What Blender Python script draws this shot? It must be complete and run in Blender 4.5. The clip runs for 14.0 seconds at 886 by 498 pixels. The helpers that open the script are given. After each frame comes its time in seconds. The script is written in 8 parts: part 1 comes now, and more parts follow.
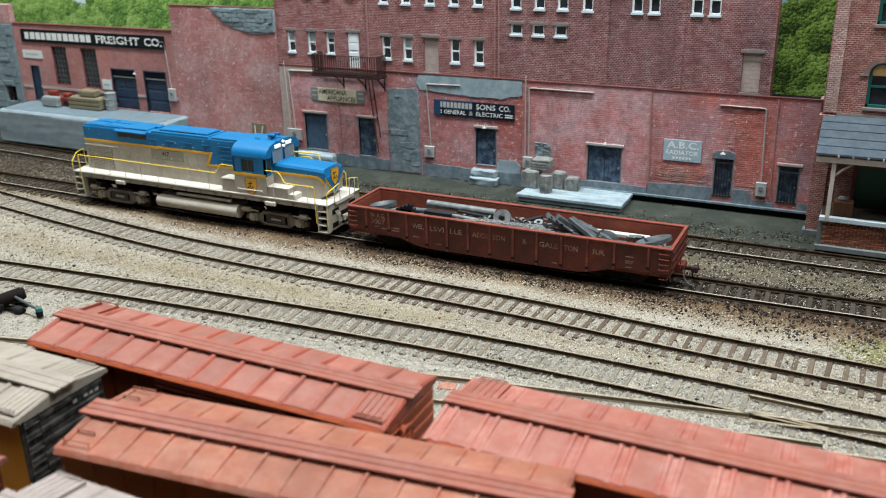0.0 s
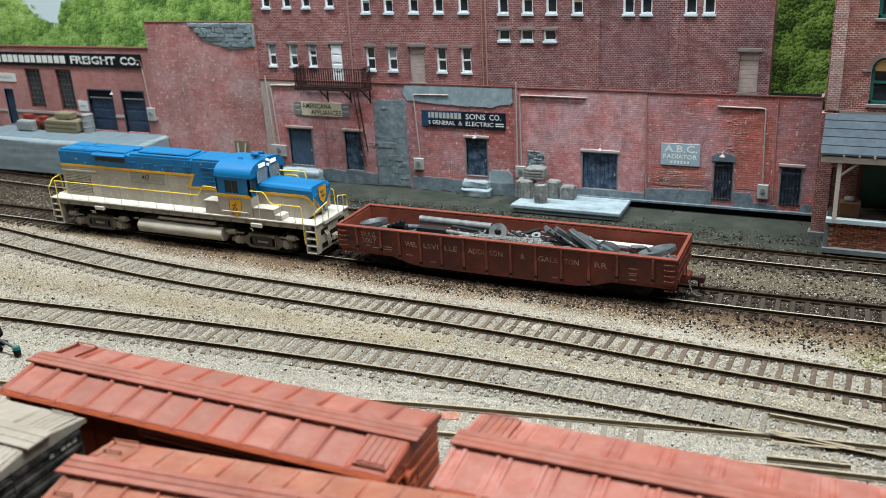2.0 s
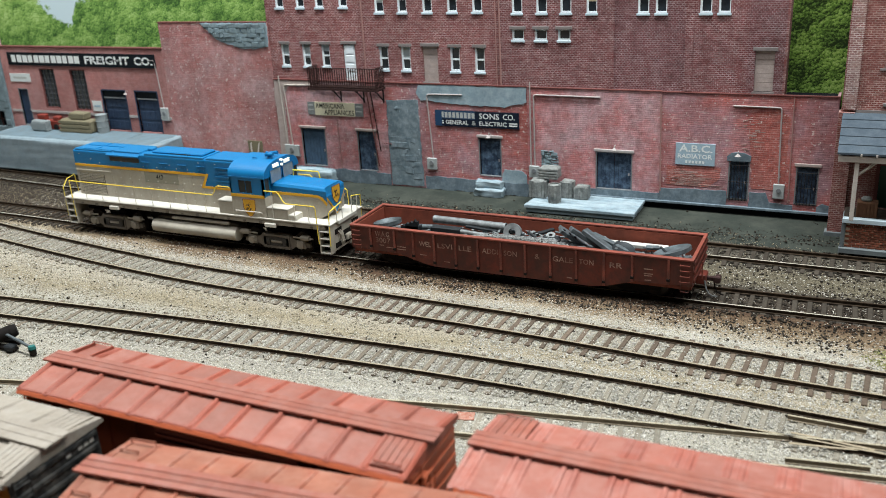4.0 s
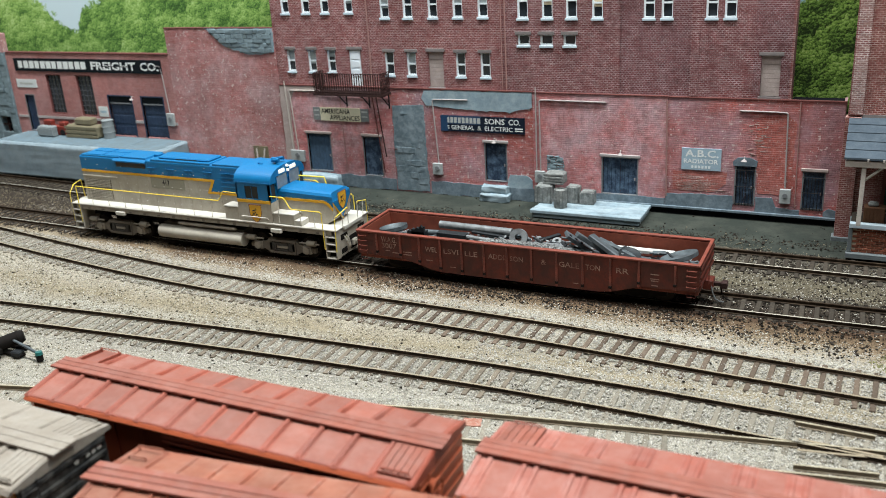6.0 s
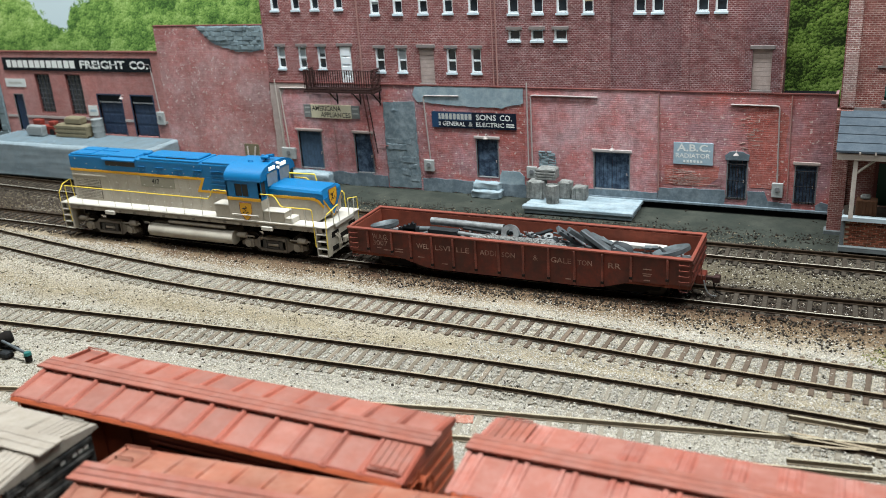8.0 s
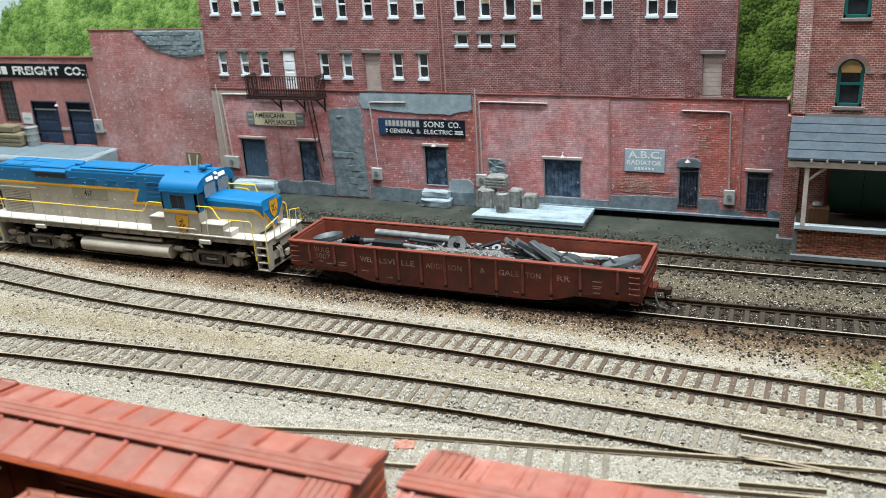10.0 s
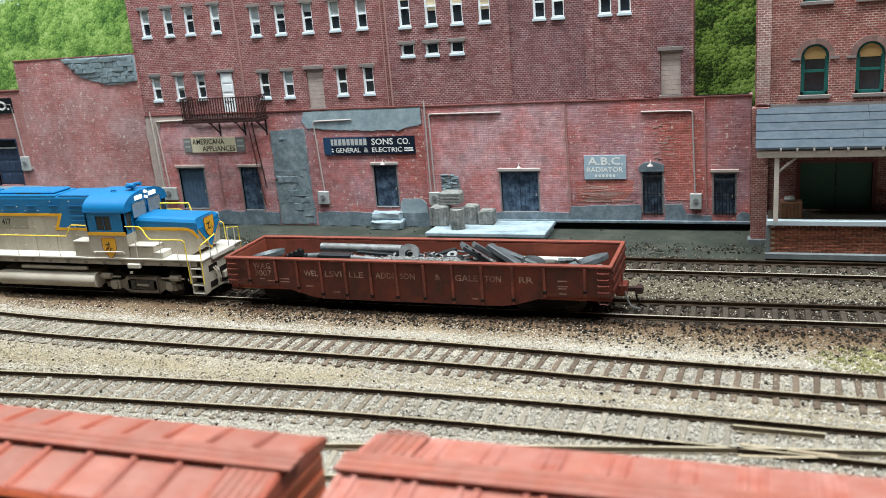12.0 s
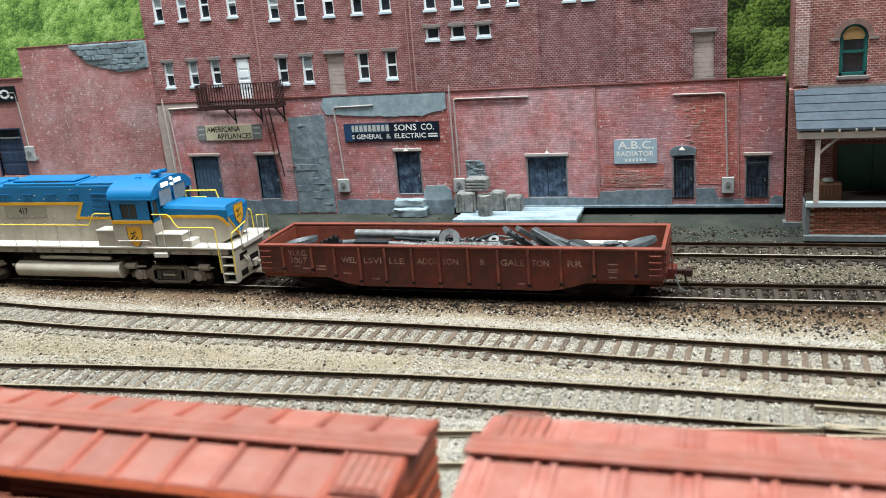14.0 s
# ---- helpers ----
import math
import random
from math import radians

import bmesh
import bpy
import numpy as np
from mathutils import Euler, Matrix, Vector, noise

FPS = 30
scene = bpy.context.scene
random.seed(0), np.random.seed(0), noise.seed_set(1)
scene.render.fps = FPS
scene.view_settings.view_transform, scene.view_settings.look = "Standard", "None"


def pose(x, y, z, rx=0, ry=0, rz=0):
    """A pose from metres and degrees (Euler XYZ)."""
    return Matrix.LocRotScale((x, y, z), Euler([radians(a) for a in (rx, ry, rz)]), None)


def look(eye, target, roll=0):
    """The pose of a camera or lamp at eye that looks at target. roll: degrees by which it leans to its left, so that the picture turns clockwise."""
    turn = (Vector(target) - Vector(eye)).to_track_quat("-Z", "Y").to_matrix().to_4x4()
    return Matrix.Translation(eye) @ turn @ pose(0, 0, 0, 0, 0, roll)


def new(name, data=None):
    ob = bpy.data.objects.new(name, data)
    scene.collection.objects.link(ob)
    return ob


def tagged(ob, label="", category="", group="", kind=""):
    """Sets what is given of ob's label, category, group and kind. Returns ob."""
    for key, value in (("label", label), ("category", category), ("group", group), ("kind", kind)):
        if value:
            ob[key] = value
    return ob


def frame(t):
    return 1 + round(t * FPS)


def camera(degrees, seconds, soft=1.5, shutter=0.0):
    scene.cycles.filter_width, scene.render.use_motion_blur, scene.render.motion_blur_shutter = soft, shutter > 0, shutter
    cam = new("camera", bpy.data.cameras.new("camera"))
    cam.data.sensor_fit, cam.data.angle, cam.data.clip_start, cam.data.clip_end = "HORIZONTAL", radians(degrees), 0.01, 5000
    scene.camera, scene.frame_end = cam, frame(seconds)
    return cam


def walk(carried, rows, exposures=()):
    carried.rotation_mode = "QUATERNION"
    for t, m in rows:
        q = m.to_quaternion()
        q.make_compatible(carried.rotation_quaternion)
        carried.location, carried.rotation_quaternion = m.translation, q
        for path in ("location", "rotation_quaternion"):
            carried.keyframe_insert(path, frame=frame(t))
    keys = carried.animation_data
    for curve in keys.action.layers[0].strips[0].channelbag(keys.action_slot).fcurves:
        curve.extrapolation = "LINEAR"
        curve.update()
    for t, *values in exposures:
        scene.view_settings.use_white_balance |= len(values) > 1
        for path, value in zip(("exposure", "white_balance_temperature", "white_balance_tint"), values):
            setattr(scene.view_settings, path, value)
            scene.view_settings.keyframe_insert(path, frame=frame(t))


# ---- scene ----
# One plan unit is U metres; all plan numbers below are in plan units of about a millimetre.
U = 0.00106
cam = camera(52.5, 14.0, soft=0.85, shutter=0.5)
cam.data.dof.use_dof, cam.data.dof.focus_distance, cam.data.dof.aperture_fstop = True, 0.43, 20.0
METRES, EYE, TILT, LEAN, TURN = 0.14204, 0.17755, 0.0, 0.0, 26.1
ROWS = [
    (0.0, 0.0, 0.0, 0.0, -0.44, -20.99, 1.14),
    (0.5, -0.0145, 0.0389, 0.0439, -1.77, -21.0, 1.09),
    (1.0, -0.0143, 0.09, 0.0302, -2.38, -20.98, 1.61),
    (1.5, -0.018, 0.1067, 0.0195, -1.74, -20.86, 2.19),
    (2.0, -0.0179, 0.1377, -0.0023, -1.86, -20.75, 2.9),
    (2.5, -0.0193, 0.1499, -0.0059, -1.69, -20.69, 2.87),
    (3.0, -0.0194, 0.1481, -0.0047, -1.54, -20.71, 2.93),
    (3.5, -0.0294, 0.1454, 0.001, -1.45, -20.74, 3.05),
    (4.0, -0.0306, 0.1446, -0.0046, -1.22, -20.71, 3.09),
    (6.5, -0.0363, 0.1478, 0.0011, -0.92, -20.41, 3.3),
    (7.0, -0.0279, 0.1488, -0.0009, -1.0, -20.52, 3.48),
    (9.5, 0.0104, 0.2394, -0.0223, -3.02, -20.6, 3.29),
    (10.0, 0.0368, 0.2733, -0.0218, -3.93, -20.57, 3.27),
    (10.5, 0.0163, 0.2726, -0.0122, -4.78, -20.43, 3.58),
    (11.0, 0.0435, 0.302, -0.0253, -5.53, -17.98, 3.8),
    (11.5, 0.0787, 0.3897, -0.2438, -6.35, -16.83, 3.81),
    (12.0, 0.0575, 0.4337, -0.296, -7.02, -16.16, 4.52),
    (12.5, 0.0164, 0.4607, -0.3295, -7.52, -16.29, 4.55),
    (13.0, -0.0516, 0.4773, -0.3219, -8.12, -16.37, 4.53),
    (13.5, -0.0998, 0.5032, -0.3121, -8.66, -16.58, 4.54),
    (14.0, -0.148, 0.5103, -0.3254, -8.89, -16.61, 4.56),
]
walk(cam, [(t, pose(0, 0, EYE, TILT, LEAN, TURN) @ pose(METRES * x, METRES * y, METRES * z, 90 + pitch, roll, yaw)) for t, x, y, z, yaw, pitch, roll in ROWS], exposures=[(0.0, -0.12), (4.0, -0.12), (7.0, -0.08), (9.5, 0.04), (11.0, 0.14), (14.0, 0.17)])

# ---- light: soft room light from lamps above the layout ----
world = bpy.data.worlds.new("room_world")
world.use_nodes = True
scene.world = world
world.node_tree.nodes["Background"].inputs[0].default_value = (0.9, 0.95, 1.0, 1)
world.node_tree.nodes["Background"].inputs[1].default_value = 0.004


def lamp(name, eye, target, sx, sy, watts, color):
    d = bpy.data.lights.new(name, "AREA")
    d.shape, d.size, d.size_y, d.energy, d.color = "RECTANGLE", sx, sy, watts, color
    ob = new(name, d)
    ob.matrix_world = look(eye, target)
    return tagged(ob, "long ceiling lamp above the layout", "lamp", kind="structure")


lamp("ceiling_lamp_front", (-0.15, -0.08, 1.02), (-0.15, 0.30, 0), 1.4, 0.22, 6.0, (0.95, 0.99, 0.99))
lamp("ceiling_lamp_rear", (-0.15, 0.34, 1.0), (-0.15, 0.36, 0), 1.4, 0.12, 31.0, (0.93, 0.985, 0.99))
scene.view_settings.exposure = 0.0

# ---- mesh tools (plan units) ----


def box(bm, x0, x1, y0, y1, z0, z1, bevel=0.0, seg=1):
    """A box, with rounded edges where bevel is given."""
    v = [bm.verts.new((x, y, z)) for z in (z0, z1) for y in (y0, y1) for x in (x0, x1)]
    fs = [bm.faces.new([v[i] for i in f]) for f in ((0, 2, 3, 1), (4, 5, 7, 6), (0, 1, 5, 4), (2, 6, 7, 3), (0, 4, 6, 2), (1, 3, 7, 5))]
    if bevel:
        es = {e for f in fs for e in f.edges}
        bmesh.ops.bevel(bm, geom=list(es), offset=bevel, segments=seg, profile=0.5, affect="EDGES")
    return v


def prism(bm, outline, axis, a, b, bevel=0.0):
    """A 2D outline pushed along an axis: 'x' takes (y, z), 'y' takes (x, z), 'z' takes (x, y)."""
    place = {"x": lambda p, s: (s, p[0], p[1]), "y": lambda p, s: (p[0], s, p[1]), "z": lambda p, s: (p[0], p[1], s)}[axis]
    lo, hi = [bm.verts.new(place(p, a)) for p in outline], [bm.verts.new(place(p, b)) for p in outline]
    n = len(outline)
    fs = [bm.faces.new(lo), bm.faces.new(hi[::-1])]
    fs += [bm.faces.new((lo[i], hi[i], hi[(i + 1) % n], lo[(i + 1) % n])) for i in range(n)]
    if bevel:
        bmesh.ops.bevel(bm, geom=[e for f in fs[:2] for e in f.edges], offset=bevel, segments=1, profile=0.5, affect="EDGES")
    bmesh.ops.recalc_face_normals(bm, faces=[f for f in bm.faces])


def tube(bm, pts, r, seg=6, caps=True):
    """A round bar through the points."""
    pts = [Vector(p) for p in pts]
    rings = []
    for i, p in enumerate(pts):
        d = (pts[min(i + 1, len(pts) - 1)] - pts[max(i - 1, 0)]).normalized()
        side = d.cross(Vector((0, 0, 1)))
        if side.length < 0.1:
            side = d.cross(Vector((0, 1, 0)))
        side.normalize()
        up = side.cross(d)
        rings.append([bm.verts.new(p + r * (math.cos(2 * math.pi * k / seg) * side + math.sin(2 * math.pi * k / seg) * up)) for k in range(seg)])
    for a, b in zip(rings, rings[1:]):
        for k in range(seg):
            bm.faces.new((a[k], a[(k + 1) % seg], b[(k + 1) % seg], b[k]))
    if caps:
        bm.faces.new(rings[0][::-1])
        bm.faces.new(rings[-1])


def cyl(bm, p0, p1, r, seg=14, r1=None):
    p0, p1 = Vector(p0), Vector(p1)
    d = (p1 - p0).normalized()
    side = d.cross(Vector((0, 0, 1)) if abs(d.z) < 0.9 else Vector((0, 1, 0))).normalized()
    up = side.cross(d)
    rings = [[bm.verts.new(p + q * (math.cos(2 * math.pi * k / seg) * side + math.sin(2 * math.pi * k / seg) * up)) for k in range(seg)] for p, q in ((p0, r), (p1, r if r1 is None else r1))]
    for k in range(seg):
        bm.faces.new((rings[0][k], rings[0][(k + 1) % seg], rings[1][(k + 1) % seg], rings[1][k]))
    bm.faces.new(rings[0][::-1])
    bm.faces.new(rings[1])


def holed_wall(bm, x0, x1, z0, z1, yf, yb, holes=()):
    """An upright wall from yf (front) to yb with rectangular holes (hx0, hx1, hz0, hz1) through it."""
    xs = sorted({x0, x1, *[h[i] for h in holes for i in (0, 1)]})
    zs = sorted({z0, z1, *[h[i] for h in holes for i in (2, 3)]})
    xs, zs = [x for x in xs if x0 <= x <= x1], [z for z in zs if z0 <= z <= z1]
    verts = {}

    def v(x, y, z):
        k = (x, y, z)
        if k not in verts:
            verts[k] = bm.verts.new(k)
        return verts[k]

    def solid(i, j):
        if not (0 <= i < len(xs) - 1 and 0 <= j < len(zs) - 1):
            return False
        cx, cz = (xs[i] + xs[i + 1]) / 2, (zs[j] + zs[j + 1]) / 2
        return not any(h[0] < cx < h[1] and h[2] < cz < h[3] for h in holes)

    for i in range(len(xs) - 1):
        for j in range(len(zs) - 1):
            if not solid(i, j):
                continue
            a, b, c, d = xs[i], xs[i + 1], zs[j], zs[j + 1]
            bm.faces.new((v(a, yf, c), v(b, yf, c), v(b, yf, d), v(a, yf, d)))
            bm.faces.new((v(a, yb, c), v(a, yb, d), v(b, yb, d), v(b, yb, c)))
            if not solid(i - 1, j):
                bm.faces.new((v(a, yf, c), v(a, yf, d), v(a, yb, d), v(a, yb, c)))
            if not solid(i + 1, j):
                bm.faces.new((v(b, yf, c), v(b, yb, c), v(b, yb, d), v(b, yf, d)))
            if not solid(i, j - 1):
                bm.faces.new((v(a, yf, c), v(a, yb, c), v(b, yb, c), v(b, yf, c)))
            if not solid(i, j + 1):
                bm.faces.new((v(a, yf, d), v(b, yf, d), v(b, yb, d), v(a, yb, d)))


def mesh_of(name, bm, material, smooth=False):
    bmesh.ops.scale(bm, vec=(U, U, U), verts=bm.verts)
    me = bpy.data.meshes.new(name)
    bm.to_mesh(me)
    bm.free()
    me.materials.append(material)
    if smooth:
        me.polygons.foreach_set("use_smooth", [True] * len(me.polygons))
        me.set_sharp_from_angle(angle=radians(40))
    return me


def part(name, bm, material, parent=None, label="", smooth=False):
    """One mesh object, under a thing or a part where one is given."""
    ob = new(name, mesh_of(name, bm, material, smooth))
    if parent is not None:
        ob.parent = parent
    if label:
        ob["label"] = label
    return ob


def thing(name, label, category, at=(0, 0, 0), turn=0, group="", kind=""):
    """An empty at a thing's base, which carries its parts."""
    ob = tagged(new(name), label, category, group, kind)
    ob.empty_display_size = 0.005
    ob.matrix_basis = pose(at[0] * U, at[1] * U, at[2] * U, 0, 0, turn)
    return ob


def boxes(*rows, bevel=0.0):
    bm = bmesh.new()
    for r in rows:
        box(bm, *r, bevel=bevel)
    return bm


def worn_block(x0, x1, y0, y1, z0, z1, amount, seed, cuts=4, round_off=0.14):
    """A block whose faces bulge and whose edges are worn unevenly."""
    bm = boxes((x0, x1, y0, y1, z0, z1), bevel=min(x1 - x0, y1 - y0, z1 - z0) * round_off)
    bmesh.ops.subdivide_edges(bm, edges=bm.edges[:], cuts=cuts, use_grid_fill=True)
    for v in bm.verts:
        d = noise.noise_vector(v.co * 0.35 + Vector((seed, 2 * seed, 0))) + 0.5 * noise.noise_vector(v.co * 0.9 + Vector((0, seed, seed)))
        v.co += amount * Vector((d.x, d.y, d.z if v.co.z > z0 + 0.3 else 0.0))
    return bm


def lettering(name, text, x, y, z, height, width, material, parent, bold=0.0, depth=0.05):
    """Raised letters on a wall that faces -y, from x, z (lower left), made as wide as told."""
    cu = bpy.data.curves.new("letters", "FONT")
    cu.body, cu.size, cu.extrude, cu.offset, cu.resolution_u = text, 1.0, 0.02, bold, 2
    tmp = new("letters_tmp", cu)
    bpy.context.view_layer.update()
    me = bpy.data.meshes.new_from_object(tmp.evaluated_get(bpy.context.evaluated_depsgraph_get()))
    bpy.data.objects.remove(tmp)
    co = np.zeros(len(me.vertices) * 3)
    me.vertices.foreach_get("co", co)
    co = co.reshape(-1, 3)
    lo, hi = co.min(0), co.max(0)
    flat = (co - lo) / np.maximum(hi - lo, 1e-6)
    out = np.stack([x + flat[:, 0] * width, y - flat[:, 2] * depth, z + flat[:, 1] * height], -1) * U
    me.vertices.foreach_set("co", out.ravel())
    me.materials.clear()
    me.materials.append(material)
    me.update()
    ob = new(name, me)
    ob.parent = parent
    return ob


def bars(name, spans, y, z0, z1, material, parent, depth=0.05, label=""):
    """Plain bars in place of writing, one for each span of x from a to b."""
    for a, b in spans:
        part(name, boxes((a, b, y - depth, y, z0, z1)), material, parent, label)


def each(name, rows, material, parent, bevel=0.0, label=""):
    """Several like pieces, each a box and an object of its own."""
    for r in rows:
        part(name, boxes(r, bevel=bevel), material, parent, label)

# ---- materials ----


class Nodes:
    """A node material that is being wired up."""

    def __init__(self, name):
        self.m = bpy.data.materials.new(name)
        self.m.use_nodes = True
        self.t = self.m.node_tree
        self.bsdf = self.t.nodes["Principled BSDF"]

    def n(self, kind, **props):
        node = self.t.nodes.new(kind)
        for k, v in props.items():
            setattr(node, k, v)
        return node

    def link(self, a, b):
        self.t.links.new(a, b)

    def place(self, scale=1.0):
        """The place in plan units, times a scale."""
        g = self.n("ShaderNodeNewGeometry")
        s = self.n("ShaderNodeVectorMath", operation="SCALE")
        s.inputs["Scale"].default_value = scale / U
        self.link(g.outputs["Position"], s.inputs[0])
        return s.outputs[0]

    def noise(self, vec, scale, detail=4, rough=0.6, stretch=None):
        if stretch:
            mp = self.n("ShaderNodeVectorMath", operation="MULTIPLY")
            mp.inputs[1].default_value = stretch
            self.link(vec, mp.inputs[0])
            vec = mp.outputs[0]
        x = self.n("ShaderNodeTexNoise")
        x.inputs["Scale"].default_value, x.inputs["Detail"].default_value, x.inputs["Roughness"].default_value = scale, detail, rough
        self.link(vec, x.inputs["Vector"])
        return x.outputs["Fac"]

    def ramp(self, fac, stops):
        r = self.n("ShaderNodeValToRGB")
        el = r.color_ramp.elements
        while len(el) < len(stops):
            el.new(0.5)
        for e, (p, c) in zip(el, stops):
            e.position, e.color = p, (*c, 1) if not isinstance(c, float) else (c, c, c, 1)
        self.link(fac, r.inputs[0])
        return r.outputs[0]

    def mix(self, fac, a, b, mode="MIX"):
        x = self.n("ShaderNodeMix", data_type="RGBA", blend_type=mode)
        for sock, val in ((x.inputs[0], fac), (x.inputs[6], a), (x.inputs[7], b)):
            if isinstance(val, (int, float)):
                sock.default_value = val
            elif isinstance(val, tuple):
                sock.default_value = (*val, 1)
            else:
                self.link(val, sock)
        return x.outputs[2]

    def math(self, op, a, b=0.0, c=None):
        x = self.n("ShaderNodeMath", operation=op)
        for sock, val in zip(x.inputs, (a, b, c)):
            if val is None:
                continue
            if isinstance(val, (int, float)):
                sock.default_value = val
            else:
                self.link(val, sock)
        return x.outputs[0]

    def split(self, vec):
        x = self.n("ShaderNodeSeparateXYZ")
        self.link(vec, x.inputs[0])
        return x.outputs

    def bump(self, height, strength=0.3, distance=0.3):
        b = self.n("ShaderNodeBump")
        b.inputs["Strength"].default_value, b.inputs["Distance"].default_value = strength, distance * U
        self.link(height, b.inputs["Height"])
        self.link(b.outputs[0], self.bsdf.inputs["Normal"])

    def done(self, color, rough=0.7, metal=0.0, spec=0.4):
        if isinstance(color, tuple):
            self.bsdf.inputs["Base Color"].default_value = (*color, 1)
        else:
            self.link(color, self.bsdf.inputs["Base Color"])
        if isinstance(rough, (int, float)):
            self.bsdf.inputs["Roughness"].default_value = rough
        else:
            self.link(rough, self.bsdf.inputs["Roughness"])
        self.bsdf.inputs["Metallic"].default_value = metal
        self.bsdf.inputs["Specular IOR Level"].default_value = spec
        return self.m


def tint(c, k):
    return tuple(min(1.0, v * k) for v in c)


def surface(name, base, rough=0.65, metal=0.0, spec=0.35, grain=2.5, stain=0.08, vary=0.25, bump=0.12, dust=None, dust_amount=0.35, island=0.0, objvar=0.0, grime=None, grime_scale=0.05, grime_amount=0.6, streak=None):
    """Paint, metal, card or stone: a base colour with fine grain, wide stains and, where given, dust."""
    spec = min(spec, 0.12) if max(base) < 0.05 else spec
    s = Nodes(name)
    p = s.place()
    fine, wide = s.noise(p, grain, 3), s.noise(p, stain, 5)
    c = s.mix(s.math("MULTIPLY", fine, 1.0), tint(base, 1 - vary), tint(base, 1 + vary))
    c = s.mix(s.ramp(wide, [(0.35, 0.0), (0.7, 1.0)]), c, s.mix(0.5, c, tint(base, 1 - vary * 1.2)))
    if dust:
        c = s.mix(s.math("MULTIPLY", s.ramp(s.noise(p, stain * 2.3, 6, 0.7), [(0.42, 0.0), (0.68, 1.0)]), dust_amount), c, dust)
    if grime:
        g = s.ramp(s.noise(p, grime_scale, 6, 0.72, streak), [(0.40, 0.0), (0.62, 1.0)])
        c = s.mix(s.math("MULTIPLY", g, grime_amount), c, grime)
    if island:
        g = s.n("ShaderNodeNewGeometry")
        c = s.mix(1.0, c, s.ramp(g.outputs["Random Per Island"], [(0.0, 1 - island), (1.0, 1.0)]), "MULTIPLY")
    if objvar:
        g = s.n("ShaderNodeObjectInfo")
        c = s.mix(1.0, c, s.ramp(g.outputs["Random"], [(0.0, 1 - objvar), (1.0, 1.0)]), "MULTIPLY")
    if bump:
        s.bump(fine, bump, 0.4)
    r = s.math("MULTIPLY_ADD", wide, 0.25, rough - 0.12)
    return s.done(c, r, metal, spec)


def brickwork(name, brick_a, brick_b, mortar, w=2.7, h=1.0, joint=0.16, fade=(0.45, 0.3, 0.28), fade_amount=0.4, scrape=0.0, soot=0.35, mortar_amount=1.0, mottle=0.35):
    """Model brickwork that runs along a wall, faded, mottled and scraped in patches."""
    s = Nodes(name)
    p = s.place()
    x, y, z = s.split(p)
    u = s.math("ADD", x, y)
    cmb = s.n("ShaderNodeCombineXYZ")
    s.link(u, cmb.inputs[0])
    s.link(z, cmb.inputs[1])
    b = s.n("ShaderNodeTexBrick")
    b.offset, b.squash = 0.5, 1.0
    b.inputs["Scale"].default_value = 1.0
    b.inputs["Mortar Size"].default_value = joint
    b.inputs["Mortar Smooth"].default_value = 0.25
    b.inputs["Brick Width"].default_value = w
    b.inputs["Row Height"].default_value = h
    b.inputs["Color1"].default_value, b.inputs["Color2"].default_value = (*brick_a, 1), (*brick_b, 1)
    b.inputs["Mortar"].default_value = (*mortar, 1)
    s.link(cmb.outputs[0], b.inputs["Vector"])
    flat = s.mix(s.noise(p, 1.2, 2), brick_a, brick_b)
    keep = s.math("MULTIPLY", s.ramp(s.noise(p, 0.16, 5, 0.7), [(0.32, 0.15), (0.6, 1.0)]), s.math("MULTIPLY", s.ramp(s.noise(p, 0.75, 3, 0.7), [(0.36, 0.35), (0.56, 1.0)]), mortar_amount))
    c = s.mix(keep, flat, b.outputs["Color"])
    c = s.mix(s.math("MULTIPLY", s.ramp(s.noise(p, 0.035, 6, 0.66), [(0.38, 0.0), (0.62, 1.0)]), fade_amount), c, fade)
    c = s.mix(s.math("MULTIPLY", s.ramp(s.noise(p, 0.05, 5, 0.6, (1.0, 1.0, 0.35)), [(0.45, 0.0), (0.75, 1.0)]), soot), c, tint(brick_b, 0.45))
    c = s.mix(1.0, c, s.ramp(s.noise(p, 0.33, 5, 0.75), [(0.25, 1 - mottle), (0.5, 1.0), (0.75, 1 + mottle)]), "MULTIPLY")
    c = s.mix(1.0, c, s.ramp(s.noise(p, 0.014, 5, 0.62), [(0.32, 0.80), (0.5, 1.12), (0.68, 1.36)]), "MULTIPLY")
    rows = s.ramp(s.noise(p, 0.5, 3, 0.7, (0.25, 1.0, 2.4)), [(0.5, 0.0), (0.72, 1.0)])
    c = s.mix(s.math("MULTIPLY", rows, 0.4), c, mortar)
    if scrape:
        marks = s.ramp(s.noise(p, 0.26, 5, 0.8, (0.5, 1.0, 2.8)), [(0.58, 0.0), (0.66, 1.0)])
        where = s.ramp(s.noise(p, 0.030, 3), [(0.42, 0.0), (0.58, 1.0)])
        c = s.mix(s.math("MULTIPLY", s.math("MULTIPLY", marks, where), scrape), c, (0.60, 0.47, 0.44))
        dots = s.ramp(s.noise(p, 0.55, 2, 0.5), [(0.645, 0.0), (0.68, 1.0)])
        c = s.mix(s.math("MULTIPLY", dots, scrape), c, (0.6, 0.50, 0.47))
    hgt = s.math("MULTIPLY_ADD", b.outputs["Fac"], -0.8, s.noise(p, 1.6, 3))
    s.bump(hgt, 0.6, 0.4)
    return s.done(c, 0.78, 0, 0.3)


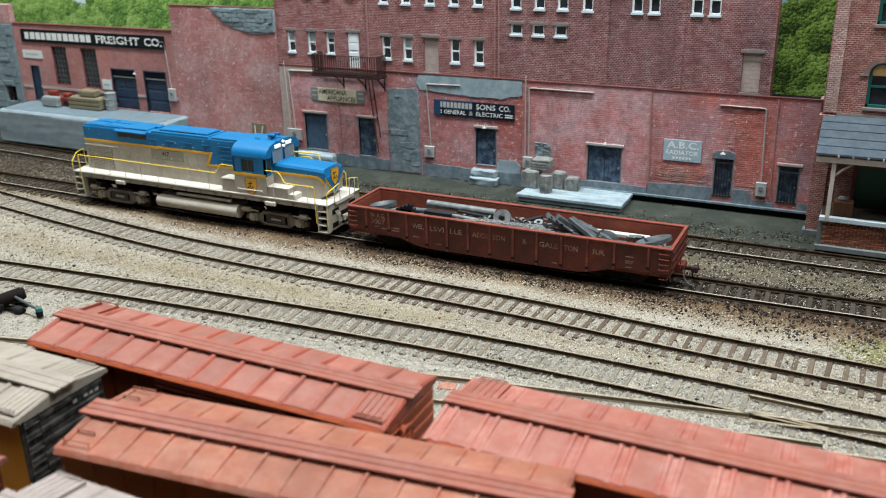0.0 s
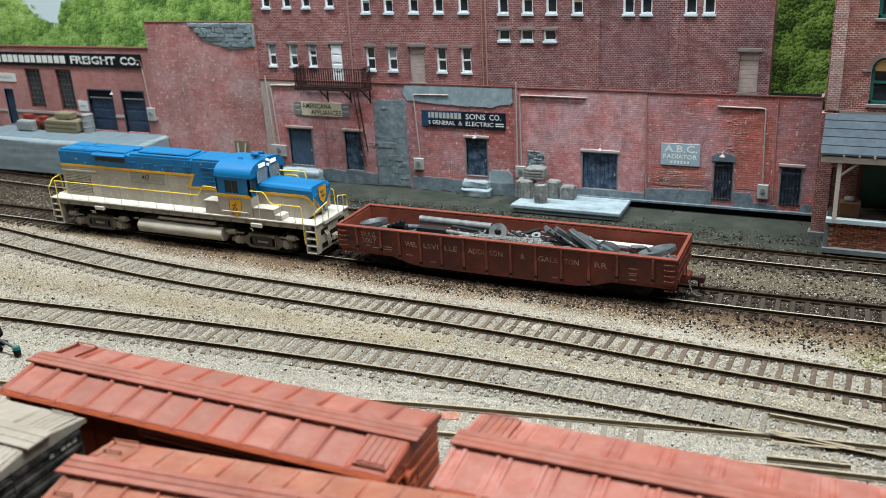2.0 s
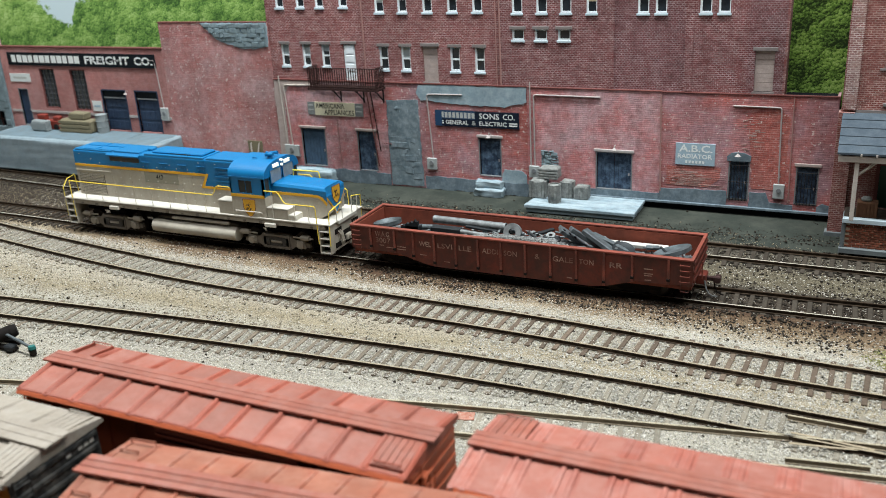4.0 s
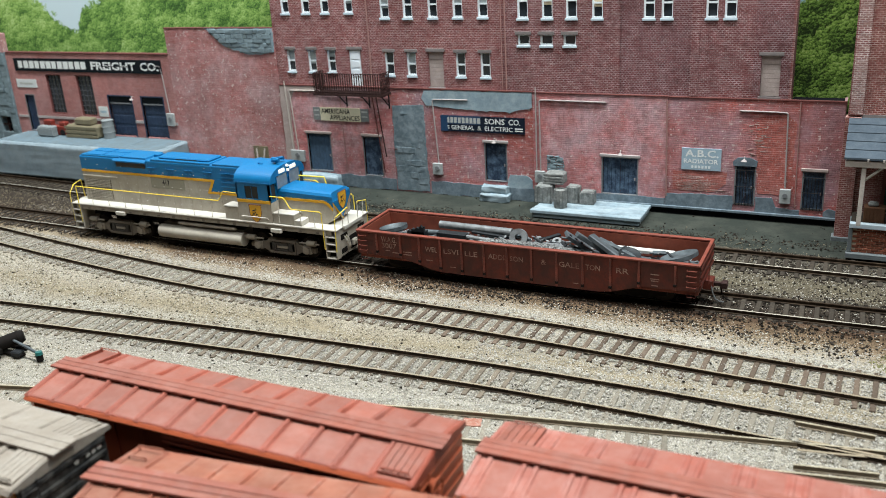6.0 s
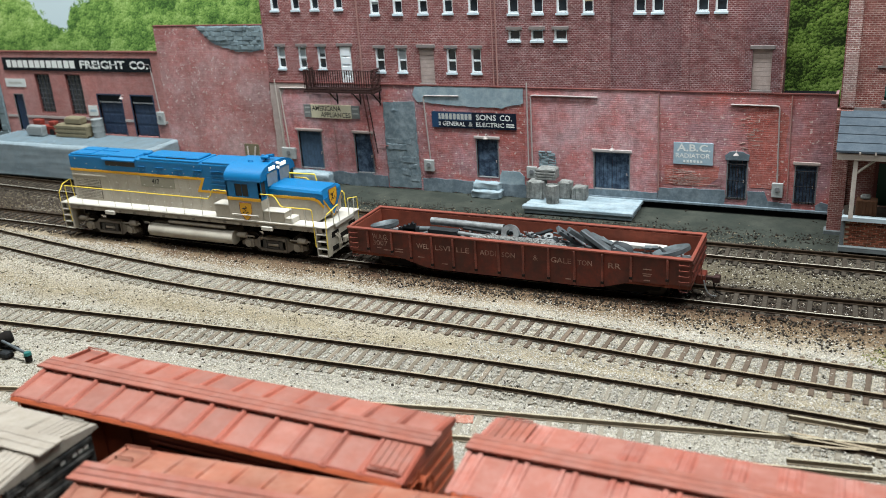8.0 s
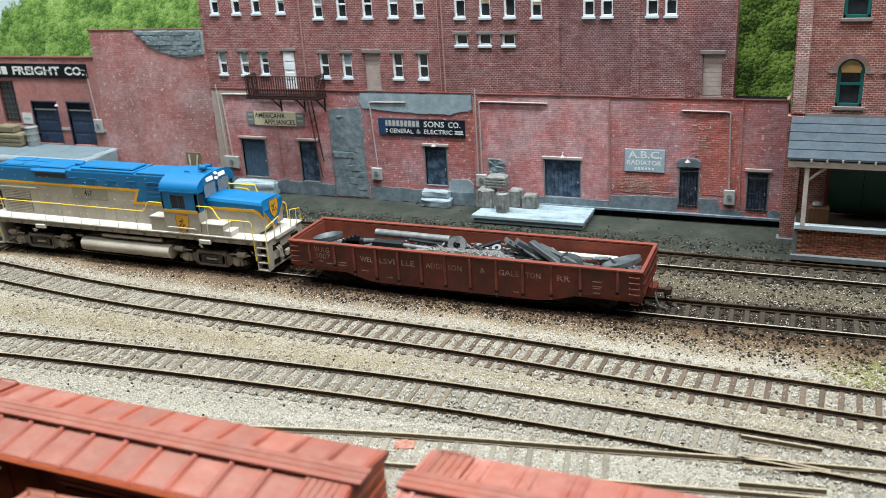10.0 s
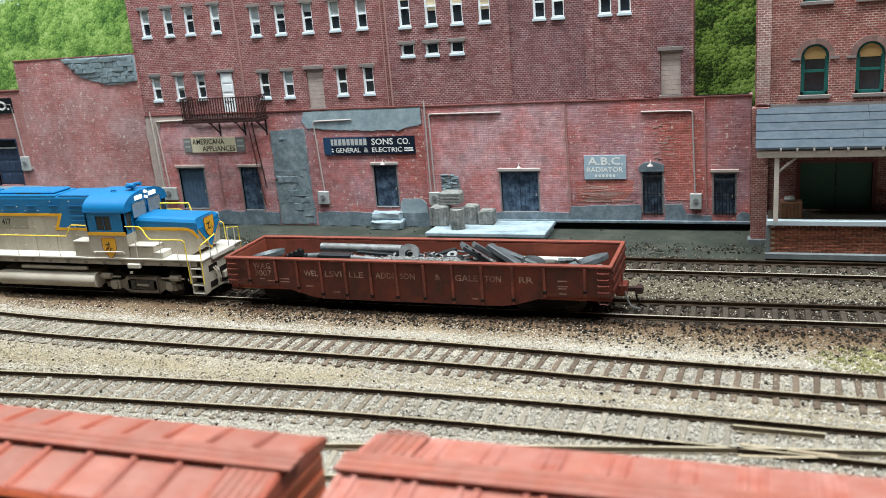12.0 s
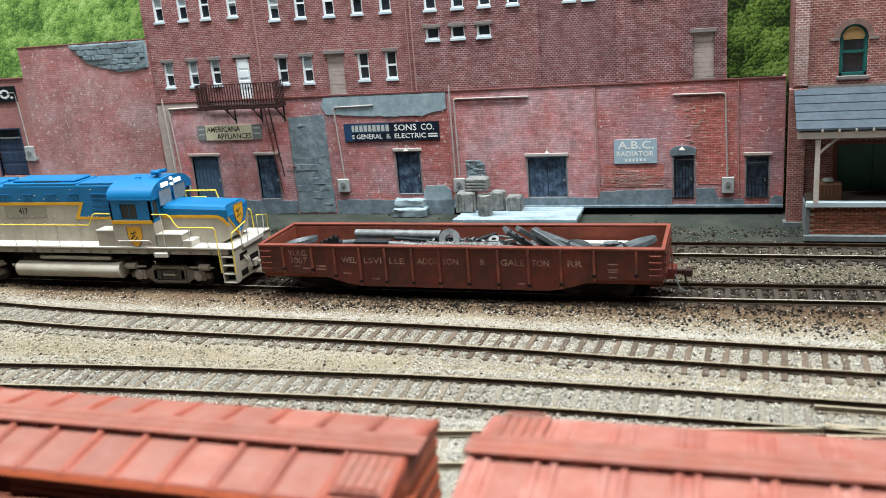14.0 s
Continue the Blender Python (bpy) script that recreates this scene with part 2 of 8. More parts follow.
M = {}
M["factory_brick"] = brickwork("factory_brick", (0.222, 0.054, 0.048), (0.132, 0.034, 0.034), (0.54, 0.41, 0.40), w=2.3, h=1.0, joint=0.19, fade=(0.208, 0.085, 0.093), fade_amount=0.3, soot=0.3, mortar_amount=0.85, mottle=0.4)
M["factory_brick_mid"] = brickwork("factory_brick_mid", (0.172, 0.042, 0.040), (0.104, 0.028, 0.029), (0.48, 0.365, 0.365), w=2.1, h=1.0, joint=0.19, fade=(0.18, 0.075, 0.082), fade_amount=0.3, soot=0.3, mortar_amount=0.9, mottle=0.4)
M["factory_brick_pale"] = brickwork("factory_brick_pale", (0.156, 0.041, 0.042), (0.096, 0.027, 0.029), (0.38, 0.285, 0.295), w=1.75, h=1.0, joint=0.2, fade=(0.146, 0.062, 0.069), fade_amount=0.3, soot=0.25, mortar_amount=1.0, mottle=0.4)
M["shop_brick"] = brickwork("shop_brick", (0.47, 0.160, 0.158), (0.34, 0.112, 0.112), (0.60, 0.42, 0.42), w=3.0, h=1.15, joint=0.16, fade=(0.46, 0.345, 0.375), fade_amount=0.85, scrape=0.62, soot=0.5, mortar_amount=0.2, mottle=0.5)
M["shop_brick_red"] = brickwork("shop_brick_red", (0.42, 0.105, 0.086), (0.275, 0.070, 0.063), (0.506, 0.360, 0.352), w=3.0, h=1.15, joint=0.16, fade=(0.308, 0.195, 0.223), fade_amount=0.85, scrape=0.78, soot=0.5, mortar_amount=0.32, mottle=0.45)
M["repair_brick"] = brickwork("repair_brick", (0.380, 0.092, 0.069), (0.257, 0.060, 0.050), (0.523, 0.365, 0.349), w=3.0, h=1.15, joint=0.16, fade=(0.342, 0.129, 0.112), fade_amount=0.5, scrape=0.75, soot=0.25, mortar_amount=0.45, mottle=0.5)
M["plain_red_wall"] = brickwork("plain_red_wall", (0.365, 0.140, 0.135), (0.30, 0.110, 0.104), (0.50, 0.35, 0.335), w=3.2, h=1.2, joint=0.12, fade=(0.42, 0.30, 0.305), fade_amount=0.7, scrape=0.78, soot=0.45, mortar_amount=0.16, mottle=0.35)
M["freight_brick"] = brickwork("freight_brick", (0.39, 0.16, 0.147), (0.30, 0.118, 0.108), (0.46, 0.29, 0.278), w=3.0, h=1.1, joint=0.12, fade=(0.350, 0.226, 0.225), fade_amount=0.45, soot=0.2, mortar_amount=0.4, mottle=0.25)
M["mill_brick"] = brickwork("mill_brick", (0.205, 0.052, 0.042), (0.130, 0.033, 0.029), (0.47, 0.345, 0.31), w=2.3, h=1.0, joint=0.2, fade=(0.21, 0.10, 0.09), fade_amount=0.35, soot=0.25, mortar_amount=0.9)
M["mill_pier_brick"] = brickwork("mill_pier_brick", (0.225, 0.075, 0.064), (0.125, 0.038, 0.036), (0.58, 0.50, 0.475), w=2.3, h=1.0, joint=0.21, fade=(0.36, 0.26, 0.24), fade_amount=0.5, soot=0.1)
M["arch_brick"] = surface("arch_brick", (0.27, 0.165, 0.15), 0.85, grain=1.2, stain=0.2, vary=0.3, bump=0.2, objvar=0.35)
M["dock_brick"] = surface("dock_brick", (0.31, 0.098, 0.055), 0.8, grain=1.8, vary=0.35, bump=0.25, objvar=0.55)
M["scrape"] = surface("scrape", (0.56, 0.40, 0.36), 0.85, grain=1.2, stain=0.4, vary=0.4, objvar=0.45)
M["mortar"] = surface("mortar", (0.62, 0.52, 0.40), 0.9, vary=0.3)
M["grey_stone"] = surface("grey_stone", (0.20, 0.27, 0.30), 0.85, grain=0.9, stain=0.15, vary=0.35, bump=0.35, dust=(0.33, 0.42, 0.46), island=0.35)
M["grey_plaster"] = surface("grey_plaster", (0.235, 0.32, 0.37), 0.85, grain=1.0, stain=0.1, vary=0.3, bump=0.25, dust=(0.40, 0.475, 0.51), dust_amount=0.55)
M["bay_plaster"] = surface("bay_plaster", (0.135, 0.185, 0.215), 0.85, grain=0.8, stain=0.09, vary=0.4, bump=0.3, dust=(0.30, 0.36, 0.39), dust_amount=0.65)
M["grey_base"] = surface("grey_base", (0.128, 0.172, 0.208), 0.85, grain=1.0, stain=0.1, vary=0.35, bump=0.25, dust=(0.29, 0.36, 0.40), dust_amount=0.6, grime=(0.08, 0.105, 0.125), grime_scale=0.2, grime_amount=0.5)
# Light on the dock's front is put into a paler grey than its top's.
M["concrete"] = surface("concrete", (0.205, 0.268, 0.305), 0.85, grain=1.4, stain=0.06, vary=0.22, bump=0.2, dust=(0.135, 0.165, 0.18), dust_amount=0.6, grime=(0.32, 0.38, 0.41), grime_scale=0.06, grime_amount=0.4)
M["kerb_stone"] = surface("kerb_stone", (0.125, 0.142, 0.148), 0.85, grain=1.4, stain=0.1, vary=0.3, bump=0.2, dust=(0.20, 0.225, 0.23), dust_amount=0.5)
M["concrete_blue"] = surface("concrete_blue", (0.13, 0.185, 0.22), 0.85, grain=1.4, stain=0.06, vary=0.2, bump=0.2, dust=(0.11, 0.125, 0.125), dust_amount=0.6)
M["concrete_pale"] = surface("concrete_pale", (0.24, 0.325, 0.375), 0.8, grain=1.4, stain=0.1, vary=0.3, bump=0.3, dust=(0.13, 0.16, 0.175), dust_amount=0.7, grime=(0.40, 0.47, 0.50), grime_scale=0.14, grime_amount=0.5, streak=(0.35, 1.0, 1.0))
M["lintel_stone"] = surface("lintel_stone", (0.21, 0.185, 0.18), 0.85, vary=0.3, stain=0.3)
M["white_frame"] = surface("white_frame", (0.80, 0.86, 0.90), 0.6, vary=0.1, stain=0.3)
M["cream"] = surface("cream", (0.72, 0.62, 0.44), 0.8, vary=0.12)
M["amber_shade"] = surface("amber_shade", (0.62, 0.40, 0.17), 0.8, vary=0.12)
M["grey_shade"] = surface("grey_shade", (0.36, 0.42, 0.44), 0.8, vary=0.25, stain=0.4)
# Shade of unlit insides and gaps is put into this near-black.
M["unlit_black"] = surface("unlit_black", (0.012, 0.013, 0.016), 0.9, 0.0, 0.05, vary=0.3)
M["blue_black_door"] = surface("blue_black_door", (0.021, 0.038, 0.072), 0.55, grain=1.5, stain=0.13, vary=0.4, dust=(0.12, 0.185, 0.27), dust_amount=0.9)
M["freight_door"] = surface("freight_door", (0.020, 0.036, 0.072), 0.55, grain=1.5, stain=0.2, vary=0.4, dust=(0.045, 0.075, 0.13), dust_amount=0.5)
M["glazing_grey"] = surface("glazing_grey", (0.075, 0.082, 0.10), 0.6, vary=0.3)
M["slate_door"] = surface("slate_door", (0.052, 0.092, 0.145), 0.65, grain=1.5, stain=0.15, vary=0.4, dust=(0.07, 0.13, 0.22), dust_amount=0.6)
M["black_iron"] = surface("black_iron", (0.02, 0.018, 0.018), 0.6, vary=0.3)
M["rusty_iron"] = surface("rusty_iron", (0.045, 0.024, 0.022), 0.7, vary=0.35, stain=0.3)
M["pipe_grey"] = surface("pipe_grey", (0.40, 0.36, 0.35), 0.55, vary=0.2, stain=0.2)
M["pipe_pink"] = surface("pipe_pink", (0.36, 0.20, 0.18), 0.7, vary=0.2)
M["pipe_brown"] = surface("pipe_brown", (0.14, 0.045, 0.04), 0.7, vary=0.3)
M["meter_white"] = surface("meter_white", (0.36, 0.385, 0.385), 0.6, vary=0.2, stain=0.4)
M["meter_dark"] = surface("meter_dark", (0.18, 0.19, 0.2), 0.6, vary=0.2)
M["boarded"] = surface("boarded", (0.42, 0.345, 0.32), 0.85, grain=1.5, stain=0.3, vary=0.3)
M["sign_black"] = surface("sign_black", (0.008, 0.012, 0.016), 0.5, vary=0.4)
M["sign_navy"] = surface("sign_navy", (0.010, 0.016, 0.030), 0.5, vary=0.4, stain=0.2)
M["sign_blue"] = surface("sign_blue", (0.015, 0.05, 0.115), 0.5, vary=0.2)
M["sign_cream"] = surface("sign_cream", (0.70, 0.655, 0.48), 0.8, vary=0.15, stain=0.25)
M["sign_ghost"] = surface("sign_ghost", (0.22, 0.24, 0.24), 0.85, vary=0.3, stain=0.5)
M["sign_white"] = surface("sign_white", (0.62, 0.66, 0.66), 0.7, vary=0.15, stain=0.3)
M["sign_steel"] = surface("sign_steel", (0.34, 0.455, 0.54), 0.75, vary=0.25, stain=0.3)
M["letter_white"] = surface("letter_white", (0.74, 0.77, 0.76), 0.7, vary=0.15, stain=0.5)
M["letter_pale"] = surface("letter_pale", (0.46, 0.48, 0.46), 0.7, vary=0.25, stain=0.6)
M["letter_black"] = surface("letter_black", (0.03, 0.03, 0.028), 0.7, vary=0.3)
M["green_paint"] = surface("green_paint", (0.012, 0.115, 0.105), 0.5, vary=0.25)
M["dark_green_door"] = surface("dark_green_door", (0.016, 0.075, 0.05), 0.5, vary=0.3)
M["shingle"] = surface("shingle", (0.052, 0.072, 0.094), 0.85, grain=1.2, stain=0.12, vary=0.25, dust=(0.115, 0.14, 0.16), objvar=0.15)
M["timber_white"] = surface("timber_white", (0.48, 0.43, 0.39), 0.75, grain=1.2, vary=0.25, stain=0.2)
M["sill_blue_white"] = surface("sill_blue_white", (0.50, 0.60, 0.66), 0.75, vary=0.15)
M["crate_wood"] = surface("crate_wood", (0.255, 0.27, 0.262), 0.85, grain=1.6, stain=0.25, vary=0.4, bump=0.3, dust=(0.47, 0.475, 0.45), dust_amount=0.6, grime=(0.09, 0.095, 0.09), grime_scale=0.35, grime_amount=0.6, objvar=0.3)
M["crate_tan"] = surface("crate_tan", (0.19, 0.165, 0.105), 0.85, vary=0.25, stain=0.2)
M["drum_grey"] = surface("drum_grey", (0.23, 0.255, 0.26), 0.6, vary=0.25, stain=0.3)
M["sack_tan"] = surface("sack_tan", (0.12, 0.055, 0.028), 0.9, vary=0.3)
M["red_paint"] = surface("red_paint", (0.20, 0.03, 0.02), 0.6, vary=0.25)
M["asphalt"] = surface("asphalt", (0.032, 0.038, 0.032), 0.8, grain=1.1, stain=0.035, vary=0.35, bump=0.15, dust=(0.075, 0.078, 0.064), dust_amount=0.5)


# Track and ground
M["tie"] = surface("tie", (0.135, 0.098, 0.073), 0.85, 0.0, 0.12, grain=1.2, stain=0.3, vary=0.4, bump=0.25, dust=(0.20, 0.155, 0.115), dust_amount=0.5, objvar=0.4)
M["tie_grey"] = surface("tie_grey", (0.185, 0.15, 0.114), 0.85, 0.0, 0.12, grain=1.2, stain=0.3, vary=0.4, bump=0.25, dust=(0.24, 0.197, 0.15), dust_amount=0.6, objvar=0.35)
M["tie_dusty"] = surface("tie_dusty", (0.235, 0.202, 0.158), 0.85, 0.0, 0.12, grain=1.2, stain=0.35, vary=0.4, bump=0.3, dust=(0.29, 0.27, 0.225), dust_amount=0.7, objvar=0.3)
M["tie_dark"] = surface("tie_dark", (0.054, 0.044, 0.035), 0.85, 0.0, 0.12, grain=1.2, stain=0.3, vary=0.35, bump=0.25, dust=(0.105, 0.086, 0.066), dust_amount=0.5, objvar=0.4)
M["rail"] = surface("rail", (0.030, 0.020, 0.013), 0.6, 0.1, grain=1.0, vary=0.35, stain=0.1, dust=(0.085, 0.058, 0.036), dust_amount=0.6)
# Lamp sheen on the rail heads is put into these paler colours.
M["rail_head"] = surface("rail_head", (0.40, 0.325, 0.225), 0.35, 0.35, grain=0.6, vary=0.35, stain=0.08)
M["rail_head_sheen"] = surface("rail_head_sheen", (0.52, 0.47, 0.38), 0.3, 0.3, grain=0.6, vary=0.3, stain=0.06)
M["rail_tan_head"] = surface("rail_tan_head", (0.45, 0.38, 0.27), 0.4, 0.35, grain=0.6, vary=0.3, stain=0.08)
M["rail_tan"] = surface("rail_tan", (0.19, 0.152, 0.105), 0.5, 0.3, grain=1.0, vary=0.3, stain=0.1)
M["light_stone"] = surface("light_stone", (0.575, 0.535, 0.473), 0.85, grain=1.5, vary=0.2, bump=0.15, island=0.42)
M["tan_stone"] = surface("tan_stone", (0.30, 0.25, 0.17), 0.85, grain=1.5, vary=0.25, bump=0.2, island=0.7)
M["dark_stone"] = surface("dark_stone", (0.050, 0.040, 0.031), 0.85, 0.0, 0.12, grain=1.5, vary=0.3, bump=0.2, island=0.75)
M["grass"] = surface("grass", (0.255, 0.245, 0.095), 0.85, grain=1.2, vary=0.3, island=0.5)


def ground_material():
    s = Nodes("ground_soil")
    p = s.place()
    x, y, z = s.split(p)
    wob = s.math("MULTIPLY_ADD", s.noise(p, 0.03, 5, 0.65), 30.0, -15.0)
    # The bare soil widens towards the west, where the tracks part.
    spread = s.n("ShaderNodeMapRange")
    spread.inputs["From Min"].default_value, spread.inputs["From Max"].default_value = -520.0, -300.0
    spread.inputs["To Min"].default_value, spread.inputs["To Max"].default_value = 0.70, 1.0
    s.link(x, spread.inputs["Value"])
    yy = s.math("ADD", s.math("MULTIPLY_ADD", s.math("SUBTRACT", y, 312.0), spread.outputs[0], 312.0), wob)
    band = s.n("ShaderNodeMapRange")
    band.inputs["From Min"].default_value, band.inputs["From Max"].default_value = 100.0, 500.0
    s.link(yy, band.inputs["Value"])
    k = lambda v: (v - 100.0) / 400.0
    # Stops from 376 to 405: dark soil with the train's shade painted in.
    c = s.ramp(band.outputs[0], [(k(215), (0.32, 0.295, 0.245)), (k(300), (0.335, 0.305, 0.25)), (k(312), (0.26, 0.215, 0.145)), (k(325), (0.34, 0.30, 0.235)), (k(348), (0.40, 0.36, 0.29)), (k(358), (0.31, 0.255, 0.18)), (k(367), (0.17, 0.118, 0.072)), (k(376), (0.075, 0.042, 0.025)), (k(383), (0.034, 0.023, 0.016)), (k(405), (0.050, 0.040, 0.030)), (k(421), (0.115, 0.098, 0.066)), (k(430), (0.095, 0.08, 0.057)), (k(440), (0.08, 0.07, 0.055))])
    grit = s.noise(p, 1.5, 4, 0.8)
    c = s.mix(1.0, c, s.ramp(grit, [(0.28, 0.18), (0.5, 0.92), (0.72, 1.7)]), "MULTIPLY")
    s.bump(grit, 0.7, 0.9)
    return s.done(c, 0.9, 0, 0.2)


M["ground"] = ground_material()


def backdrop_material():
    """A printed photograph of spring woods under a pale sky."""
    s = Nodes("printed_woods")
    p = s.place()
    x, y, z = s.split(p)

    def warped(amount, scale):
        nz = s.n("ShaderNodeTexNoise")
        nz.inputs["Scale"].default_value, nz.inputs["Detail"].default_value = scale, 4
        s.link(p, nz.inputs["Vector"])
        sc = s.n("ShaderNodeVectorMath", operation="SCALE")
        sc.inputs["Scale"].default_value = amount
        s.link(nz.outputs["Color"], sc.inputs[0])
        add = s.n("ShaderNodeVectorMath", operation="ADD")
        s.link(p, add.inputs[0])
        s.link(sc.outputs[0], add.inputs[1])
        return add.outputs[0]

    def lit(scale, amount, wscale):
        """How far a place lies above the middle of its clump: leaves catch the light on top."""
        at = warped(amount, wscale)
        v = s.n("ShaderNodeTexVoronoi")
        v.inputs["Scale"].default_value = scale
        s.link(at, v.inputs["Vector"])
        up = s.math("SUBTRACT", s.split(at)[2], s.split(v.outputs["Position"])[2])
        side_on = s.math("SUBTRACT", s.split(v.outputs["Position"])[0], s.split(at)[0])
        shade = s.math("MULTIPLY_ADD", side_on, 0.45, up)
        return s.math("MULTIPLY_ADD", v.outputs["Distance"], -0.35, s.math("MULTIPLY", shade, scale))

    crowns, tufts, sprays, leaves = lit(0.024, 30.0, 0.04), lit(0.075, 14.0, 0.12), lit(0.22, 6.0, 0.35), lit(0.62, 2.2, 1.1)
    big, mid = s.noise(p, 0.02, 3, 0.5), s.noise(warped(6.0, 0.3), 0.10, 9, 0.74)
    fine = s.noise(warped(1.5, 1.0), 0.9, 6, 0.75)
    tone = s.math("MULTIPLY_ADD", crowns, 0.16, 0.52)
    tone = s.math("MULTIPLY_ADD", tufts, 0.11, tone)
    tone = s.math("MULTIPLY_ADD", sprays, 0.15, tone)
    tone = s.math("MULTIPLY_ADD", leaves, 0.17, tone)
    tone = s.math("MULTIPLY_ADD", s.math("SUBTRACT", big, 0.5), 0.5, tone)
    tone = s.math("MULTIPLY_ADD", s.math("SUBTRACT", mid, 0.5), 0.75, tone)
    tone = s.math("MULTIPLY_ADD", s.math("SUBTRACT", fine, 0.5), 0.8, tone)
    # The print is darker at its eastern end.
    side = s.n("ShaderNodeMapRange")
    side.inputs["From Min"].default_value, side.inputs["From Max"].default_value = -330.0, -90.0
    s.link(x, side.inputs["Value"])
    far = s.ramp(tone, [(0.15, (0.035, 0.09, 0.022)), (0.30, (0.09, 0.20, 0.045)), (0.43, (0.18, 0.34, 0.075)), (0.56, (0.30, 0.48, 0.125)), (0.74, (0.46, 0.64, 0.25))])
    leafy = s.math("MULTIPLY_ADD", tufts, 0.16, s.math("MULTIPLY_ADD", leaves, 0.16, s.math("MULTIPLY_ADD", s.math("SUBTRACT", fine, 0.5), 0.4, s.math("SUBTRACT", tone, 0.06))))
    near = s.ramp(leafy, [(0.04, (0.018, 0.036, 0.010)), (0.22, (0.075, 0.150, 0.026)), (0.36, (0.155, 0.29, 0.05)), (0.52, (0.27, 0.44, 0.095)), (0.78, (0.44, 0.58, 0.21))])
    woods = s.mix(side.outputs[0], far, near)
    # Treetops: the line wanders with the place.
    along = s.n("ShaderNodeMapRange")
    along.inputs["From Min"].default_value, along.inputs["From Max"].default_value = -660.0, 60.0
    s.link(x, along.inputs["Value"])
    tops = ((-640, 138), (-590, 127), (-566, 109), (-551, 101), (-541, 117), (-515, 128), (-493, 141), (-445, 145), (-372, 150), (-200, 150), (-80, 128), (-50, 118), (-40, 117), (-32, 124), (-20, 140))
    tree_line = s.ramp(along.outputs[0], [((px + 660.0) / 720.0, (pz - 90.0) / 70.0) for px, pz in tops])
    ragged = s.math("MULTIPLY_ADD", s.math("SUBTRACT", s.noise(p, 0.12, 7, 0.8), 0.5), 34.0, 90.0)
    gap = s.math("SUBTRACT", z, s.math("MULTIPLY_ADD", tree_line, 70.0, ragged))
    sky = s.ramp(s.math("MULTIPLY_ADD", gap, 0.3, 0.5), [(0.35, 0.0), (0.65, 1.0)])
    c = s.mix(sky, woods, s.mix(side.outputs[0], (0.60, 0.74, 0.80), (0.36, 0.62, 0.76)))
    return s.done(c, 0.75, 0, 0.2)


M["backdrop"] = backdrop_material()

# ---- the unseen room round the layout ----


def room():
    def shell(name, b, material, label):
        tagged(part(name, b, material), label, "wall" if "wall" in name else name, kind="structure")

    # Walls and ceiling are unseen; near-black keeps bounced light low.
    paint = surface("low_bounce_paint", (0.05, 0.05, 0.05), 0.9, grain=0.05, stain=0.004, vary=0.08, bump=0.0)
    board = surface("floor_board", (0.18, 0.15, 0.12), 0.7, grain=0.05, stain=0.004, vary=0.2, bump=0.0)
    x0, x1, y0, y1, z0, z1 = -1400, 900, -1000, 620, -800, 1180
    shell("wall_north", boxes((x0, x1, y1, y1 + 90, z0, z1)), paint, "unseen near-black room wall behind the layout")
    shell("wall_south", boxes((x0, x1, y0 - 90, y0, z0, z1)), paint, "unseen near-black room wall facing the layout")
    shell("wall_west", boxes((x0 - 90, x0, y0 - 90, y1 + 90, z0, z1)), paint, "unseen near-black room wall at the layout's end")
    shell("wall_east", boxes((x1, x1 + 90, y0 - 90, y1 + 90, z0, z1)), paint, "unseen near-black room wall at the layout's far end")
    shell("floor", boxes((x0, x1, y0, y1, z0 - 60, z0)), board, "dark room floor below the layout")
    shell("ceiling", boxes((x0 - 90, x1 + 90, y0 - 90, y1 + 90, z1, z1 + 60)), paint, "unseen near-black room ceiling")


room()

# ---- tracks: centre lines as y over x ----
RAIL_TOP, TIE_TOP, GAUGE, PITCH = 3.1, 1.35, 16.4, 5.9


def line(*knots):
    """A smooth curve through knots (x, y)."""
    kx, ky = np.array([k[0] for k in knots], float), np.array([k[1] for k in knots], float)
    xs = np.arange(kx[0], kx[-1] + 0.1, 4.0)
    ys = np.interp(xs, kx, ky)
    for _ in range(60):
        ys[1:-1] = (ys[:-2] + 2 * ys[1:-1] + ys[2:]) / 4
    return lambda x: np.interp(x, xs, ys)


Y_STREET = line((-800, 456), (-580, 453), (-480, 448), (-300, 445), (-70, 444.5), (300, 444))
Y_TRAIN = line((-800, 394), (-480, 392), (-300, 389.5), (-60, 389), (10, 391), (300, 397))
Y_MIDDLE = line((-800, 415), (-600, 378), (-454, 354.5), (-370, 343.5), (-313, 338), (-245, 336.7), (-170, 336.5), (-110, 335), (-65, 331.5), (0, 329.5), (300, 322))
Y_FRONT = line((-800, 232), (-500, 263), (-370, 277.5), (-300, 283.5), (-245, 288), (-190, 291), (-146, 293.6), (-120, 294), (-70, 294), (-40, 293.4), (9, 291.8), (300, 286))
Y_SWITCH = line((-800, 92), (-460, 176), (-310, 214), (-171, 249), (-134, 257.2), (-91, 263.9), (-78, 266.0), (-55, 270.2), (-38, 273.4), (9, 280.6), (60, 287), (120, 291.5), (300, 292))
Y_CARS = line((-800, 186), (-100, 186), (300, 190))
Y_BACK = line((-800, 150), (-190, 150), (-150, 149), (-40, 163), (300, 210))
Y_NEAR = line((-800, 106), (300, 106))


def slope(fy, x):
    return (fy(x + 4.0) - fy(x - 4.0)) / 8.0


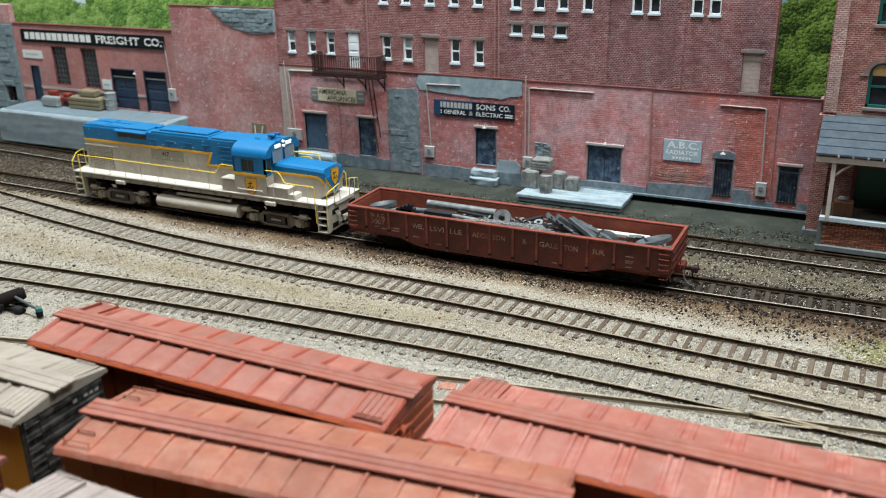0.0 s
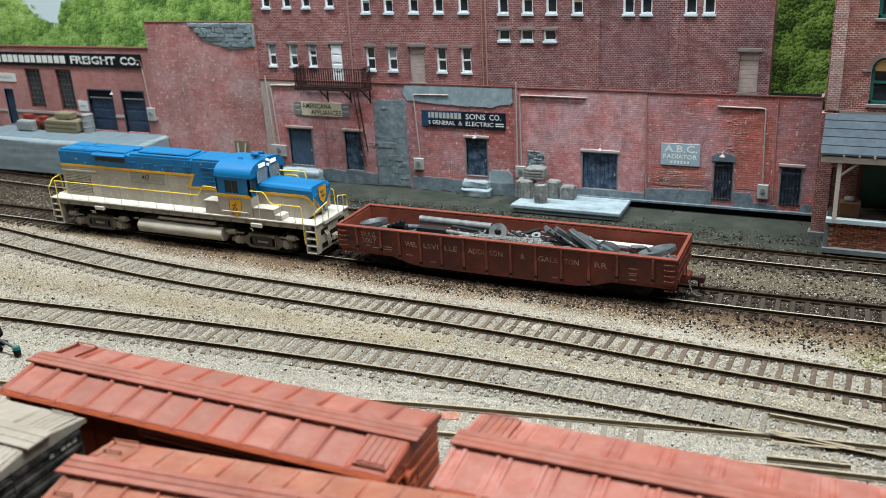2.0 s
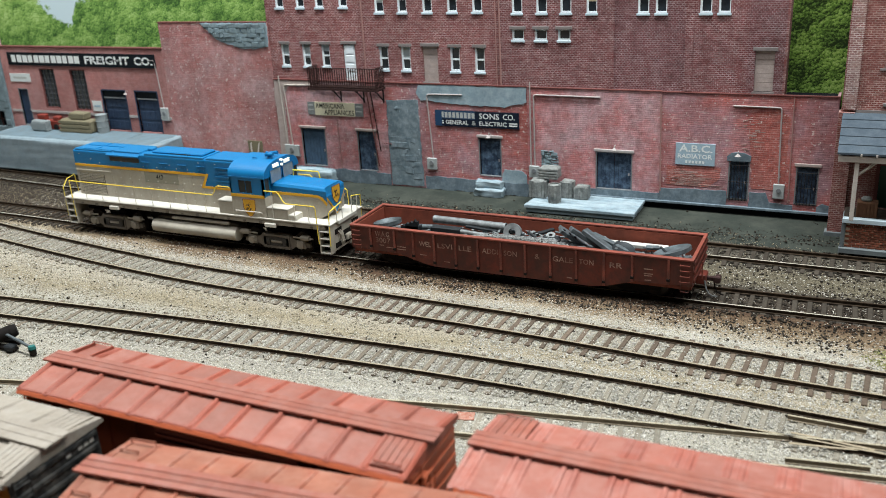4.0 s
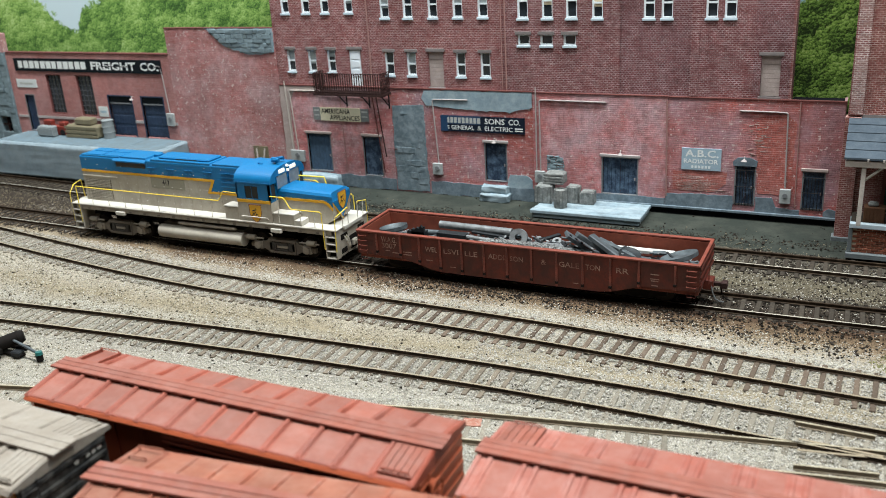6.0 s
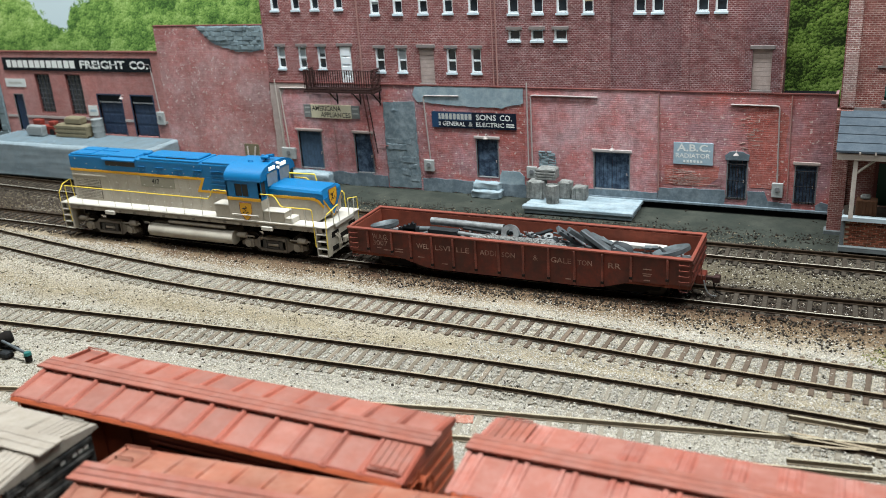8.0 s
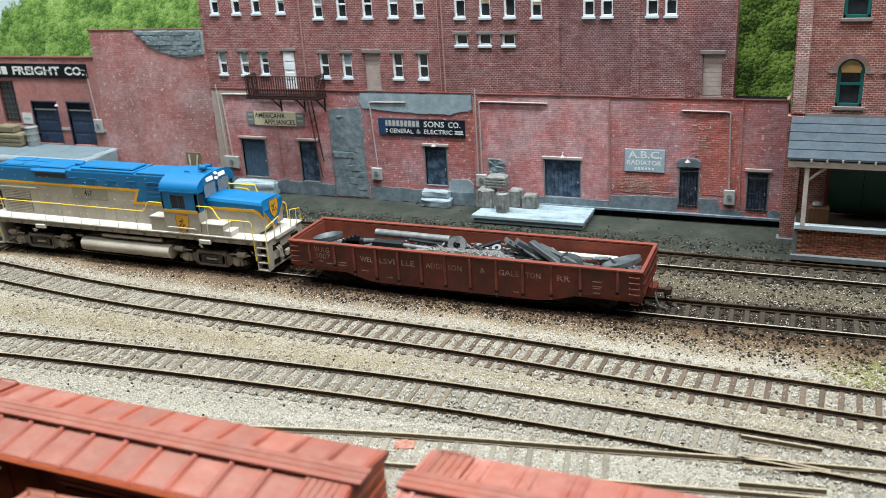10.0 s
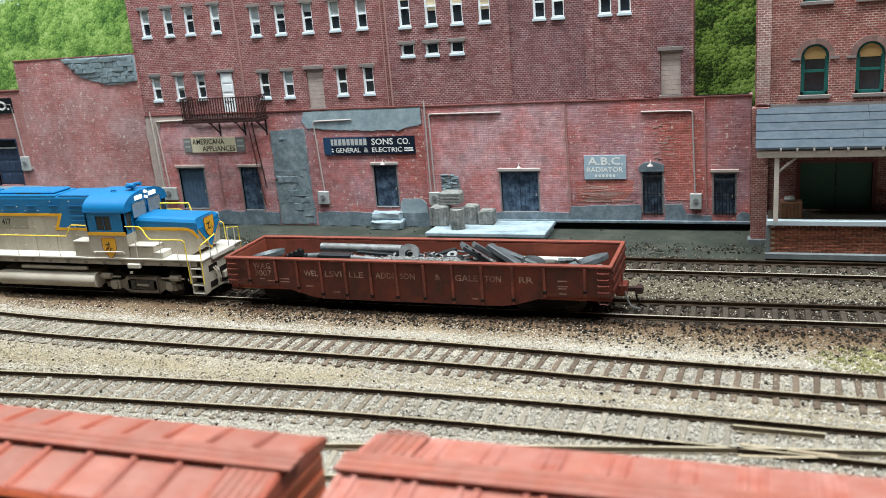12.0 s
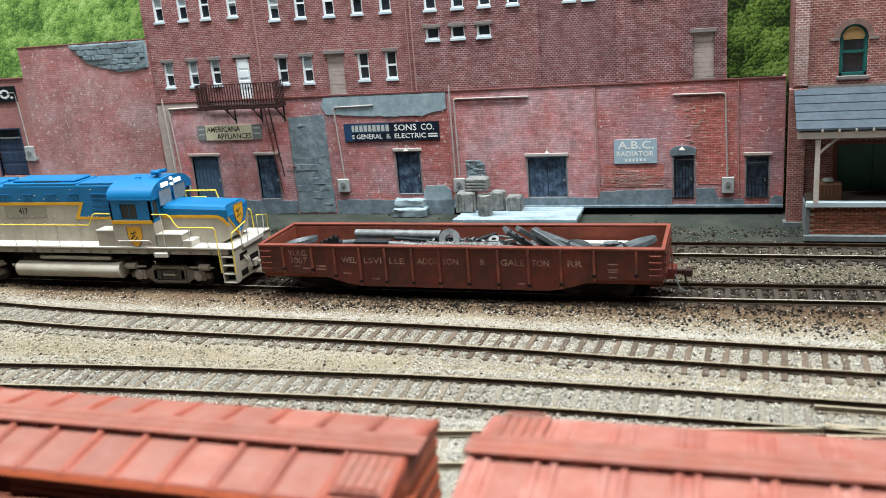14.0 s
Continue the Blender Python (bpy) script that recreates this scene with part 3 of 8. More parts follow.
def rail_mesh(bm, fy, off, x0, x1):
    """A rail with foot, web and head, beside a centre line."""
    xs = np.arange(x0, x1 + 0.1, 6.0)
    shape = [(-0.8, TIE_TOP), (-0.75, TIE_TOP + 0.2), (-0.22, TIE_TOP + 0.35), (-0.22, RAIL_TOP - 0.5), (-0.42, RAIL_TOP - 0.38), (-0.40, RAIL_TOP), (0.40, RAIL_TOP), (0.42, RAIL_TOP - 0.38), (0.22, RAIL_TOP - 0.5), (0.22, TIE_TOP + 0.35), (0.75, TIE_TOP + 0.2), (0.8, TIE_TOP)]
    prev = None
    for x in xs:
        k = slope(fy, x)
        n = 1 / math.hypot(1, k)
        ring = [bm.verts.new((x - k * n * (off + a), fy(x) + n * (off + a), b)) for a, b in shape]
        if prev:
            for i in range(len(ring)):
                f = bm.faces.new((prev[i], prev[(i + 1) % len(ring)], ring[(i + 1) % len(ring)], ring[i]))
                f.material_index = 1 if i == 5 else 0
        else:
            bm.faces.new(ring)
        prev = ring
    bm.faces.new(prev[::-1])


def tie_base(width=1.95, length=29.0):
    bm = bmesh.new()
    box(bm, -width / 2, width / 2, -length / 2, length / 2, TIE_TOP - 2.0, TIE_TOP, bevel=0.18)
    return bm


TIE_MESH = mesh_of("tie", tie_base(), M["tie"])
TIE_DARK_MESH = mesh_of("tie", tie_base(2.05), M["tie_dark"])
TIE_GREY_MESH = mesh_of("tie", tie_base(), M["tie_grey"])
TIE_DUSTY_MESH = mesh_of("tie", tie_base(), M["tie_dusty"])


def track(label, fy, x0, x1, dark=False, side="rail", gauge=GAUGE, skip=None, ties=lambda x: TIE_GREY_MESH):
    root = thing("railway_track", label, "track", group="tracks on the layout")
    for s in (-1, 1):
        bm = bmesh.new()
        rail_mesh(bm, fy, s * (gauge / 2 + 0.45), x0, x1)
        bmesh.ops.recalc_face_normals(bm, faces=bm.faces)
        ob = part("rail", bm, M[side], root)
        # On dark tracks only the near rail takes the painted sheen.
        ob.data.materials.append(M["rail_head_sheen" if dark and s < 0 else "rail" if dark else "rail_tan_head" if side == "rail_tan" else "rail_head"])
    rnd = random.Random(label)
    for x in np.arange(x0 + 3, x1 - 2, PITCH):
        if skip and skip(x):
            continue
        xx = x + rnd.uniform(-0.3, 0.3)
        ob = new("tie", TIE_DARK_MESH if dark else ties(xx))
        ob.parent = root
        ob.matrix_basis = pose(xx * U, (fy(xx) + rnd.uniform(-0.5, 0.5)) * U, rnd.uniform(-0.12, 0.05) * U, 0, 0, math.degrees(math.atan(slope(fy, xx))) + rnd.uniform(-1.2, 1.2))
    return root


def west_tie(x):
    """Ties grow dustier towards the west."""
    return TIE_DUSTY_MESH if (x * 7.31) % 1.0 < min(max((-255 - x) / 110, 0), 0.75) else TIE_GREY_MESH


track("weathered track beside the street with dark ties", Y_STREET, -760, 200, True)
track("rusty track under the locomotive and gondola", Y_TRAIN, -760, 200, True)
track("curving track in pale crushed stone ballast", Y_MIDDLE, -760, 200, ties=lambda x: TIE_MESH if x > -215 else west_tie(x))
track("long track that meets the turnout", Y_FRONT, -620, 200, ties=lambda x: TIE_DUSTY_MESH if x > -122 else west_tie(x))
track("diverging track that leads behind the boxcars", Y_SWITCH, -420, 170, side="rail_tan", skip=lambda x: x > -62, ties=lambda x: TIE_DUSTY_MESH)
track("storage track under the red boxcars", Y_CARS, -420, 200)
track("storage track under the tan reefer car", Y_BACK, -420, 60)
track("storage track along the layout edge", Y_NEAR, -420, 60)


def turnout():
    """The turnout's long ties, frog and guard rails where the two tracks part."""
    root = thing("turnout_frog", "turnout frog with tan guard rails and long ties", "track part")
    for a, b, dy, fy in ((-25.5, 0.5, -4.4, Y_FRONT), (-24.5, 1, 4.4, Y_SWITCH)):
        bm = bmesh.new()
        rail_mesh(bm, fy, (GAUGE / 2 + 0.45) * (1 if dy < 0 else -1) + dy, a, b)
        bmesh.ops.recalc_face_normals(bm, faces=bm.faces)
        part("guard_rail", bm, M["rail_tan"], root).data.materials.append(M["rail_tan_head"])
    for pts in ([(-23.6, 286.9), (-12, 286.1), (1, 285.2)], [(-23.6, 280.4), (-12, 282.0), (1, 284.4)]):
        bm = bmesh.new()
        tube(bm, [(x, y, 2.75) for x, y in pts], 0.4, 4)
        part("wing_rail", bm, M["rail_head"], root)
    long_tie = mesh_of("tie", tie_base(2.15, 13), M["tie_dusty"])
    for i, x in enumerate(np.arange(-62, 60, PITCH)):
        ob = new("tie", long_tie)
        ob.parent = root
        ob.matrix_basis = pose(x * U, (Y_SWITCH(x) - 9.2) * U, -0.15 * U, 0, 0, 3)


turnout()

# ---- ground ----


def ground_height(x, y):
    """The ground's height: ballast at the tracks, lower soil between them."""
    x, y = np.asarray(x, float), np.asarray(y, float)
    h, even = np.full(x.shape, -0.9), np.ones(x.shape)
    for fy, lift in ((Y_STREET, 1.5), (Y_TRAIN, 1.5), (Y_MIDDLE, 1.62), (Y_FRONT, 1.66), (Y_SWITCH, 1.95), (Y_CARS, 1.2), (Y_BACK, 1.2), (Y_NEAR, 1.2)):
        near_by = np.clip(1 - (np.abs(y - fy(x)) - 16) / 10, 0, 1)
        h, even = np.maximum(h, -0.9 + lift * near_by), np.minimum(even, 1 - 0.65 * near_by)
    d = y - Y_TRAIN(x)
    h = h + 1.15 * np.clip((1 - np.abs(d + 14.2) / 5.0) * 1.6, 0, 1) * np.clip((x + 420) / 60, 0, 1)
    return h + even * (0.25 * np.sin(x * 0.071 + y * 0.05) * np.sin(y * 0.083 - x * 0.031) + 0.15 * np.sin(x * 0.23 + 1) * np.sin(y * 0.19))


def ground():
    xs = np.concatenate([[-1390, -1100], np.arange(-780, 240, 3.0), [500, 890]])
    ys = np.concatenate([[-420, -100], np.arange(60, 545, 3.0), [600]])
    gx, gy = np.meshgrid(xs, ys)
    rng = np.random.default_rng(5)
    gz = ground_height(gx, gy) + rng.normal(0, 0.07, gx.shape)
    gz = np.where(gy > 478, -0.6, gz)
    n, k = len(xs), len(ys)
    verts = np.stack([gx, gy, gz], -1).reshape(-1, 3) * U
    idx = np.arange(n * k).reshape(k, n)
    faces = np.stack([idx[:-1, :-1], idx[:-1, 1:], idx[1:, 1:], idx[1:, :-1]], -1).reshape(-1, 4)
    me = bpy.data.meshes.new("ground")
    me.from_pydata(verts.tolist(), [], faces.tolist())
    me.materials.append(M["ground"])
    tagged(new("ground", me), "gravel and soil ground of the model yard", "ground", kind="structure")
    tagged(part("layout_base", boxes((-1390, 890, -400, 600, -140, -3.2)), surface("plywood", (0.35, 0.25, 0.15), 0.8, grain=0.1, stain=0.02)), "thick plywood base board of the layout", "base board", kind="structure")


ground()

TRACKS = (Y_STREET, Y_TRAIN, Y_MIDDLE, Y_FRONT, Y_SWITCH, Y_CARS)


def patchy(x, y, scale, seed):
    return 0.5 + 0.25 * (np.sin(x * scale + seed) * np.cos(y * scale * 1.7 + 2 * seed) + np.sin(x * scale * 2.3 + y * scale * 1.9 + seed))


def near(y, *fys_x):
    x, fys = fys_x[0], fys_x[1:]
    return np.min([np.abs(y - f(x)) for f in fys], axis=0)


def stones(name, label, material, count, x0, x1, y0, y1, chance, small, large, seed, flat=0.75, on_ties=0.06, sink=0.25, height=None, tracks=TRACKS, smooth=False):
    """Loose stones, each a small uneven lump, strewn where chance(x, y) allows."""
    rng = np.random.default_rng(seed)
    x, y = rng.uniform(x0, x1, count), rng.uniform(y0, y1, count)
    keep = rng.random(count) < chance(x, y, rng)
    for fy in tracks:
        d = y - fy(x)
        k = slope(fy, x)
        keep &= ~((np.abs(np.abs(d) - GAUGE / 2 - 0.45) < 1.0))
        ph = ((x + d * k) - (-760 if fy not in (Y_SWITCH, Y_CARS) else -420) - (140 if fy is Y_FRONT else 0) - 3) / PITCH
        on = (np.abs(d) < 14.6) & (np.abs(ph - np.round(ph)) * PITCH < 1.25)
        ends = (np.abs(d) > 10) & (fy is not Y_STREET) & (fy is not Y_TRAIN) & (patchy(x, y, 0.045, 8) > np.where(x > -150, 0.62, 0.42))
        keep &= ~on | (rng.random(count) < np.where(ends, 0.8, np.where((x > -122) & (fy is Y_FRONT), on_ties * 4, on_ties * 5 if fy is Y_SWITCH else on_ties)))
    x, y = x[keep], y[keep]
    n = len(x)
    r = small + (large - small) * rng.random(n) ** 2.2
    base = np.array([(1, 0, 0), (-1, 0, 0), (0, 1, 0), (0, -1, 0), (0, 0, 1), (0, 0, -1)], float)
    a = rng.uniform(0, 2 * np.pi, n)
    lump = base[None] * rng.uniform(0.6, 1.25, (n, 6, 1)) + rng.normal(0, 0.22, (n, 6, 3))
    ca, sa = np.cos(a)[:, None], np.sin(a)[:, None]
    tilt = rng.normal(0, 0.5, n)[:, None]
    lx, ly, lz = lump[..., 0] * ca - lump[..., 1] * sa, lump[..., 0] * sa + lump[..., 1] * ca, lump[..., 2] * flat
    lx, lz = lx * np.cos(tilt) - lz * np.sin(tilt), lx * np.sin(tilt) + lz * np.cos(tilt)
    raised = rng.random(n) * 0.75 * (near(y, x, Y_MIDDLE, Y_FRONT) < 14.5)
    zc = height(x, y) + r * sink if height else ground_height(x, y) + raised + r * sink
    verts = np.stack([x[:, None] + lx * r[:, None], y[:, None] + ly * r[:, None], zc[:, None] + lz * r[:, None]], -1).reshape(-1, 3) * U
    tri = np.array([(0, 2, 4), (2, 1, 4), (1, 3, 4), (3, 0, 4), (2, 0, 5), (1, 2, 5), (3, 1, 5), (0, 3, 5)])
    faces = (tri[None] + 6 * np.arange(n)[:, None, None]).reshape(-1)
    me = bpy.data.meshes.new(name)
    me.vertices.add(len(verts))
    me.vertices.foreach_set("co", verts.ravel())
    me.loops.add(len(faces))
    me.loops.foreach_set("vertex_index", faces)
    me.polygons.add(len(faces) // 3)
    me.polygons.foreach_set("loop_start", np.arange(0, len(faces), 3))
    me.update(calc_edges=True)
    me.materials.append(M[material])
    if smooth:
        me.polygons.foreach_set("use_smooth", [True] * len(me.polygons))
    return tagged(new(name, me), label, "gravel", kind="stuff")


def light_chance(x, y, rng):
    d = near(y, x, Y_MIDDLE, Y_FRONT, Y_SWITCH, Y_CARS)
    soil = (y > Y_FRONT(x) + 13 - 3 * np.clip((-300 - x) / 60, 0, 1)) & (y < Y_MIDDLE(x) - 14) & (x < -150)
    c = np.clip(1.1 - np.clip(d - 13, 0, None) / 16, 0.35, 1)
    c = np.where(soil, 0.04 + 0.18 * patchy(x, y, 0.04, 3), c)
    c = np.where(y > Y_MIDDLE(x) + 17, np.clip(1 - (y - Y_MIDDLE(x) - 17) / (20 + 6 * np.clip((x + 160) / 60, 0, 1)), 0.06, 1), c)
    c = c * (1 - 0.55 * np.clip((-250 - x) / 90, 0, 1) * (y < Y_FRONT(x) + 13))
    return np.where(y > 372, 0.05 + 0.08 * np.clip((x + 90) / 40, 0, 1) * (y > 380), c)


def tan_chance(x, y, rng):
    soil = (y > Y_FRONT(x) + 12) & (y < Y_MIDDLE(x) - 12)
    strip = (y > Y_MIDDLE(x) + 14) & (y < 378)
    return np.where(soil, 0.8 - 0.55 * np.clip((x + 190) / 60, 0, 1), np.where(strip, np.where(y < 360, 0.4, 0.85 - 0.4 * np.clip((x + 240) / 60, 0, 1)), np.where(y > 395, 0.75 - 0.33 * np.clip((x + 90) / 40, 0, 1), 0.14 + 0.42 * np.clip((-250 - x) / 90, 0, 1))))


def dark_chance(x, y, rng):
    d = near(y, x, Y_TRAIN, Y_STREET)
    c = np.clip(1.0 - np.clip(d - 11.5, 0, None) / 6, 0.05, 1) * np.clip((y - 358) / 18, 0.02, 1)
    strip = (1.0 - 0.35 * np.clip((x + 120) / 80, 0, 1)) * np.exp(-((y - 370.5 + 3.5 * np.clip((x + 120) / 80, 0, 1)) / (4.2 + 4.5 * np.clip((x + 120) / 80, 0, 1))) ** 2) * np.clip((x + 275) / 60, 0.10, 1)
    return np.where(y < 340, 0.016, np.maximum(c, strip) * np.clip(patchy(x, y, 0.06, 1) * patchy(x, y, 0.17, 4) * 3.6, 0.16, 1))


stones("pale_ballast", "pale crushed stone ballast round the tracks", "light_stone", 400000, -520, 90, 210, 448, light_chance, 0.22, 0.56, 11, on_ties=0.08, flat=0.55, smooth=True)
stones("tan_gravel", "fine tan gravel and soil between the tracks", "tan_stone", 120000, -600, 90, 210, 470, tan_chance, 0.22, 0.55, 12)
stones("dark_cinders", "dark cinder lumps beside the rusty tracks", "dark_stone", 210000, -640, 90, 210, 470, dark_chance, 0.24, 0.86, 13, on_ties=0.02)


def lump_chance(x, y, rng):
    band = np.exp(-((y - 371.6 - 0.02 * (x + 150)) / (2.9 + 1.8 * patchy(x, y, 0.05, 6))) ** 2) * np.clip((x + 240) / 45, 0.07, 1)
    east = np.clip((x + 80) / 30, 0, 1) * np.where((y > 352) & (y < 384), 0.2, np.where((y > 399) & (y < 408), 0.6, np.where((y > 452) & (y < 468), 0.95, np.where((y > 408) & (y < 440), 0.3, 0.0))))
    return np.maximum(band * np.clip(patchy(x, y, 0.11, 2) * 2.2, 0.5, 1), east * np.clip(patchy(x, y, 0.11, 2) * patchy(x, y, 0.23, 5) * 3.4, 0.1, 1))


stones("cinder_lumps", "coarse dark cinder lumps heaped beside the rails", "dark_stone", 52000, -420, 90, 350, 468, lump_chance, 0.36, 0.92, 17, on_ties=0.15, flat=0.8)
stones("oily_cinders", "patch of dark cinders between the turnout's rails", "dark_stone", 2600, -140, -96, 276, 301, lambda x, y, r: np.clip(1.1 - np.hypot((x + 121 + (y - 288) * 1.1) / 12, (y - 288) / 10), 0, 1) * patchy(x, y, 0.2, 3) * 1.3, 0.2, 0.5, 18, on_ties=0.5)
stones("street_gravel", "tan gravel strewn along the street edge", "tan_stone", 9000, -560, 60, 462, 484, lambda x, y, r: np.clip(1.0 - (y - 464) / 9, 0.02, 1) * 0.8, 0.2, 0.6, 16, height=lambda x, y: np.where(y < 468, ground_height(x, y) + (y - 461) * 0.45, 3.0 + (y - 468) * 0.026), tracks=())
stones("dry_grass", "tuft of dry yellow-green ground cover", "grass", 16000, -6, 70, 334, 372, lambda x, y, r: np.clip(1.35 - np.hypot((x - 30) / 26, (y - 354) / 14), 0, 1) * patchy(x, y, 0.3, 2) * 1.9, 0.26, 0.72, 14)

stones("street_grit", "dark crumbs of gravel strewn along the street edge", "dark_stone", 13000, -560, 60, 464, 496, lambda x, y, r: np.clip(1.0 - (y - 468) / 11, 0.012, 1), 0.22, 0.75, 15, height=lambda x, y: 3.05 + (y - 468) * 0.026)

# ---- street and backdrop ----


def street():
    bm = bmesh.new()
    front = [(-760, 469), (-560, 470), (-400, 468), (-200, 466.5), (-79, 467), (-54, 465), (-22, 463), (120, 462)]
    top, toe, back = [], [], []
    for x, y in front:
        toe.append(bm.verts.new((x, y - 4, -0.6)))
        top.append(bm.verts.new((x, y + 1.5, 3.0)))
        back.append(bm.verts.new((x, 513.8, 4.2)))
    for i in range(len(front) - 1):
        bm.faces.new((toe[i], toe[i + 1], top[i + 1], top[i]))
        bm.faces.new((top[i], top[i + 1], back[i + 1], back[i]))
    tagged(part("road", bm, M["asphalt"]), "dark grey asphalt street along the brick buildings", "road", kind="structure")


street()
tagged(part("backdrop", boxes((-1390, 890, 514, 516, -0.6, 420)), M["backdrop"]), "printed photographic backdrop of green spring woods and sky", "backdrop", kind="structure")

# ---- brick buildings along the street ----
SILL_Z = 4.0


def pane_material():
    s = Nodes("window_glass")
    p = s.place()
    c = s.mix(s.noise(p, 0.25, 3), (0.008, 0.010, 0.014), (0.035, 0.045, 0.055))
    return s.done(c, 0.12, 0, 0.5)


M["glass"] = pane_material()


def sash_window(parent, x0, x1, z0, z1, yf, shade=0.0, shade_material="grey_shade", sill="sill_white"):
    """A white sash window set into a hole, with its stone lintel and sill."""
    w = boxes((x0, x0 + 0.95, yf + 0.5, yf + 2.2, z0, z1), (x1 - 0.55, x1, yf + 0.5, yf + 2.2, z0, z1), (x0 + 0.95, x1 - 0.55, yf + 0.55, yf + 2.2, z1 - 0.5, z1), (x0 + 0.95, x1 - 0.55, yf + 0.55, yf + 2.2, z0, z0 + 0.8))
    zm = (z0 + z1) / 2
    if z1 - z0 > 9:
        box(w, x0 + 0.95, x1 - 0.55, yf + 0.75, yf + 2.0, zm - 0.55, zm + 0.4)
    ob = part("window", w, M["white_frame"], parent)
    part("pane", boxes((x0 + 0.9, x1 - 0.5, yf + 1.6, yf + 1.9, z0 + 0.6, z1 - 0.4)), M["glass"], ob, "dark window glass")
    if shade:
        part("shade", boxes((x0 + 0.95, x1 - 0.55, yf + 1.25, yf + 1.5, z1 - 0.5 - shade * (z1 - z0), z1 - 0.5)), M[shade_material], ob, "drawn roller shade")
    part("lintel", boxes((x0 - 1.3, x1 + 1.1, yf - 0.45, yf + 1.0, z1, z1 + 1.8), bevel=0.15), M["lintel_stone"], ob, "grey stone lintel")
    part("sill", boxes((x0 - 0.5, x1 + 0.5, yf - 0.7, yf + 0.9, z0 - 1.3, z0), bevel=0.15), M["sill_blue_white"], ob, "pale stone sill")
    return ob


def door(parent, x0, x1, z0, z1, yf, material, leaves=1, bars_n=0, lintel="pipe_grey"):
    w = (x1 - x0) / leaves
    ob = part("door", boxes(*[(x0 + i * w + 0.12, x0 + (i + 1) * w - 0.12, yf + 1.3, yf + 2.2, z0, z1) for i in range(leaves)]), M[material], parent)
    for i in range(leaves):
        a, b = x0 + i * w + 0.12, x0 + (i + 1) * w - 0.12
        n = max(3, int(w / 2.2))
        each("plank", [(a + (b - a) * k / n + 0.08, a + (b - a) * (k + 1) / n - 0.08, yf + 1.05, yf + 1.35, z0 + 0.4, z1 - 0.4) for k in range(n)], M[material], ob)
    part("frame", boxes((x0 - 0.7, x0, yf - 0.15, yf + 1.6, z0, z1 + 0.6), (x1, x1 + 0.7, yf - 0.15, yf + 1.6, z0, z1 + 0.6), (x0, x1, yf - 0.12, yf + 1.6, z1, z1 + 0.6)), M["meter_dark"], ob)
    if lintel:
        part("lintel", boxes((x0 - 1.6, x1 + 1.6, yf - 0.8, yf + 0.4, z1 + 0.6, z1 + 2.2), bevel=0.2), M[lintel], ob, "worn lintel")
    if bars_n:
        lines = [[(x0 + (x1 - x0) * (k + 0.5) / bars_n, yf - 0.3, z) for z in (z0 - 0.4, z1 - 2.5)] for k in range(bars_n)]
        lines += [[(x0 - 0.3, yf - 0.3, z), (x1 + 0.3, yf - 0.3, z)] for z in (z0 + 0.5, z0 + 0.45 * (z1 - z0), z0 + 0.86 * (z1 - z0))]
        for pts in lines:
            bm = bmesh.new()
            tube(bm, pts, 0.2, 5)
            part("security_bar", bm, M["black_iron"], ob, "iron security bar")
    part("threshold", boxes((x0, x1, yf - 0.25, yf + 1.5, z0 - 0.2, z0 + 0.3), bevel=0.08), M["meter_dark"], ob)
    part("handle", boxes((x1 - 1.6, x1 - 1.1, yf + 0.6, yf + 1.1, z0 + 0.4 * (z1 - z0), z0 + 0.46 * (z1 - z0))), M["pipe_grey"], ob)
    return ob


def conduit(parent, pts, r=0.42, material="pipe_grey"):
    """A pipe on a wall with rounded corners."""
    out = []
    for i, p in enumerate(pts):
        p = Vector(p)
        if 0 < i < len(pts) - 1:
            a, b = (Vector(pts[i - 1]) - p).normalized(), (Vector(pts[i + 1]) - p).normalized()
            out += [p + 2.0 * a, p + 0.75 * a + 0.1 * b, p + 0.1 * a + 0.75 * b, p + 2.0 * b]
        else:
            out.append(p)
    bm = bmesh.new()
    tube(bm, out, r, 7)
    return part("pipe", bm, M[material], parent, smooth=True)


def meter(parent, x0, x1, z0, z1, yf, material="meter_white"):
    bm = boxes((x0, x1, yf - 1.6, yf, z0, z1), bevel=0.25)
    ob = part("meter_box", bm, M[material], parent, "pale electric meter box")
    bm = bmesh.new()
    xm, zm, r = (x0 + x1) / 2, (z0 + z1) / 2 + 0.6, min(x1 - x0, 6.5) * 0.22
    cyl(bm, (xm, yf - 1.6, zm), (xm, yf - 2.1, zm), r, 12)
    part("dial", bm, M["meter_dark"], ob)
    return ob


def wall_lamp(parent, x, z, yf):
    """A gooseneck lamp with a cone shade."""
    bm = bmesh.new()
    tube(bm, [(x, yf, z + 1.2), (x, yf - 1.0, z + 2.3), (x, yf - 2.2, z + 2.3), (x, yf - 2.8, z + 1.0)], 0.2, 6)
    ob = part("wall_lamp", bm, M["pipe_grey"], parent, "gooseneck lamp with a pale cone shade")
    bm = bmesh.new()
    cyl(bm, (x, yf - 2.8, z + 1.1), (x, yf - 2.8, z - 0.1), 0.4, 12, 1.5)
    part("shade", bm, M["pipe_grey"], ob)


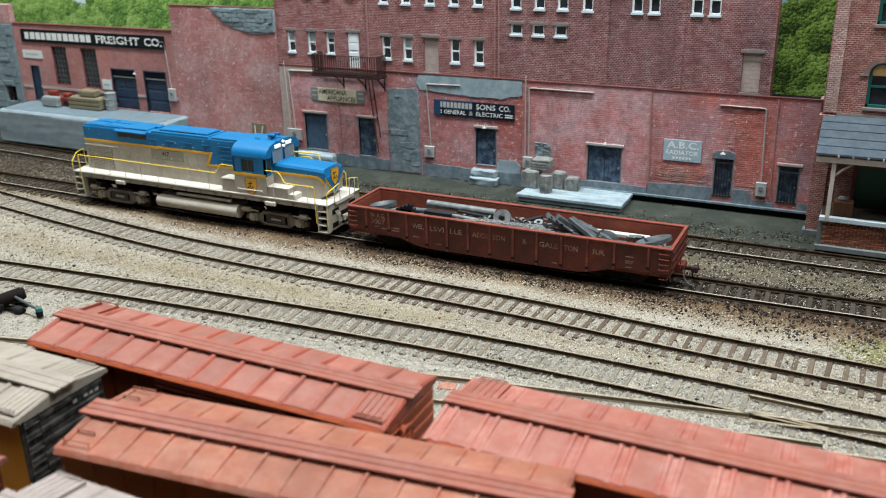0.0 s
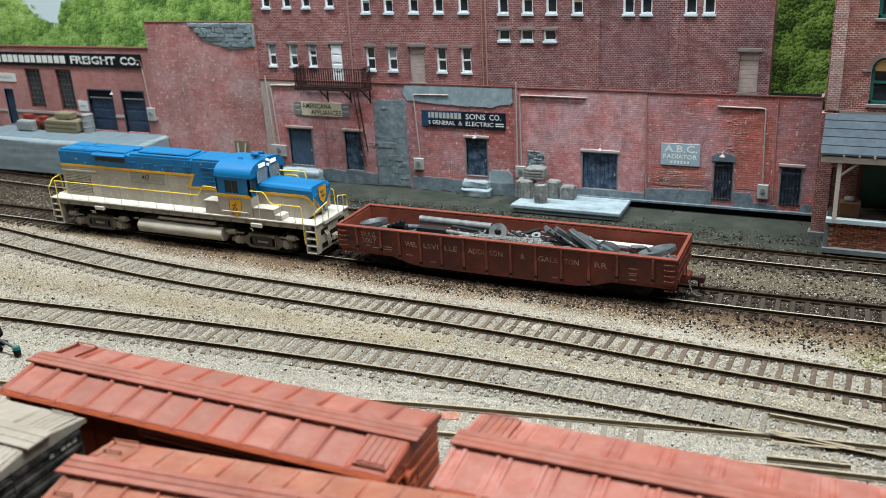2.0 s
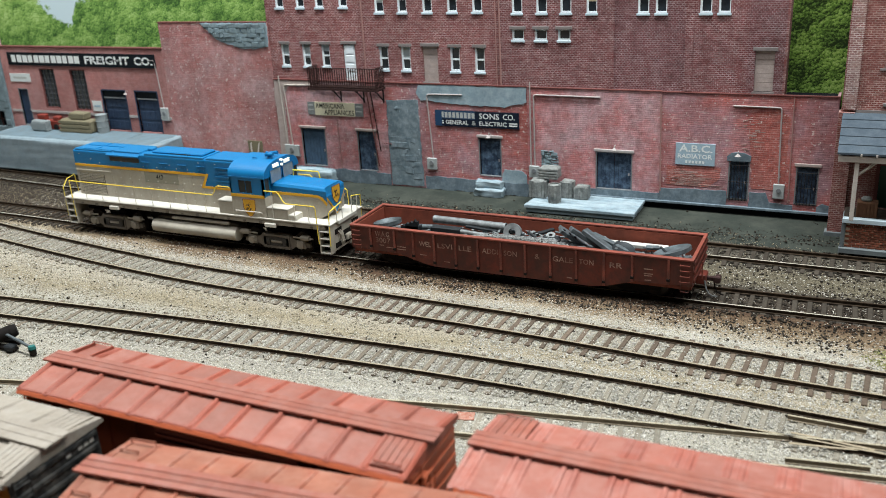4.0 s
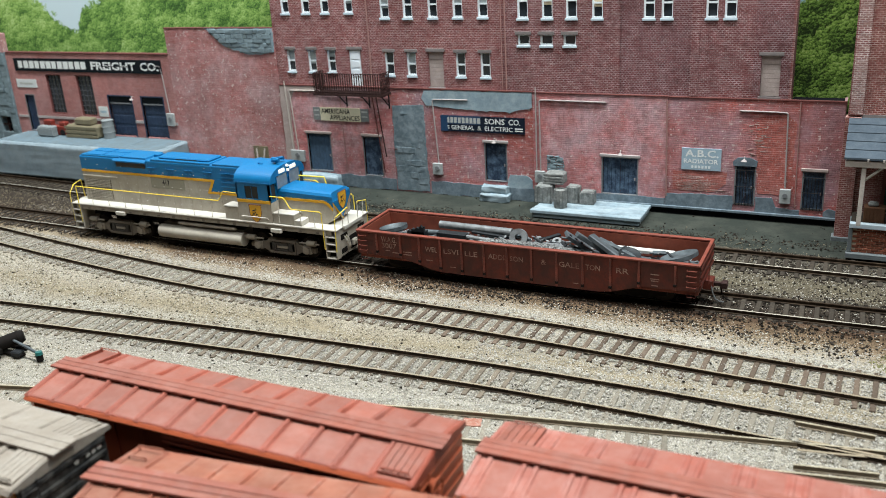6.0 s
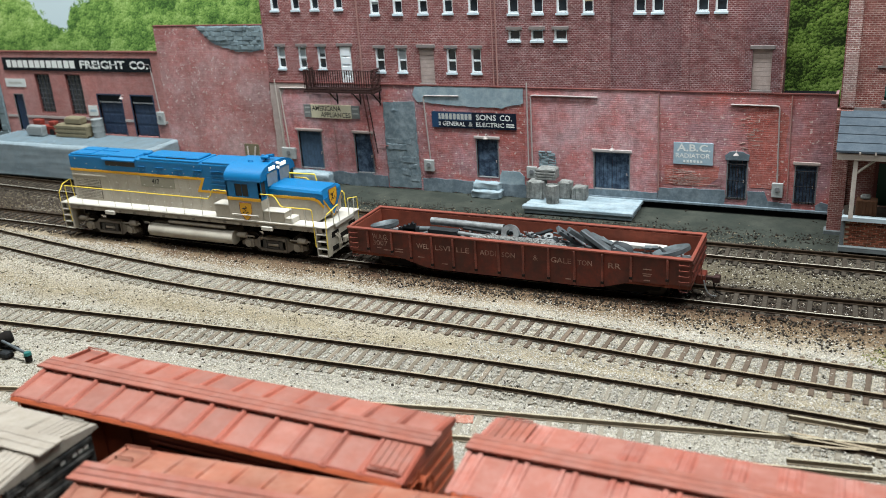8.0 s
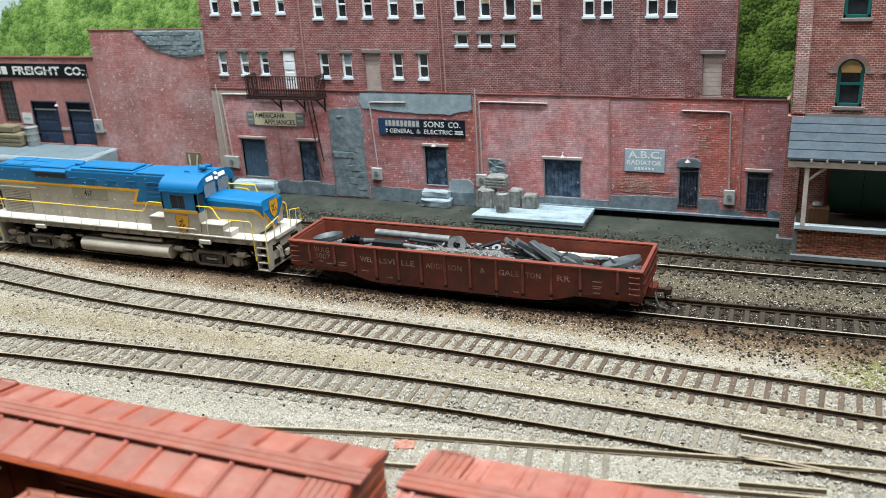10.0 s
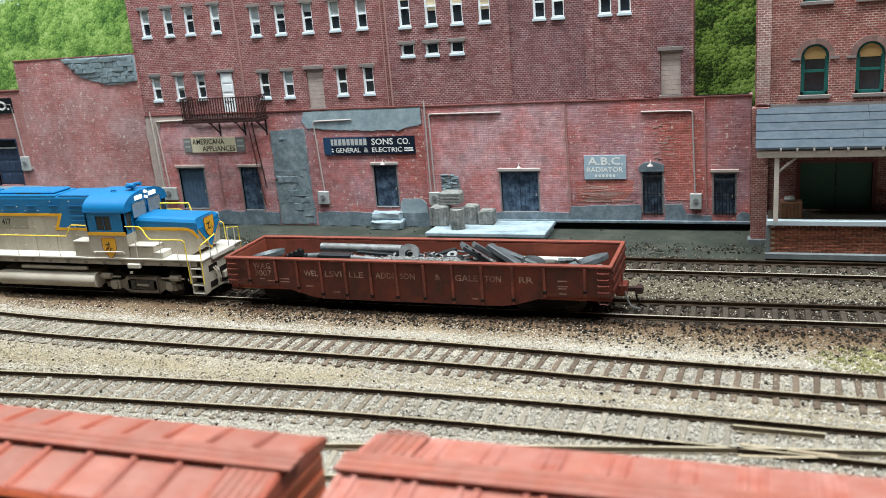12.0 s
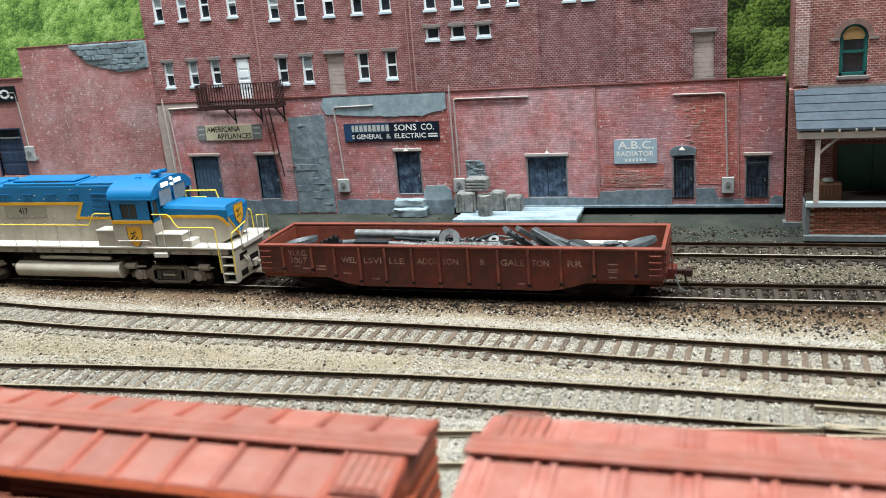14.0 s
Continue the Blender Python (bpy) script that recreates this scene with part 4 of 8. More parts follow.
def stonework(parent, outline, yf, row, material, seed, name="stone"):
    """Courses of rough stones that fill a 2D outline (x, z); each stone is a piece of its own."""
    rnd = random.Random(seed)

    def span(z):
        xs = []
        for (ax, az), (bx, bz) in zip(outline, outline[1:] + outline[:1]):
            if (az - z) * (bz - z) < 0:
                xs.append(ax + (bx - ax) * (z - az) / (bz - az))
        return (min(xs), max(xs)) if len(xs) >= 2 else None

    z, top = min(p[1] for p in outline), max(p[1] for p in outline)
    while z < top - 0.4:
        h = row * rnd.uniform(0.75, 1.25)
        h = min(h, top - z)
        got = span(z + h / 2)
        if got:
            x, x1 = got
            while x < x1 - 0.5:
                w = min(rnd.uniform(1.8, 6.8) * row / 2.4, x1 - x)
                bm = boxes((x + 0.12, x + w - 0.12, yf - rnd.uniform(0.35, 0.8), yf + 0.3, z + 0.12, z + h - 0.1), bevel=0.22)
                for v in bm.verts:
                    v.co += Vector((rnd.uniform(-0.3, 0.3), rnd.uniform(-0.1, 0.2), rnd.uniform(-0.32, 0.32)))
                part(name, bm, M[material], parent)
                x += w
        z += h


def wavy_panel(parent, name, outline, yf, thick, material, label="", seed=1):
    """A thin flat patch with an uneven edge."""
    rnd = random.Random(seed)
    pts = []
    for (ax, az), (bx, bz) in zip(outline, outline[1:] + outline[:1]):
        n = max(1, int(math.hypot(bx - ax, bz - az) / 3))
        for i in range(n):
            k = i / n
            j = 0.0 if i == 0 else 0.45
            pts.append((ax + (bx - ax) * k + rnd.uniform(-j, j), az + (bz - az) * k + rnd.uniform(-j, j)))
    bm = bmesh.new()
    prism(bm, pts, "y", yf - thick, yf + 0.2)
    return part(name, bm, M[material], parent, label)


def factory():
    root = thing("factory_building", "tall dark red brick factory with white sash windows", "building")
    yf, yb = 500.0, 512.0
    row2 = [(x, x + 6.0, 78.3, 92.0) for x in (-356.3, -340.3, -326.0)] + [(x, x + 6.2, 77.2, 91.2) for x in (-284.5, -269.5, -237.0, -221.3)]
    row3 = [(x, x + 6.0, 114.6, 129.4) for x in (-357.0, -341.5, -327.5, -310.5)]
    row3b = [(x, x + 6.2, 111.3, 126.4) for x in (-285.5, -270.0, -253.5, -237.5, -221.8)]
    tall = [(x, x + 6.3, 110.6, 129.4) for x in (-197.6, -183.2, -169.3)]
    lone = [(-154.6, -148.6, 110.4, 126.6)]
    right = [(x, x + 6.0, 110.2, 126.0) for x in (-126.8, -117.4)]
    right2 = [(x, x + 6.0, 110.2, 125.8) for x in (-94.6, -85.4)]
    small = [(x, x + 7.2, 95.8, 101.6) for x in (-197.8, -184.3, -170.8)]
    top = [(x, x + 6.3, 142.6, 158.0) for x in (-197.6, -183.2, -169.3)]
    bdoor, board, board2 = (-309.8, -301.6, 68.0, 92.4), (-254.8, -245.2, 70.6, 91.6), (-66.0, -56.6, 70.6, 91.4)
    cuts = [(-364, -294.5, 141.0, row2[:3] + row3 + [bdoor], "factory_brick", 0.25), (-294.5, -205, 139.0, row2[3:] + row3b + [board], "factory_brick", 0.0),
            (-205, -139, 172.0, tall + lone + small + top, "factory_brick_mid", -0.35), (-139, -98, 172.0, right, "factory_brick_pale", 0.05), (-98, -70.5, 172.0, right2, "factory_brick_mid", -0.3), (-70.5, -52, 172.0, [board2], "factory_brick_pale", -0.55)]
    for a, b, zt, holes, mat_name, dy in cuts:
        bm = bmesh.new()
        holed_wall(bm, a, b, SILL_Z, zt, yf + dy, yf + 3.0, holes)
        part("wall", bm, M[mat_name], root)
        part("coping", boxes((a - 0.2, b + 0.2, yf + dy - 0.6, yf + 4.0, zt, zt + 1.6)), M["lintel_stone"], root)
        for h in holes:
            if h in (bdoor, board, board2):
                continue
            k = random.Random(round(h[0] * 7 + h[2]))
            amber = h[2] > 105 and h[0] > -205
            part_shade = 0.0 if k.random() < 0.3 or h[3] - h[2] < 9 else k.choice((0.28, 0.45, 0.45, 0.6))
            sash_window(root, *h, yf + dy, part_shade, "cream" if amber or k.random() < 0.25 else "grey_shade")
    part("inside", boxes((-363.5, -206, yf + 3.4, yb, SILL_Z, 138), (-204.5, -52.5, yf + 3.4, yb, SILL_Z, 171)), M["unlit_black"], root, "near-black block that stands for the factory's unlit inside")
    part("side_wall", boxes((-52.0, -50.8, yf - 0.5, yb, SILL_Z, 172)), M["factory_brick"], root)
    part("side_wall", boxes((-365.0, -364.0, yf, yb, SILL_Z, 141)), M["factory_brick"], root)
    part("side_wall", boxes((-206.2, -205.0, yf + 0.3, yb, 139, 172)), M["factory_brick"], root)
    part("roof", boxes((-364, -206.2, yf + 4, yb, 138, 139.5), (-205, -52, yf + 4, yb, 171, 172)), M["lintel_stone"], root)
    # The white balcony door, and two boarded openings
    d = part("door", boxes((-309.4, -301.9, yf + 0.3, yf + 1.4, 68.4, 92.0)), M["white_frame"], root, "white panelled balcony door")
    for z in (70, 76, 81.5, 86.5):
        part("panel", boxes((-308.3, -302.9, yf + 0.05, yf + 0.35, z, z + 4.0), bevel=0.12), M["white_frame"], d)
    part("lintel", boxes((-311.4, -300.2, yf - 0.5, yf + 1, 92.4, 94.2), bevel=0.15), M["lintel_stone"], d)
    for x0, x1, z0, z1 in (board, board2):
        o = part("boarded_opening", boxes((x0, x1, yf + 1.0, yf + 1.6, z0, z1)), M["boarded"], root, "brown boarded-up opening")
        each("board", [(x0 + 0.1, x1 - 0.1, yf + 0.5, yf + 1.05, z0 + (z1 - z0) * k / 9 + 0.06, z0 + (z1 - z0) * (k + 1) / 9 - 0.06) for k in range(9)], M["boarded"], o)
        part("lintel", boxes((x0 - 1.3, x1 + 1.3, yf - 0.9, yf + 1, z1, z1 + 1.9), bevel=0.15), M["lintel_stone"], o)
        part("sill", boxes((x0 - 0.8, x1 + 0.8, yf - 0.9, yf + 1, z0 - 1.2, z0), bevel=0.15), M["lintel_stone"], o)
    # Thin strips where the wall castings meet
    for x, a, b, mt in ((-294.6, 69.8, 140, "pipe_pink"), (-205.2, 69.8, 143, "pipe_pink")):
        part("seam_strip", boxes((x - 0.35, x + 0.35, yf - 0.75, yf + 0.2, a, b)), M[mt], root)
    for x in (-143.5, -101.5, -74.0):
        part("pier", boxes((x, x + 4.2, yf - 0.75, yf + 0.2, 69.8, 170), bevel=0.2), M["factory_brick_mid"], root)
    # Conduit drops down the front
    conduit(root, [(-207.5, 499.2, 139), (-207.5, 499.2, 70)], 0.28, "pipe_pink")
    return root


factory()


def balcony():
    root = thing("iron_balcony", "rusty iron balcony with thin railing on brackets", "balcony")
    x0, x1, y0, y1, z0, z1 = -329.5, -282.0, 487.5, 499.0, 67.2, 79.6
    part("deck_edge", boxes((x0 - 0.8, x1 + 0.8, y0 - 0.6, y0, z0 - 1.3, z0), (x0 - 0.8, x0, y0, y1, z0 - 1.3, z0), (x1, x1 + 0.8, y0, y1, z0 - 1.3, z0)), M["rusty_iron"], root)
    each("deck_board", [(x0, x1, y0 + k * 1.9, y0 + k * 1.9 + 0.7, z0, z0 + 0.3) for k in range(6)], M["rusty_iron"], root)
    bm = bmesh.new()
    for z in (z0 + 1.0, z1):
        tube(bm, [(x0, y1, z), (x0, y0, z), (x1, y0, z), (x1, y1, z)], 0.3, 5)
    part("rail", bm, M["rusty_iron"], root)
    posts = [(x, y0) for x in np.linspace(x0, x1, 30)] + [(x, y) for y in np.linspace(y0, y1 - 0.5, 8)[1:] for x in (x0, x1)]
    each("baluster", [(x - 0.23, x + 0.23, y - 0.23, y + 0.23, z0, z1) for x, y in posts], M["rusty_iron"], root)
    for x in (-313.5, -297.0, -283.0):
        bm = bmesh.new()
        tube(bm, [(x, y1 - 0.2, z0 - 9.5), (x, y0 + 2, z0 - 1.5)], 0.42, 5)
        box(bm, x - 0.4, x + 0.4, y1 - 0.8, y1 - 0.1, z0 - 10.5, z0 - 1.3)
        box(bm, x - 0.4, x + 0.4, y0 + 1, y1 - 0.1, z0 - 2.1, z0 - 1.3)
        part("bracket", bm, M["black_iron"], root)


balcony()


def appliance_shop():
    root = thing("appliance_shop", "low worn red brick shop front with grey stone patches", "building")
    yf, yb = 498.6, 500.0
    d1, d2, d3 = (-346.0, -329.0, 13.4, 37.8), (-303.8, -291.6, 12.6, 37.8), (-219.8, -206.6, 15.0, 38.0)
    for a, b, holes, m in ((-364, -282, [d1, d2], "shop_brick"), (-282, -189.2, [d3], "shop_brick_red")):
        bm = bmesh.new()
        holed_wall(bm, a, b, SILL_Z, 69.4, yf, yf + 2.4, holes)
        part("wall", bm, M[m], root)
    part("coping", boxes((-364, -189.4, yf - 0.5, yf + 2.4, 69.4, 70.0)), M["pipe_brown"], root)
    door(root, *d1, yf, "slate_door", lintel="boarded")
    door(root, *d2, yf, "blue_black_door", lintel="boarded")
    door(root, *d3, yf, "blue_black_door")
    wall_lamp(root, -213, 39.5, yf)
    wavy_panel(root, "plinth", [(-364, 4), (-282, 4), (-282, 11.6), (-300, 12.2), (-364, 12.6)], yf, 0.5, "grey_base", "grey painted plinth", 3)
    wavy_panel(root, "plinth", [(-257, 4), (-189.4, 4), (-189.4, 12.0), (-204, 11.8), (-257, 12.0)], yf, 0.5, "grey_base", "grey painted plinth", 4)
    wavy_panel(root, "plaster", [(-257.5, 59.5), (-240, 58.4), (-221, 57.6), (-212, 57.4), (-203, 57.0), (-189.5, 60.5), (-189.5, 69.3), (-258.5, 68.8), (-260.5, 64)], yf, 0.35, "grey_plaster", "blue-grey plaster patch", 5)
    wavy_panel(root, "plaster", [(-205.5, 6), (-190.0, 6), (-190.2, 17), (-193, 19.5), (-204, 19.8), (-205.5, 17)], yf, 0.4, "grey_plaster", "blue-grey plaster patch", 6)
    wavy_panel(root, "plaster", [(-281, 5), (-258.5, 5), (-259.6, 59.6), (-281.4, 58.8)], yf, 0.3, "bay_plaster", "dark grey plaster over a bricked-up bay", 7)
    stonework(root, [(-280.2, 6), (-259.6, 6), (-260.4, 40), (-280.6, 44)], yf + 0.2, 3.6, "bay_plaster", 8)
    stonework(root, [(-276, 51), (-266, 51), (-267, 55), (-276, 55.5)], yf + 0.3, 2.2, "bay_plaster", 10)
    wavy_panel(root, "plaster", [(-364, 13), (-357.5, 13), (-357, 60), (-353, 65.5), (-336, 66), (-335.5, 69.2), (-364, 69.2)], yf, 0.25, "boarded", "faded pinkish plaster strip", 9)
    # Signs
    s = part("sign_board", boxes((-334.0, -304.4, yf - 0.5, yf - 0.02, 47.4, 56.0)), M["sign_cream"], root, "cream painted shop sign")
    lettering("letters", "AMERICANA", -333.2, yf - 0.5, 52.0, 3.2, 21.5, M["letter_black"], s, 0.01)
    lettering("letters", "APPLIANCES", -327.0, yf - 0.5, 48.0, 3.2, 22.0, M["letter_black"], s, 0.01)
    for a, b in ((-339.4, -334.2), (-304.2, -298.4)):
        g = part("faded_panel", boxes((a, b, yf - 0.4, yf - 0.02, 47.6, 55.8)), M["sign_ghost"], s, "faded green-grey sign panel")
        bars("letter_bar", [(a + 0.8, b - 0.8)], yf - 0.4, 53.4, 54.4, M["letter_pale"], s)
        bars("letter_bar", [(a + 0.8, b - 0.8)], yf - 0.4, 50.4, 51.2, M["letter_pale"], s)
    s = part("sign_board", boxes((-248.2, -194.2, yf - 0.6, yf - 0.02, 44.6, 54.2)), M["sign_navy"], root, "dark navy painted company sign")
    part("blue_corner", boxes((-248.2, -243.6, yf - 0.68, yf - 0.58, 44.6, 54.2)), M["sign_blue"], s)
    part("blue_panel", boxes((-243.6, -222.0, yf - 0.61, yf - 0.58, 49.2, 54.2)), M["sign_blue"], s, "faded blue upper panel")
    w = 54.0
    sx = lambda k: -248.2 + k * w
    bars("letter_bar", [(sx(0.075 + 0.0465 * i), sx(0.075 + 0.0465 * i + 0.034)) for i in range(9)], yf - 0.62, 49.8, 53.2, M["letter_pale"], s)
    lettering("letters", "SONS", sx(0.535), yf - 0.6, 49.8, 3.4, 0.235 * w, M["letter_white"], s, 0.012)
    lettering("letters", "CO.", sx(0.815), yf - 0.6, 49.8, 3.4, 0.135 * w, M["letter_white"], s, 0.012)
    lettering("letters", "GENERAL", sx(0.13), yf - 0.6, 45.8, 2.6, 0.275 * w, M["letter_white"], s, 0.01)
    lettering("letters", "&", sx(0.445), yf - 0.6, 45.8, 2.6, 0.05 * w, M["letter_pale"], s, 0.01)
    lettering("letters", "ELECTRIC", sx(0.535), yf - 0.6, 45.8, 2.6, 0.325 * w, M["letter_white"], s, 0.01)
    for z in (46.1, 47.4):
        bars("letter_bar", [(sx(0.02), sx(0.105)), (sx(0.885), sx(0.98))], yf - 0.62, z, z + 0.7, M["letter_white"], s)
    # Pipes and meters
    conduit(root, [(-358.2, yf - 0.5, 26), (-359.6, yf - 0.5, 72)], 0.42, "timber_white")
    conduit(root, [(-354.0, yf - 0.5, 26), (-356.4, yf - 0.5, 66.2), (-331, yf - 0.5, 66.6)], 0.42, "timber_white")
    meter(root, -360.0, -349.2, 19.0, 26.6, yf)
    conduit(root, [(-251.0, yf - 0.5, 24), (-253.2, yf - 0.5, 63.4), (-230, yf - 0.5, 63.8)])
    meter(root, -255.2, -248.6, 16.8, 24.0, yf)
    conduit(root, [(-295.0, yf - 0.5, 66), (-289.5, yf - 0.5, 16)], 0.4, "pipe_brown")
    conduit(root, [(-292.2, yf - 0.5, 66), (-287.6, yf - 0.5, 26)], 0.35, "rusty_iron")
    conduit(root, [(-318.5, yf - 0.25, 66), (-317.6, yf - 0.25, 12)], 0.22, "pipe_pink")
    conduit(root, [(-286.0, yf - 0.4, 31.4), (-279.5, yf - 0.6, 31.2)], 0.2, "pipe_brown")
    # Concrete doorstep in two slabs
    st = thing("door_step", "worn rounded concrete step below the slate door", "step", (0, 0, 0))
    part("slab", worn_block(-351.0, -321.5, 490.5, 498.0, 3.4, 12.4, 0.8, 3), M["concrete_pale"], st, smooth=True)
    st = thing("door_step", "worn pale concrete step below the shop door", "step", (0, 0, 0))
    part("slab", worn_block(-222.4, -203.6, 491.5, 498.0, 3.4, 8.8, 0.7, 5), M["concrete_pale"], st, smooth=True)
    part("slab", worn_block(-221.4, -204.8, 493.2, 498.05, 8.4, 13.2, 0.7, 8), M["concrete_pale"], st, smooth=True)


appliance_shop()


def loading_shop():
    root = thing("radiator_shop", "low red brick workshop front with barred doors", "building")
    yf = 498.3
    d4, d5, d6 = (-147.8, -128.2, 12.6, 33.8), (-75.0, -65.6, 12.2, 34.4), (-41.2, -31.4, 12.2, 32.2)
    for a, b, holes, m, zt in ((-189.0, -112.2, [d4], "shop_brick", 69.2), (-112.0, -24.6, [d5, d6], "shop_brick_red", 69.0)):
        bm = bmesh.new()
        holed_wall(bm, a, b, 8.6, zt, yf, yf + 2.6, holes)
        part("wall", bm, M[m], root)
    part("side_wall", boxes((-25.6, -24.4, yf + 0.2, 512, 8.6, 69.0)), M["shop_brick"], root)
    part("back_wall", boxes((-50.4, -25.8, 501.2, 512, 6.0, 68.4)), M["unlit_black"], root)
    # The shadow gap below the wall is a near-black block.
    part("footing", boxes((-189.0, -26, 499.0, 505, 2.5, 8.8)), M["unlit_black"], root, "recessed strip painted black for the shadow gap under the wall")
    part("ledge", boxes((-189.0, -24.4, yf - 1.4, yf + 2.6, 7.4, 8.8), bevel=0.2), M["grey_base"], root)
    part("coping", boxes((-189.0, -112.2, yf - 0.35, yf + 2.7, 69.2, 69.7)), M["pipe_brown"], root)
    part("coping", boxes((-112, -24.4, yf - 0.35, yf + 1.6, 69.0, 69.5)), M["pipe_brown"], root)
    door(root, *d4, yf, "blue_black_door", leaves=2)
    door(root, *d5, yf, "blue_black_door", bars_n=6, lintel=None)
    door(root, *d6, yf, "blue_black_door", bars_n=6, lintel="boarded")
    wavy_panel(root, "hood", [(-76.6, 33.6), (-64.8, 33.6), (-64.4, 36.6), (-68, 38.2), (-74.5, 38.0), (-76.8, 36)], yf, 0.5, "grey_base", "grey patch over the door", 11)
    wall_lamp(root, -137.2, 36.5, yf)
    wall_lamp(root, -71.0, 37.0, yf)
    wavy_panel(root, "plinth", [(-189, 8.6), (-112.2, 8.6), (-112.2, 12.6), (-150, 12.4), (-189, 12.8)], yf, 0.5, "grey_base", "grey painted plinth", 12)
    wavy_panel(root, "plinth", [(-112, 8.6), (-76.2, 8.6), (-76.2, 16.6), (-95, 16.4), (-112, 15.6)], yf, 0.5, "grey_base", "blue-grey painted plinth", 13)
    wavy_panel(root, "plinth", [(-64.6, 8.6), (-42, 8.6), (-42.4, 11.5), (-54, 12), (-56, 17.2), (-64.6, 17.0)], yf, 0.5, "grey_base", "blue-grey painted plinth", 14)
    wavy_panel(root, "plinth", [(-30.6, 8.6), (-24.6, 8.6), (-24.6, 12.5), (-28, 13.5), (-30.6, 11.5)], yf, 0.5, "grey_base", "blue-grey painted plinth", 15)
    stonework(root, [(-181, 22), (-170.5, 22), (-170.5, 32.5), (-181, 33.2)], yf, 1.6, "grey_stone", 17)
    wavy_panel(root, "brick_patch", [(-63.6, 19), (-53.4, 18.6), (-47, 24), (-46.6, 58), (-52, 62), (-63.6, 60), (-66.4, 47), (-64.4, 37)], yf, 0.14, "repair_brick", "fresh orange-red brick patch", 19)
    wavy_panel(root, "brick_patch", [(-108.6, 18), (-86, 18), (-80, 23), (-79.4, 29.4), (-108, 29)], yf, 0.12, "repair_brick", "fresh orange-red brick patch", 20)
    # White scratches in the paint
    rnd = random.Random(4)
    for x, z, w in [(-66 - 0.5 * (k % 4) + rnd.uniform(-4, 4), 40 + 0.8 * k + rnd.uniform(-0.3, 0.3), rnd.uniform(0.8, 5.0)) for k in range(22)]:
        part("scrape", boxes((x, x + w, yf - 0.2, yf + 0.1, z, z + rnd.uniform(0.2, 0.42))), M["scrape"], root, "pale scraped paint")
    for x, z, w in [(-108 + rnd.uniform(0, 14), 18.3 + 0.6 * (k % 15) + rnd.uniform(-0.1, 0.1), rnd.uniform(4, 15)) for k in range(24)]:
        part("scrape", boxes((x, x + w, yf - 0.2, yf + 0.1, z, z + 0.2)), M["scrape"], root, "pale scraped paint")
    s = part("sign_board", boxes((-103.8, -83.0, yf - 0.6, yf - 0.02, 30.0, 42.0)), M["sign_steel"], root, "faded blue-grey painted workshop sign")
    lettering("letters", "A.B.C.", -102.0, yf - 0.6, 37.2, 4.0, 17.6, M["letter_white"], s, 0.02)
    lettering("letters", "RADIATOR", -102.6, yf - 0.6, 33.6, 2.5, 18.2, M["letter_white"], s, 0.02)
    bars("letter_bar", [(-98.5 + 1.8 * i, -97.4 + 1.8 * i) for i in range(6)], yf - 0.62, 31.0, 32.4, M["letter_white"], s)
    conduit(root, [(-187.2, yf - 0.5, 24), (-187.2, yf - 0.5, 72.5)])
    conduit(root, [(-184.8, yf - 0.5, 24), (-185.0, yf - 0.5, 65.4), (-146, yf - 0.5, 65.2)])
    meter(root, -188.2, -182.0, 16.5, 23.6, yf)
    conduit(root, [(-75, yf - 0.5, 63.2), (-51.2, yf - 0.5, 63.0), (-50.0, yf - 0.5, 23)])
    meter(root, -52.4, -46.8, 14.8, 22.6, yf)
    conduit(root, [(-45.6, yf - 0.3, 68.5), (-44.6, yf - 0.3, 12.5)], 0.3, "pipe_pink")
    conduit(root, [(-112.6, yf - 0.3, 67), (-111.6, yf - 0.3, 14)], 0.4, "pipe_pink")


loading_shop()


def plain_wall_building():
    root = thing("windowless_building", "windowless faded red brick building with a stone-patched corner", "building")
    yf = 499.0
    part("wall", boxes((-454.0, -364.6, yf, yf + 2.6, 4.0, 105.4)), M["plain_red_wall"], root)
    part("coping", boxes((-454.6, -364.6, yf - 0.3, yf + 2.8, 105.4, 106.1), bevel=0.15), M["pipe_brown"], root)
    wavy_panel(root, "plaster", [(-418, 105.3), (-405.5, 94.5), (-388, 89.2), (-376, 88.6), (-365, 90.5), (-364.8, 105.3)], yf, 0.3, "grey_plaster", "grey patch under rough stones", 21)
    stonework(root, [(-417, 105.2), (-406, 96), (-388, 90.4), (-376, 90.0), (-366, 91.5), (-365.4, 105.2)], yf - 0.3, 2.7, "grey_stone", 22)
    part("plinth", boxes((-454, -364.8, yf - 0.5, yf, 4.0, 11.0)), M["grey_base"], root)
    part("boarded_hatch", boxes((-391.4, -379.4, yf - 0.3, yf + 0.3, 11.0, 27.4), bevel=0.1), M["crate_tan"], root, "small brown boarded hatch")
    # Two pale laths that lean on the wall
    ob = thing("leaning_laths", "two pale wooden laths leaning on the red wall", "timber", (0, 0, 0))
    for a, b in ((-388.4, -386.0), (-381.6, -384.4)):
        bm = bmesh.new()
        tube(bm, [(a, 498.0, 26.0), (b, 495.0, 4.4)], 0.5, 4)
        part("lath", bm, M["timber_white"], ob)


plain_wall_building()


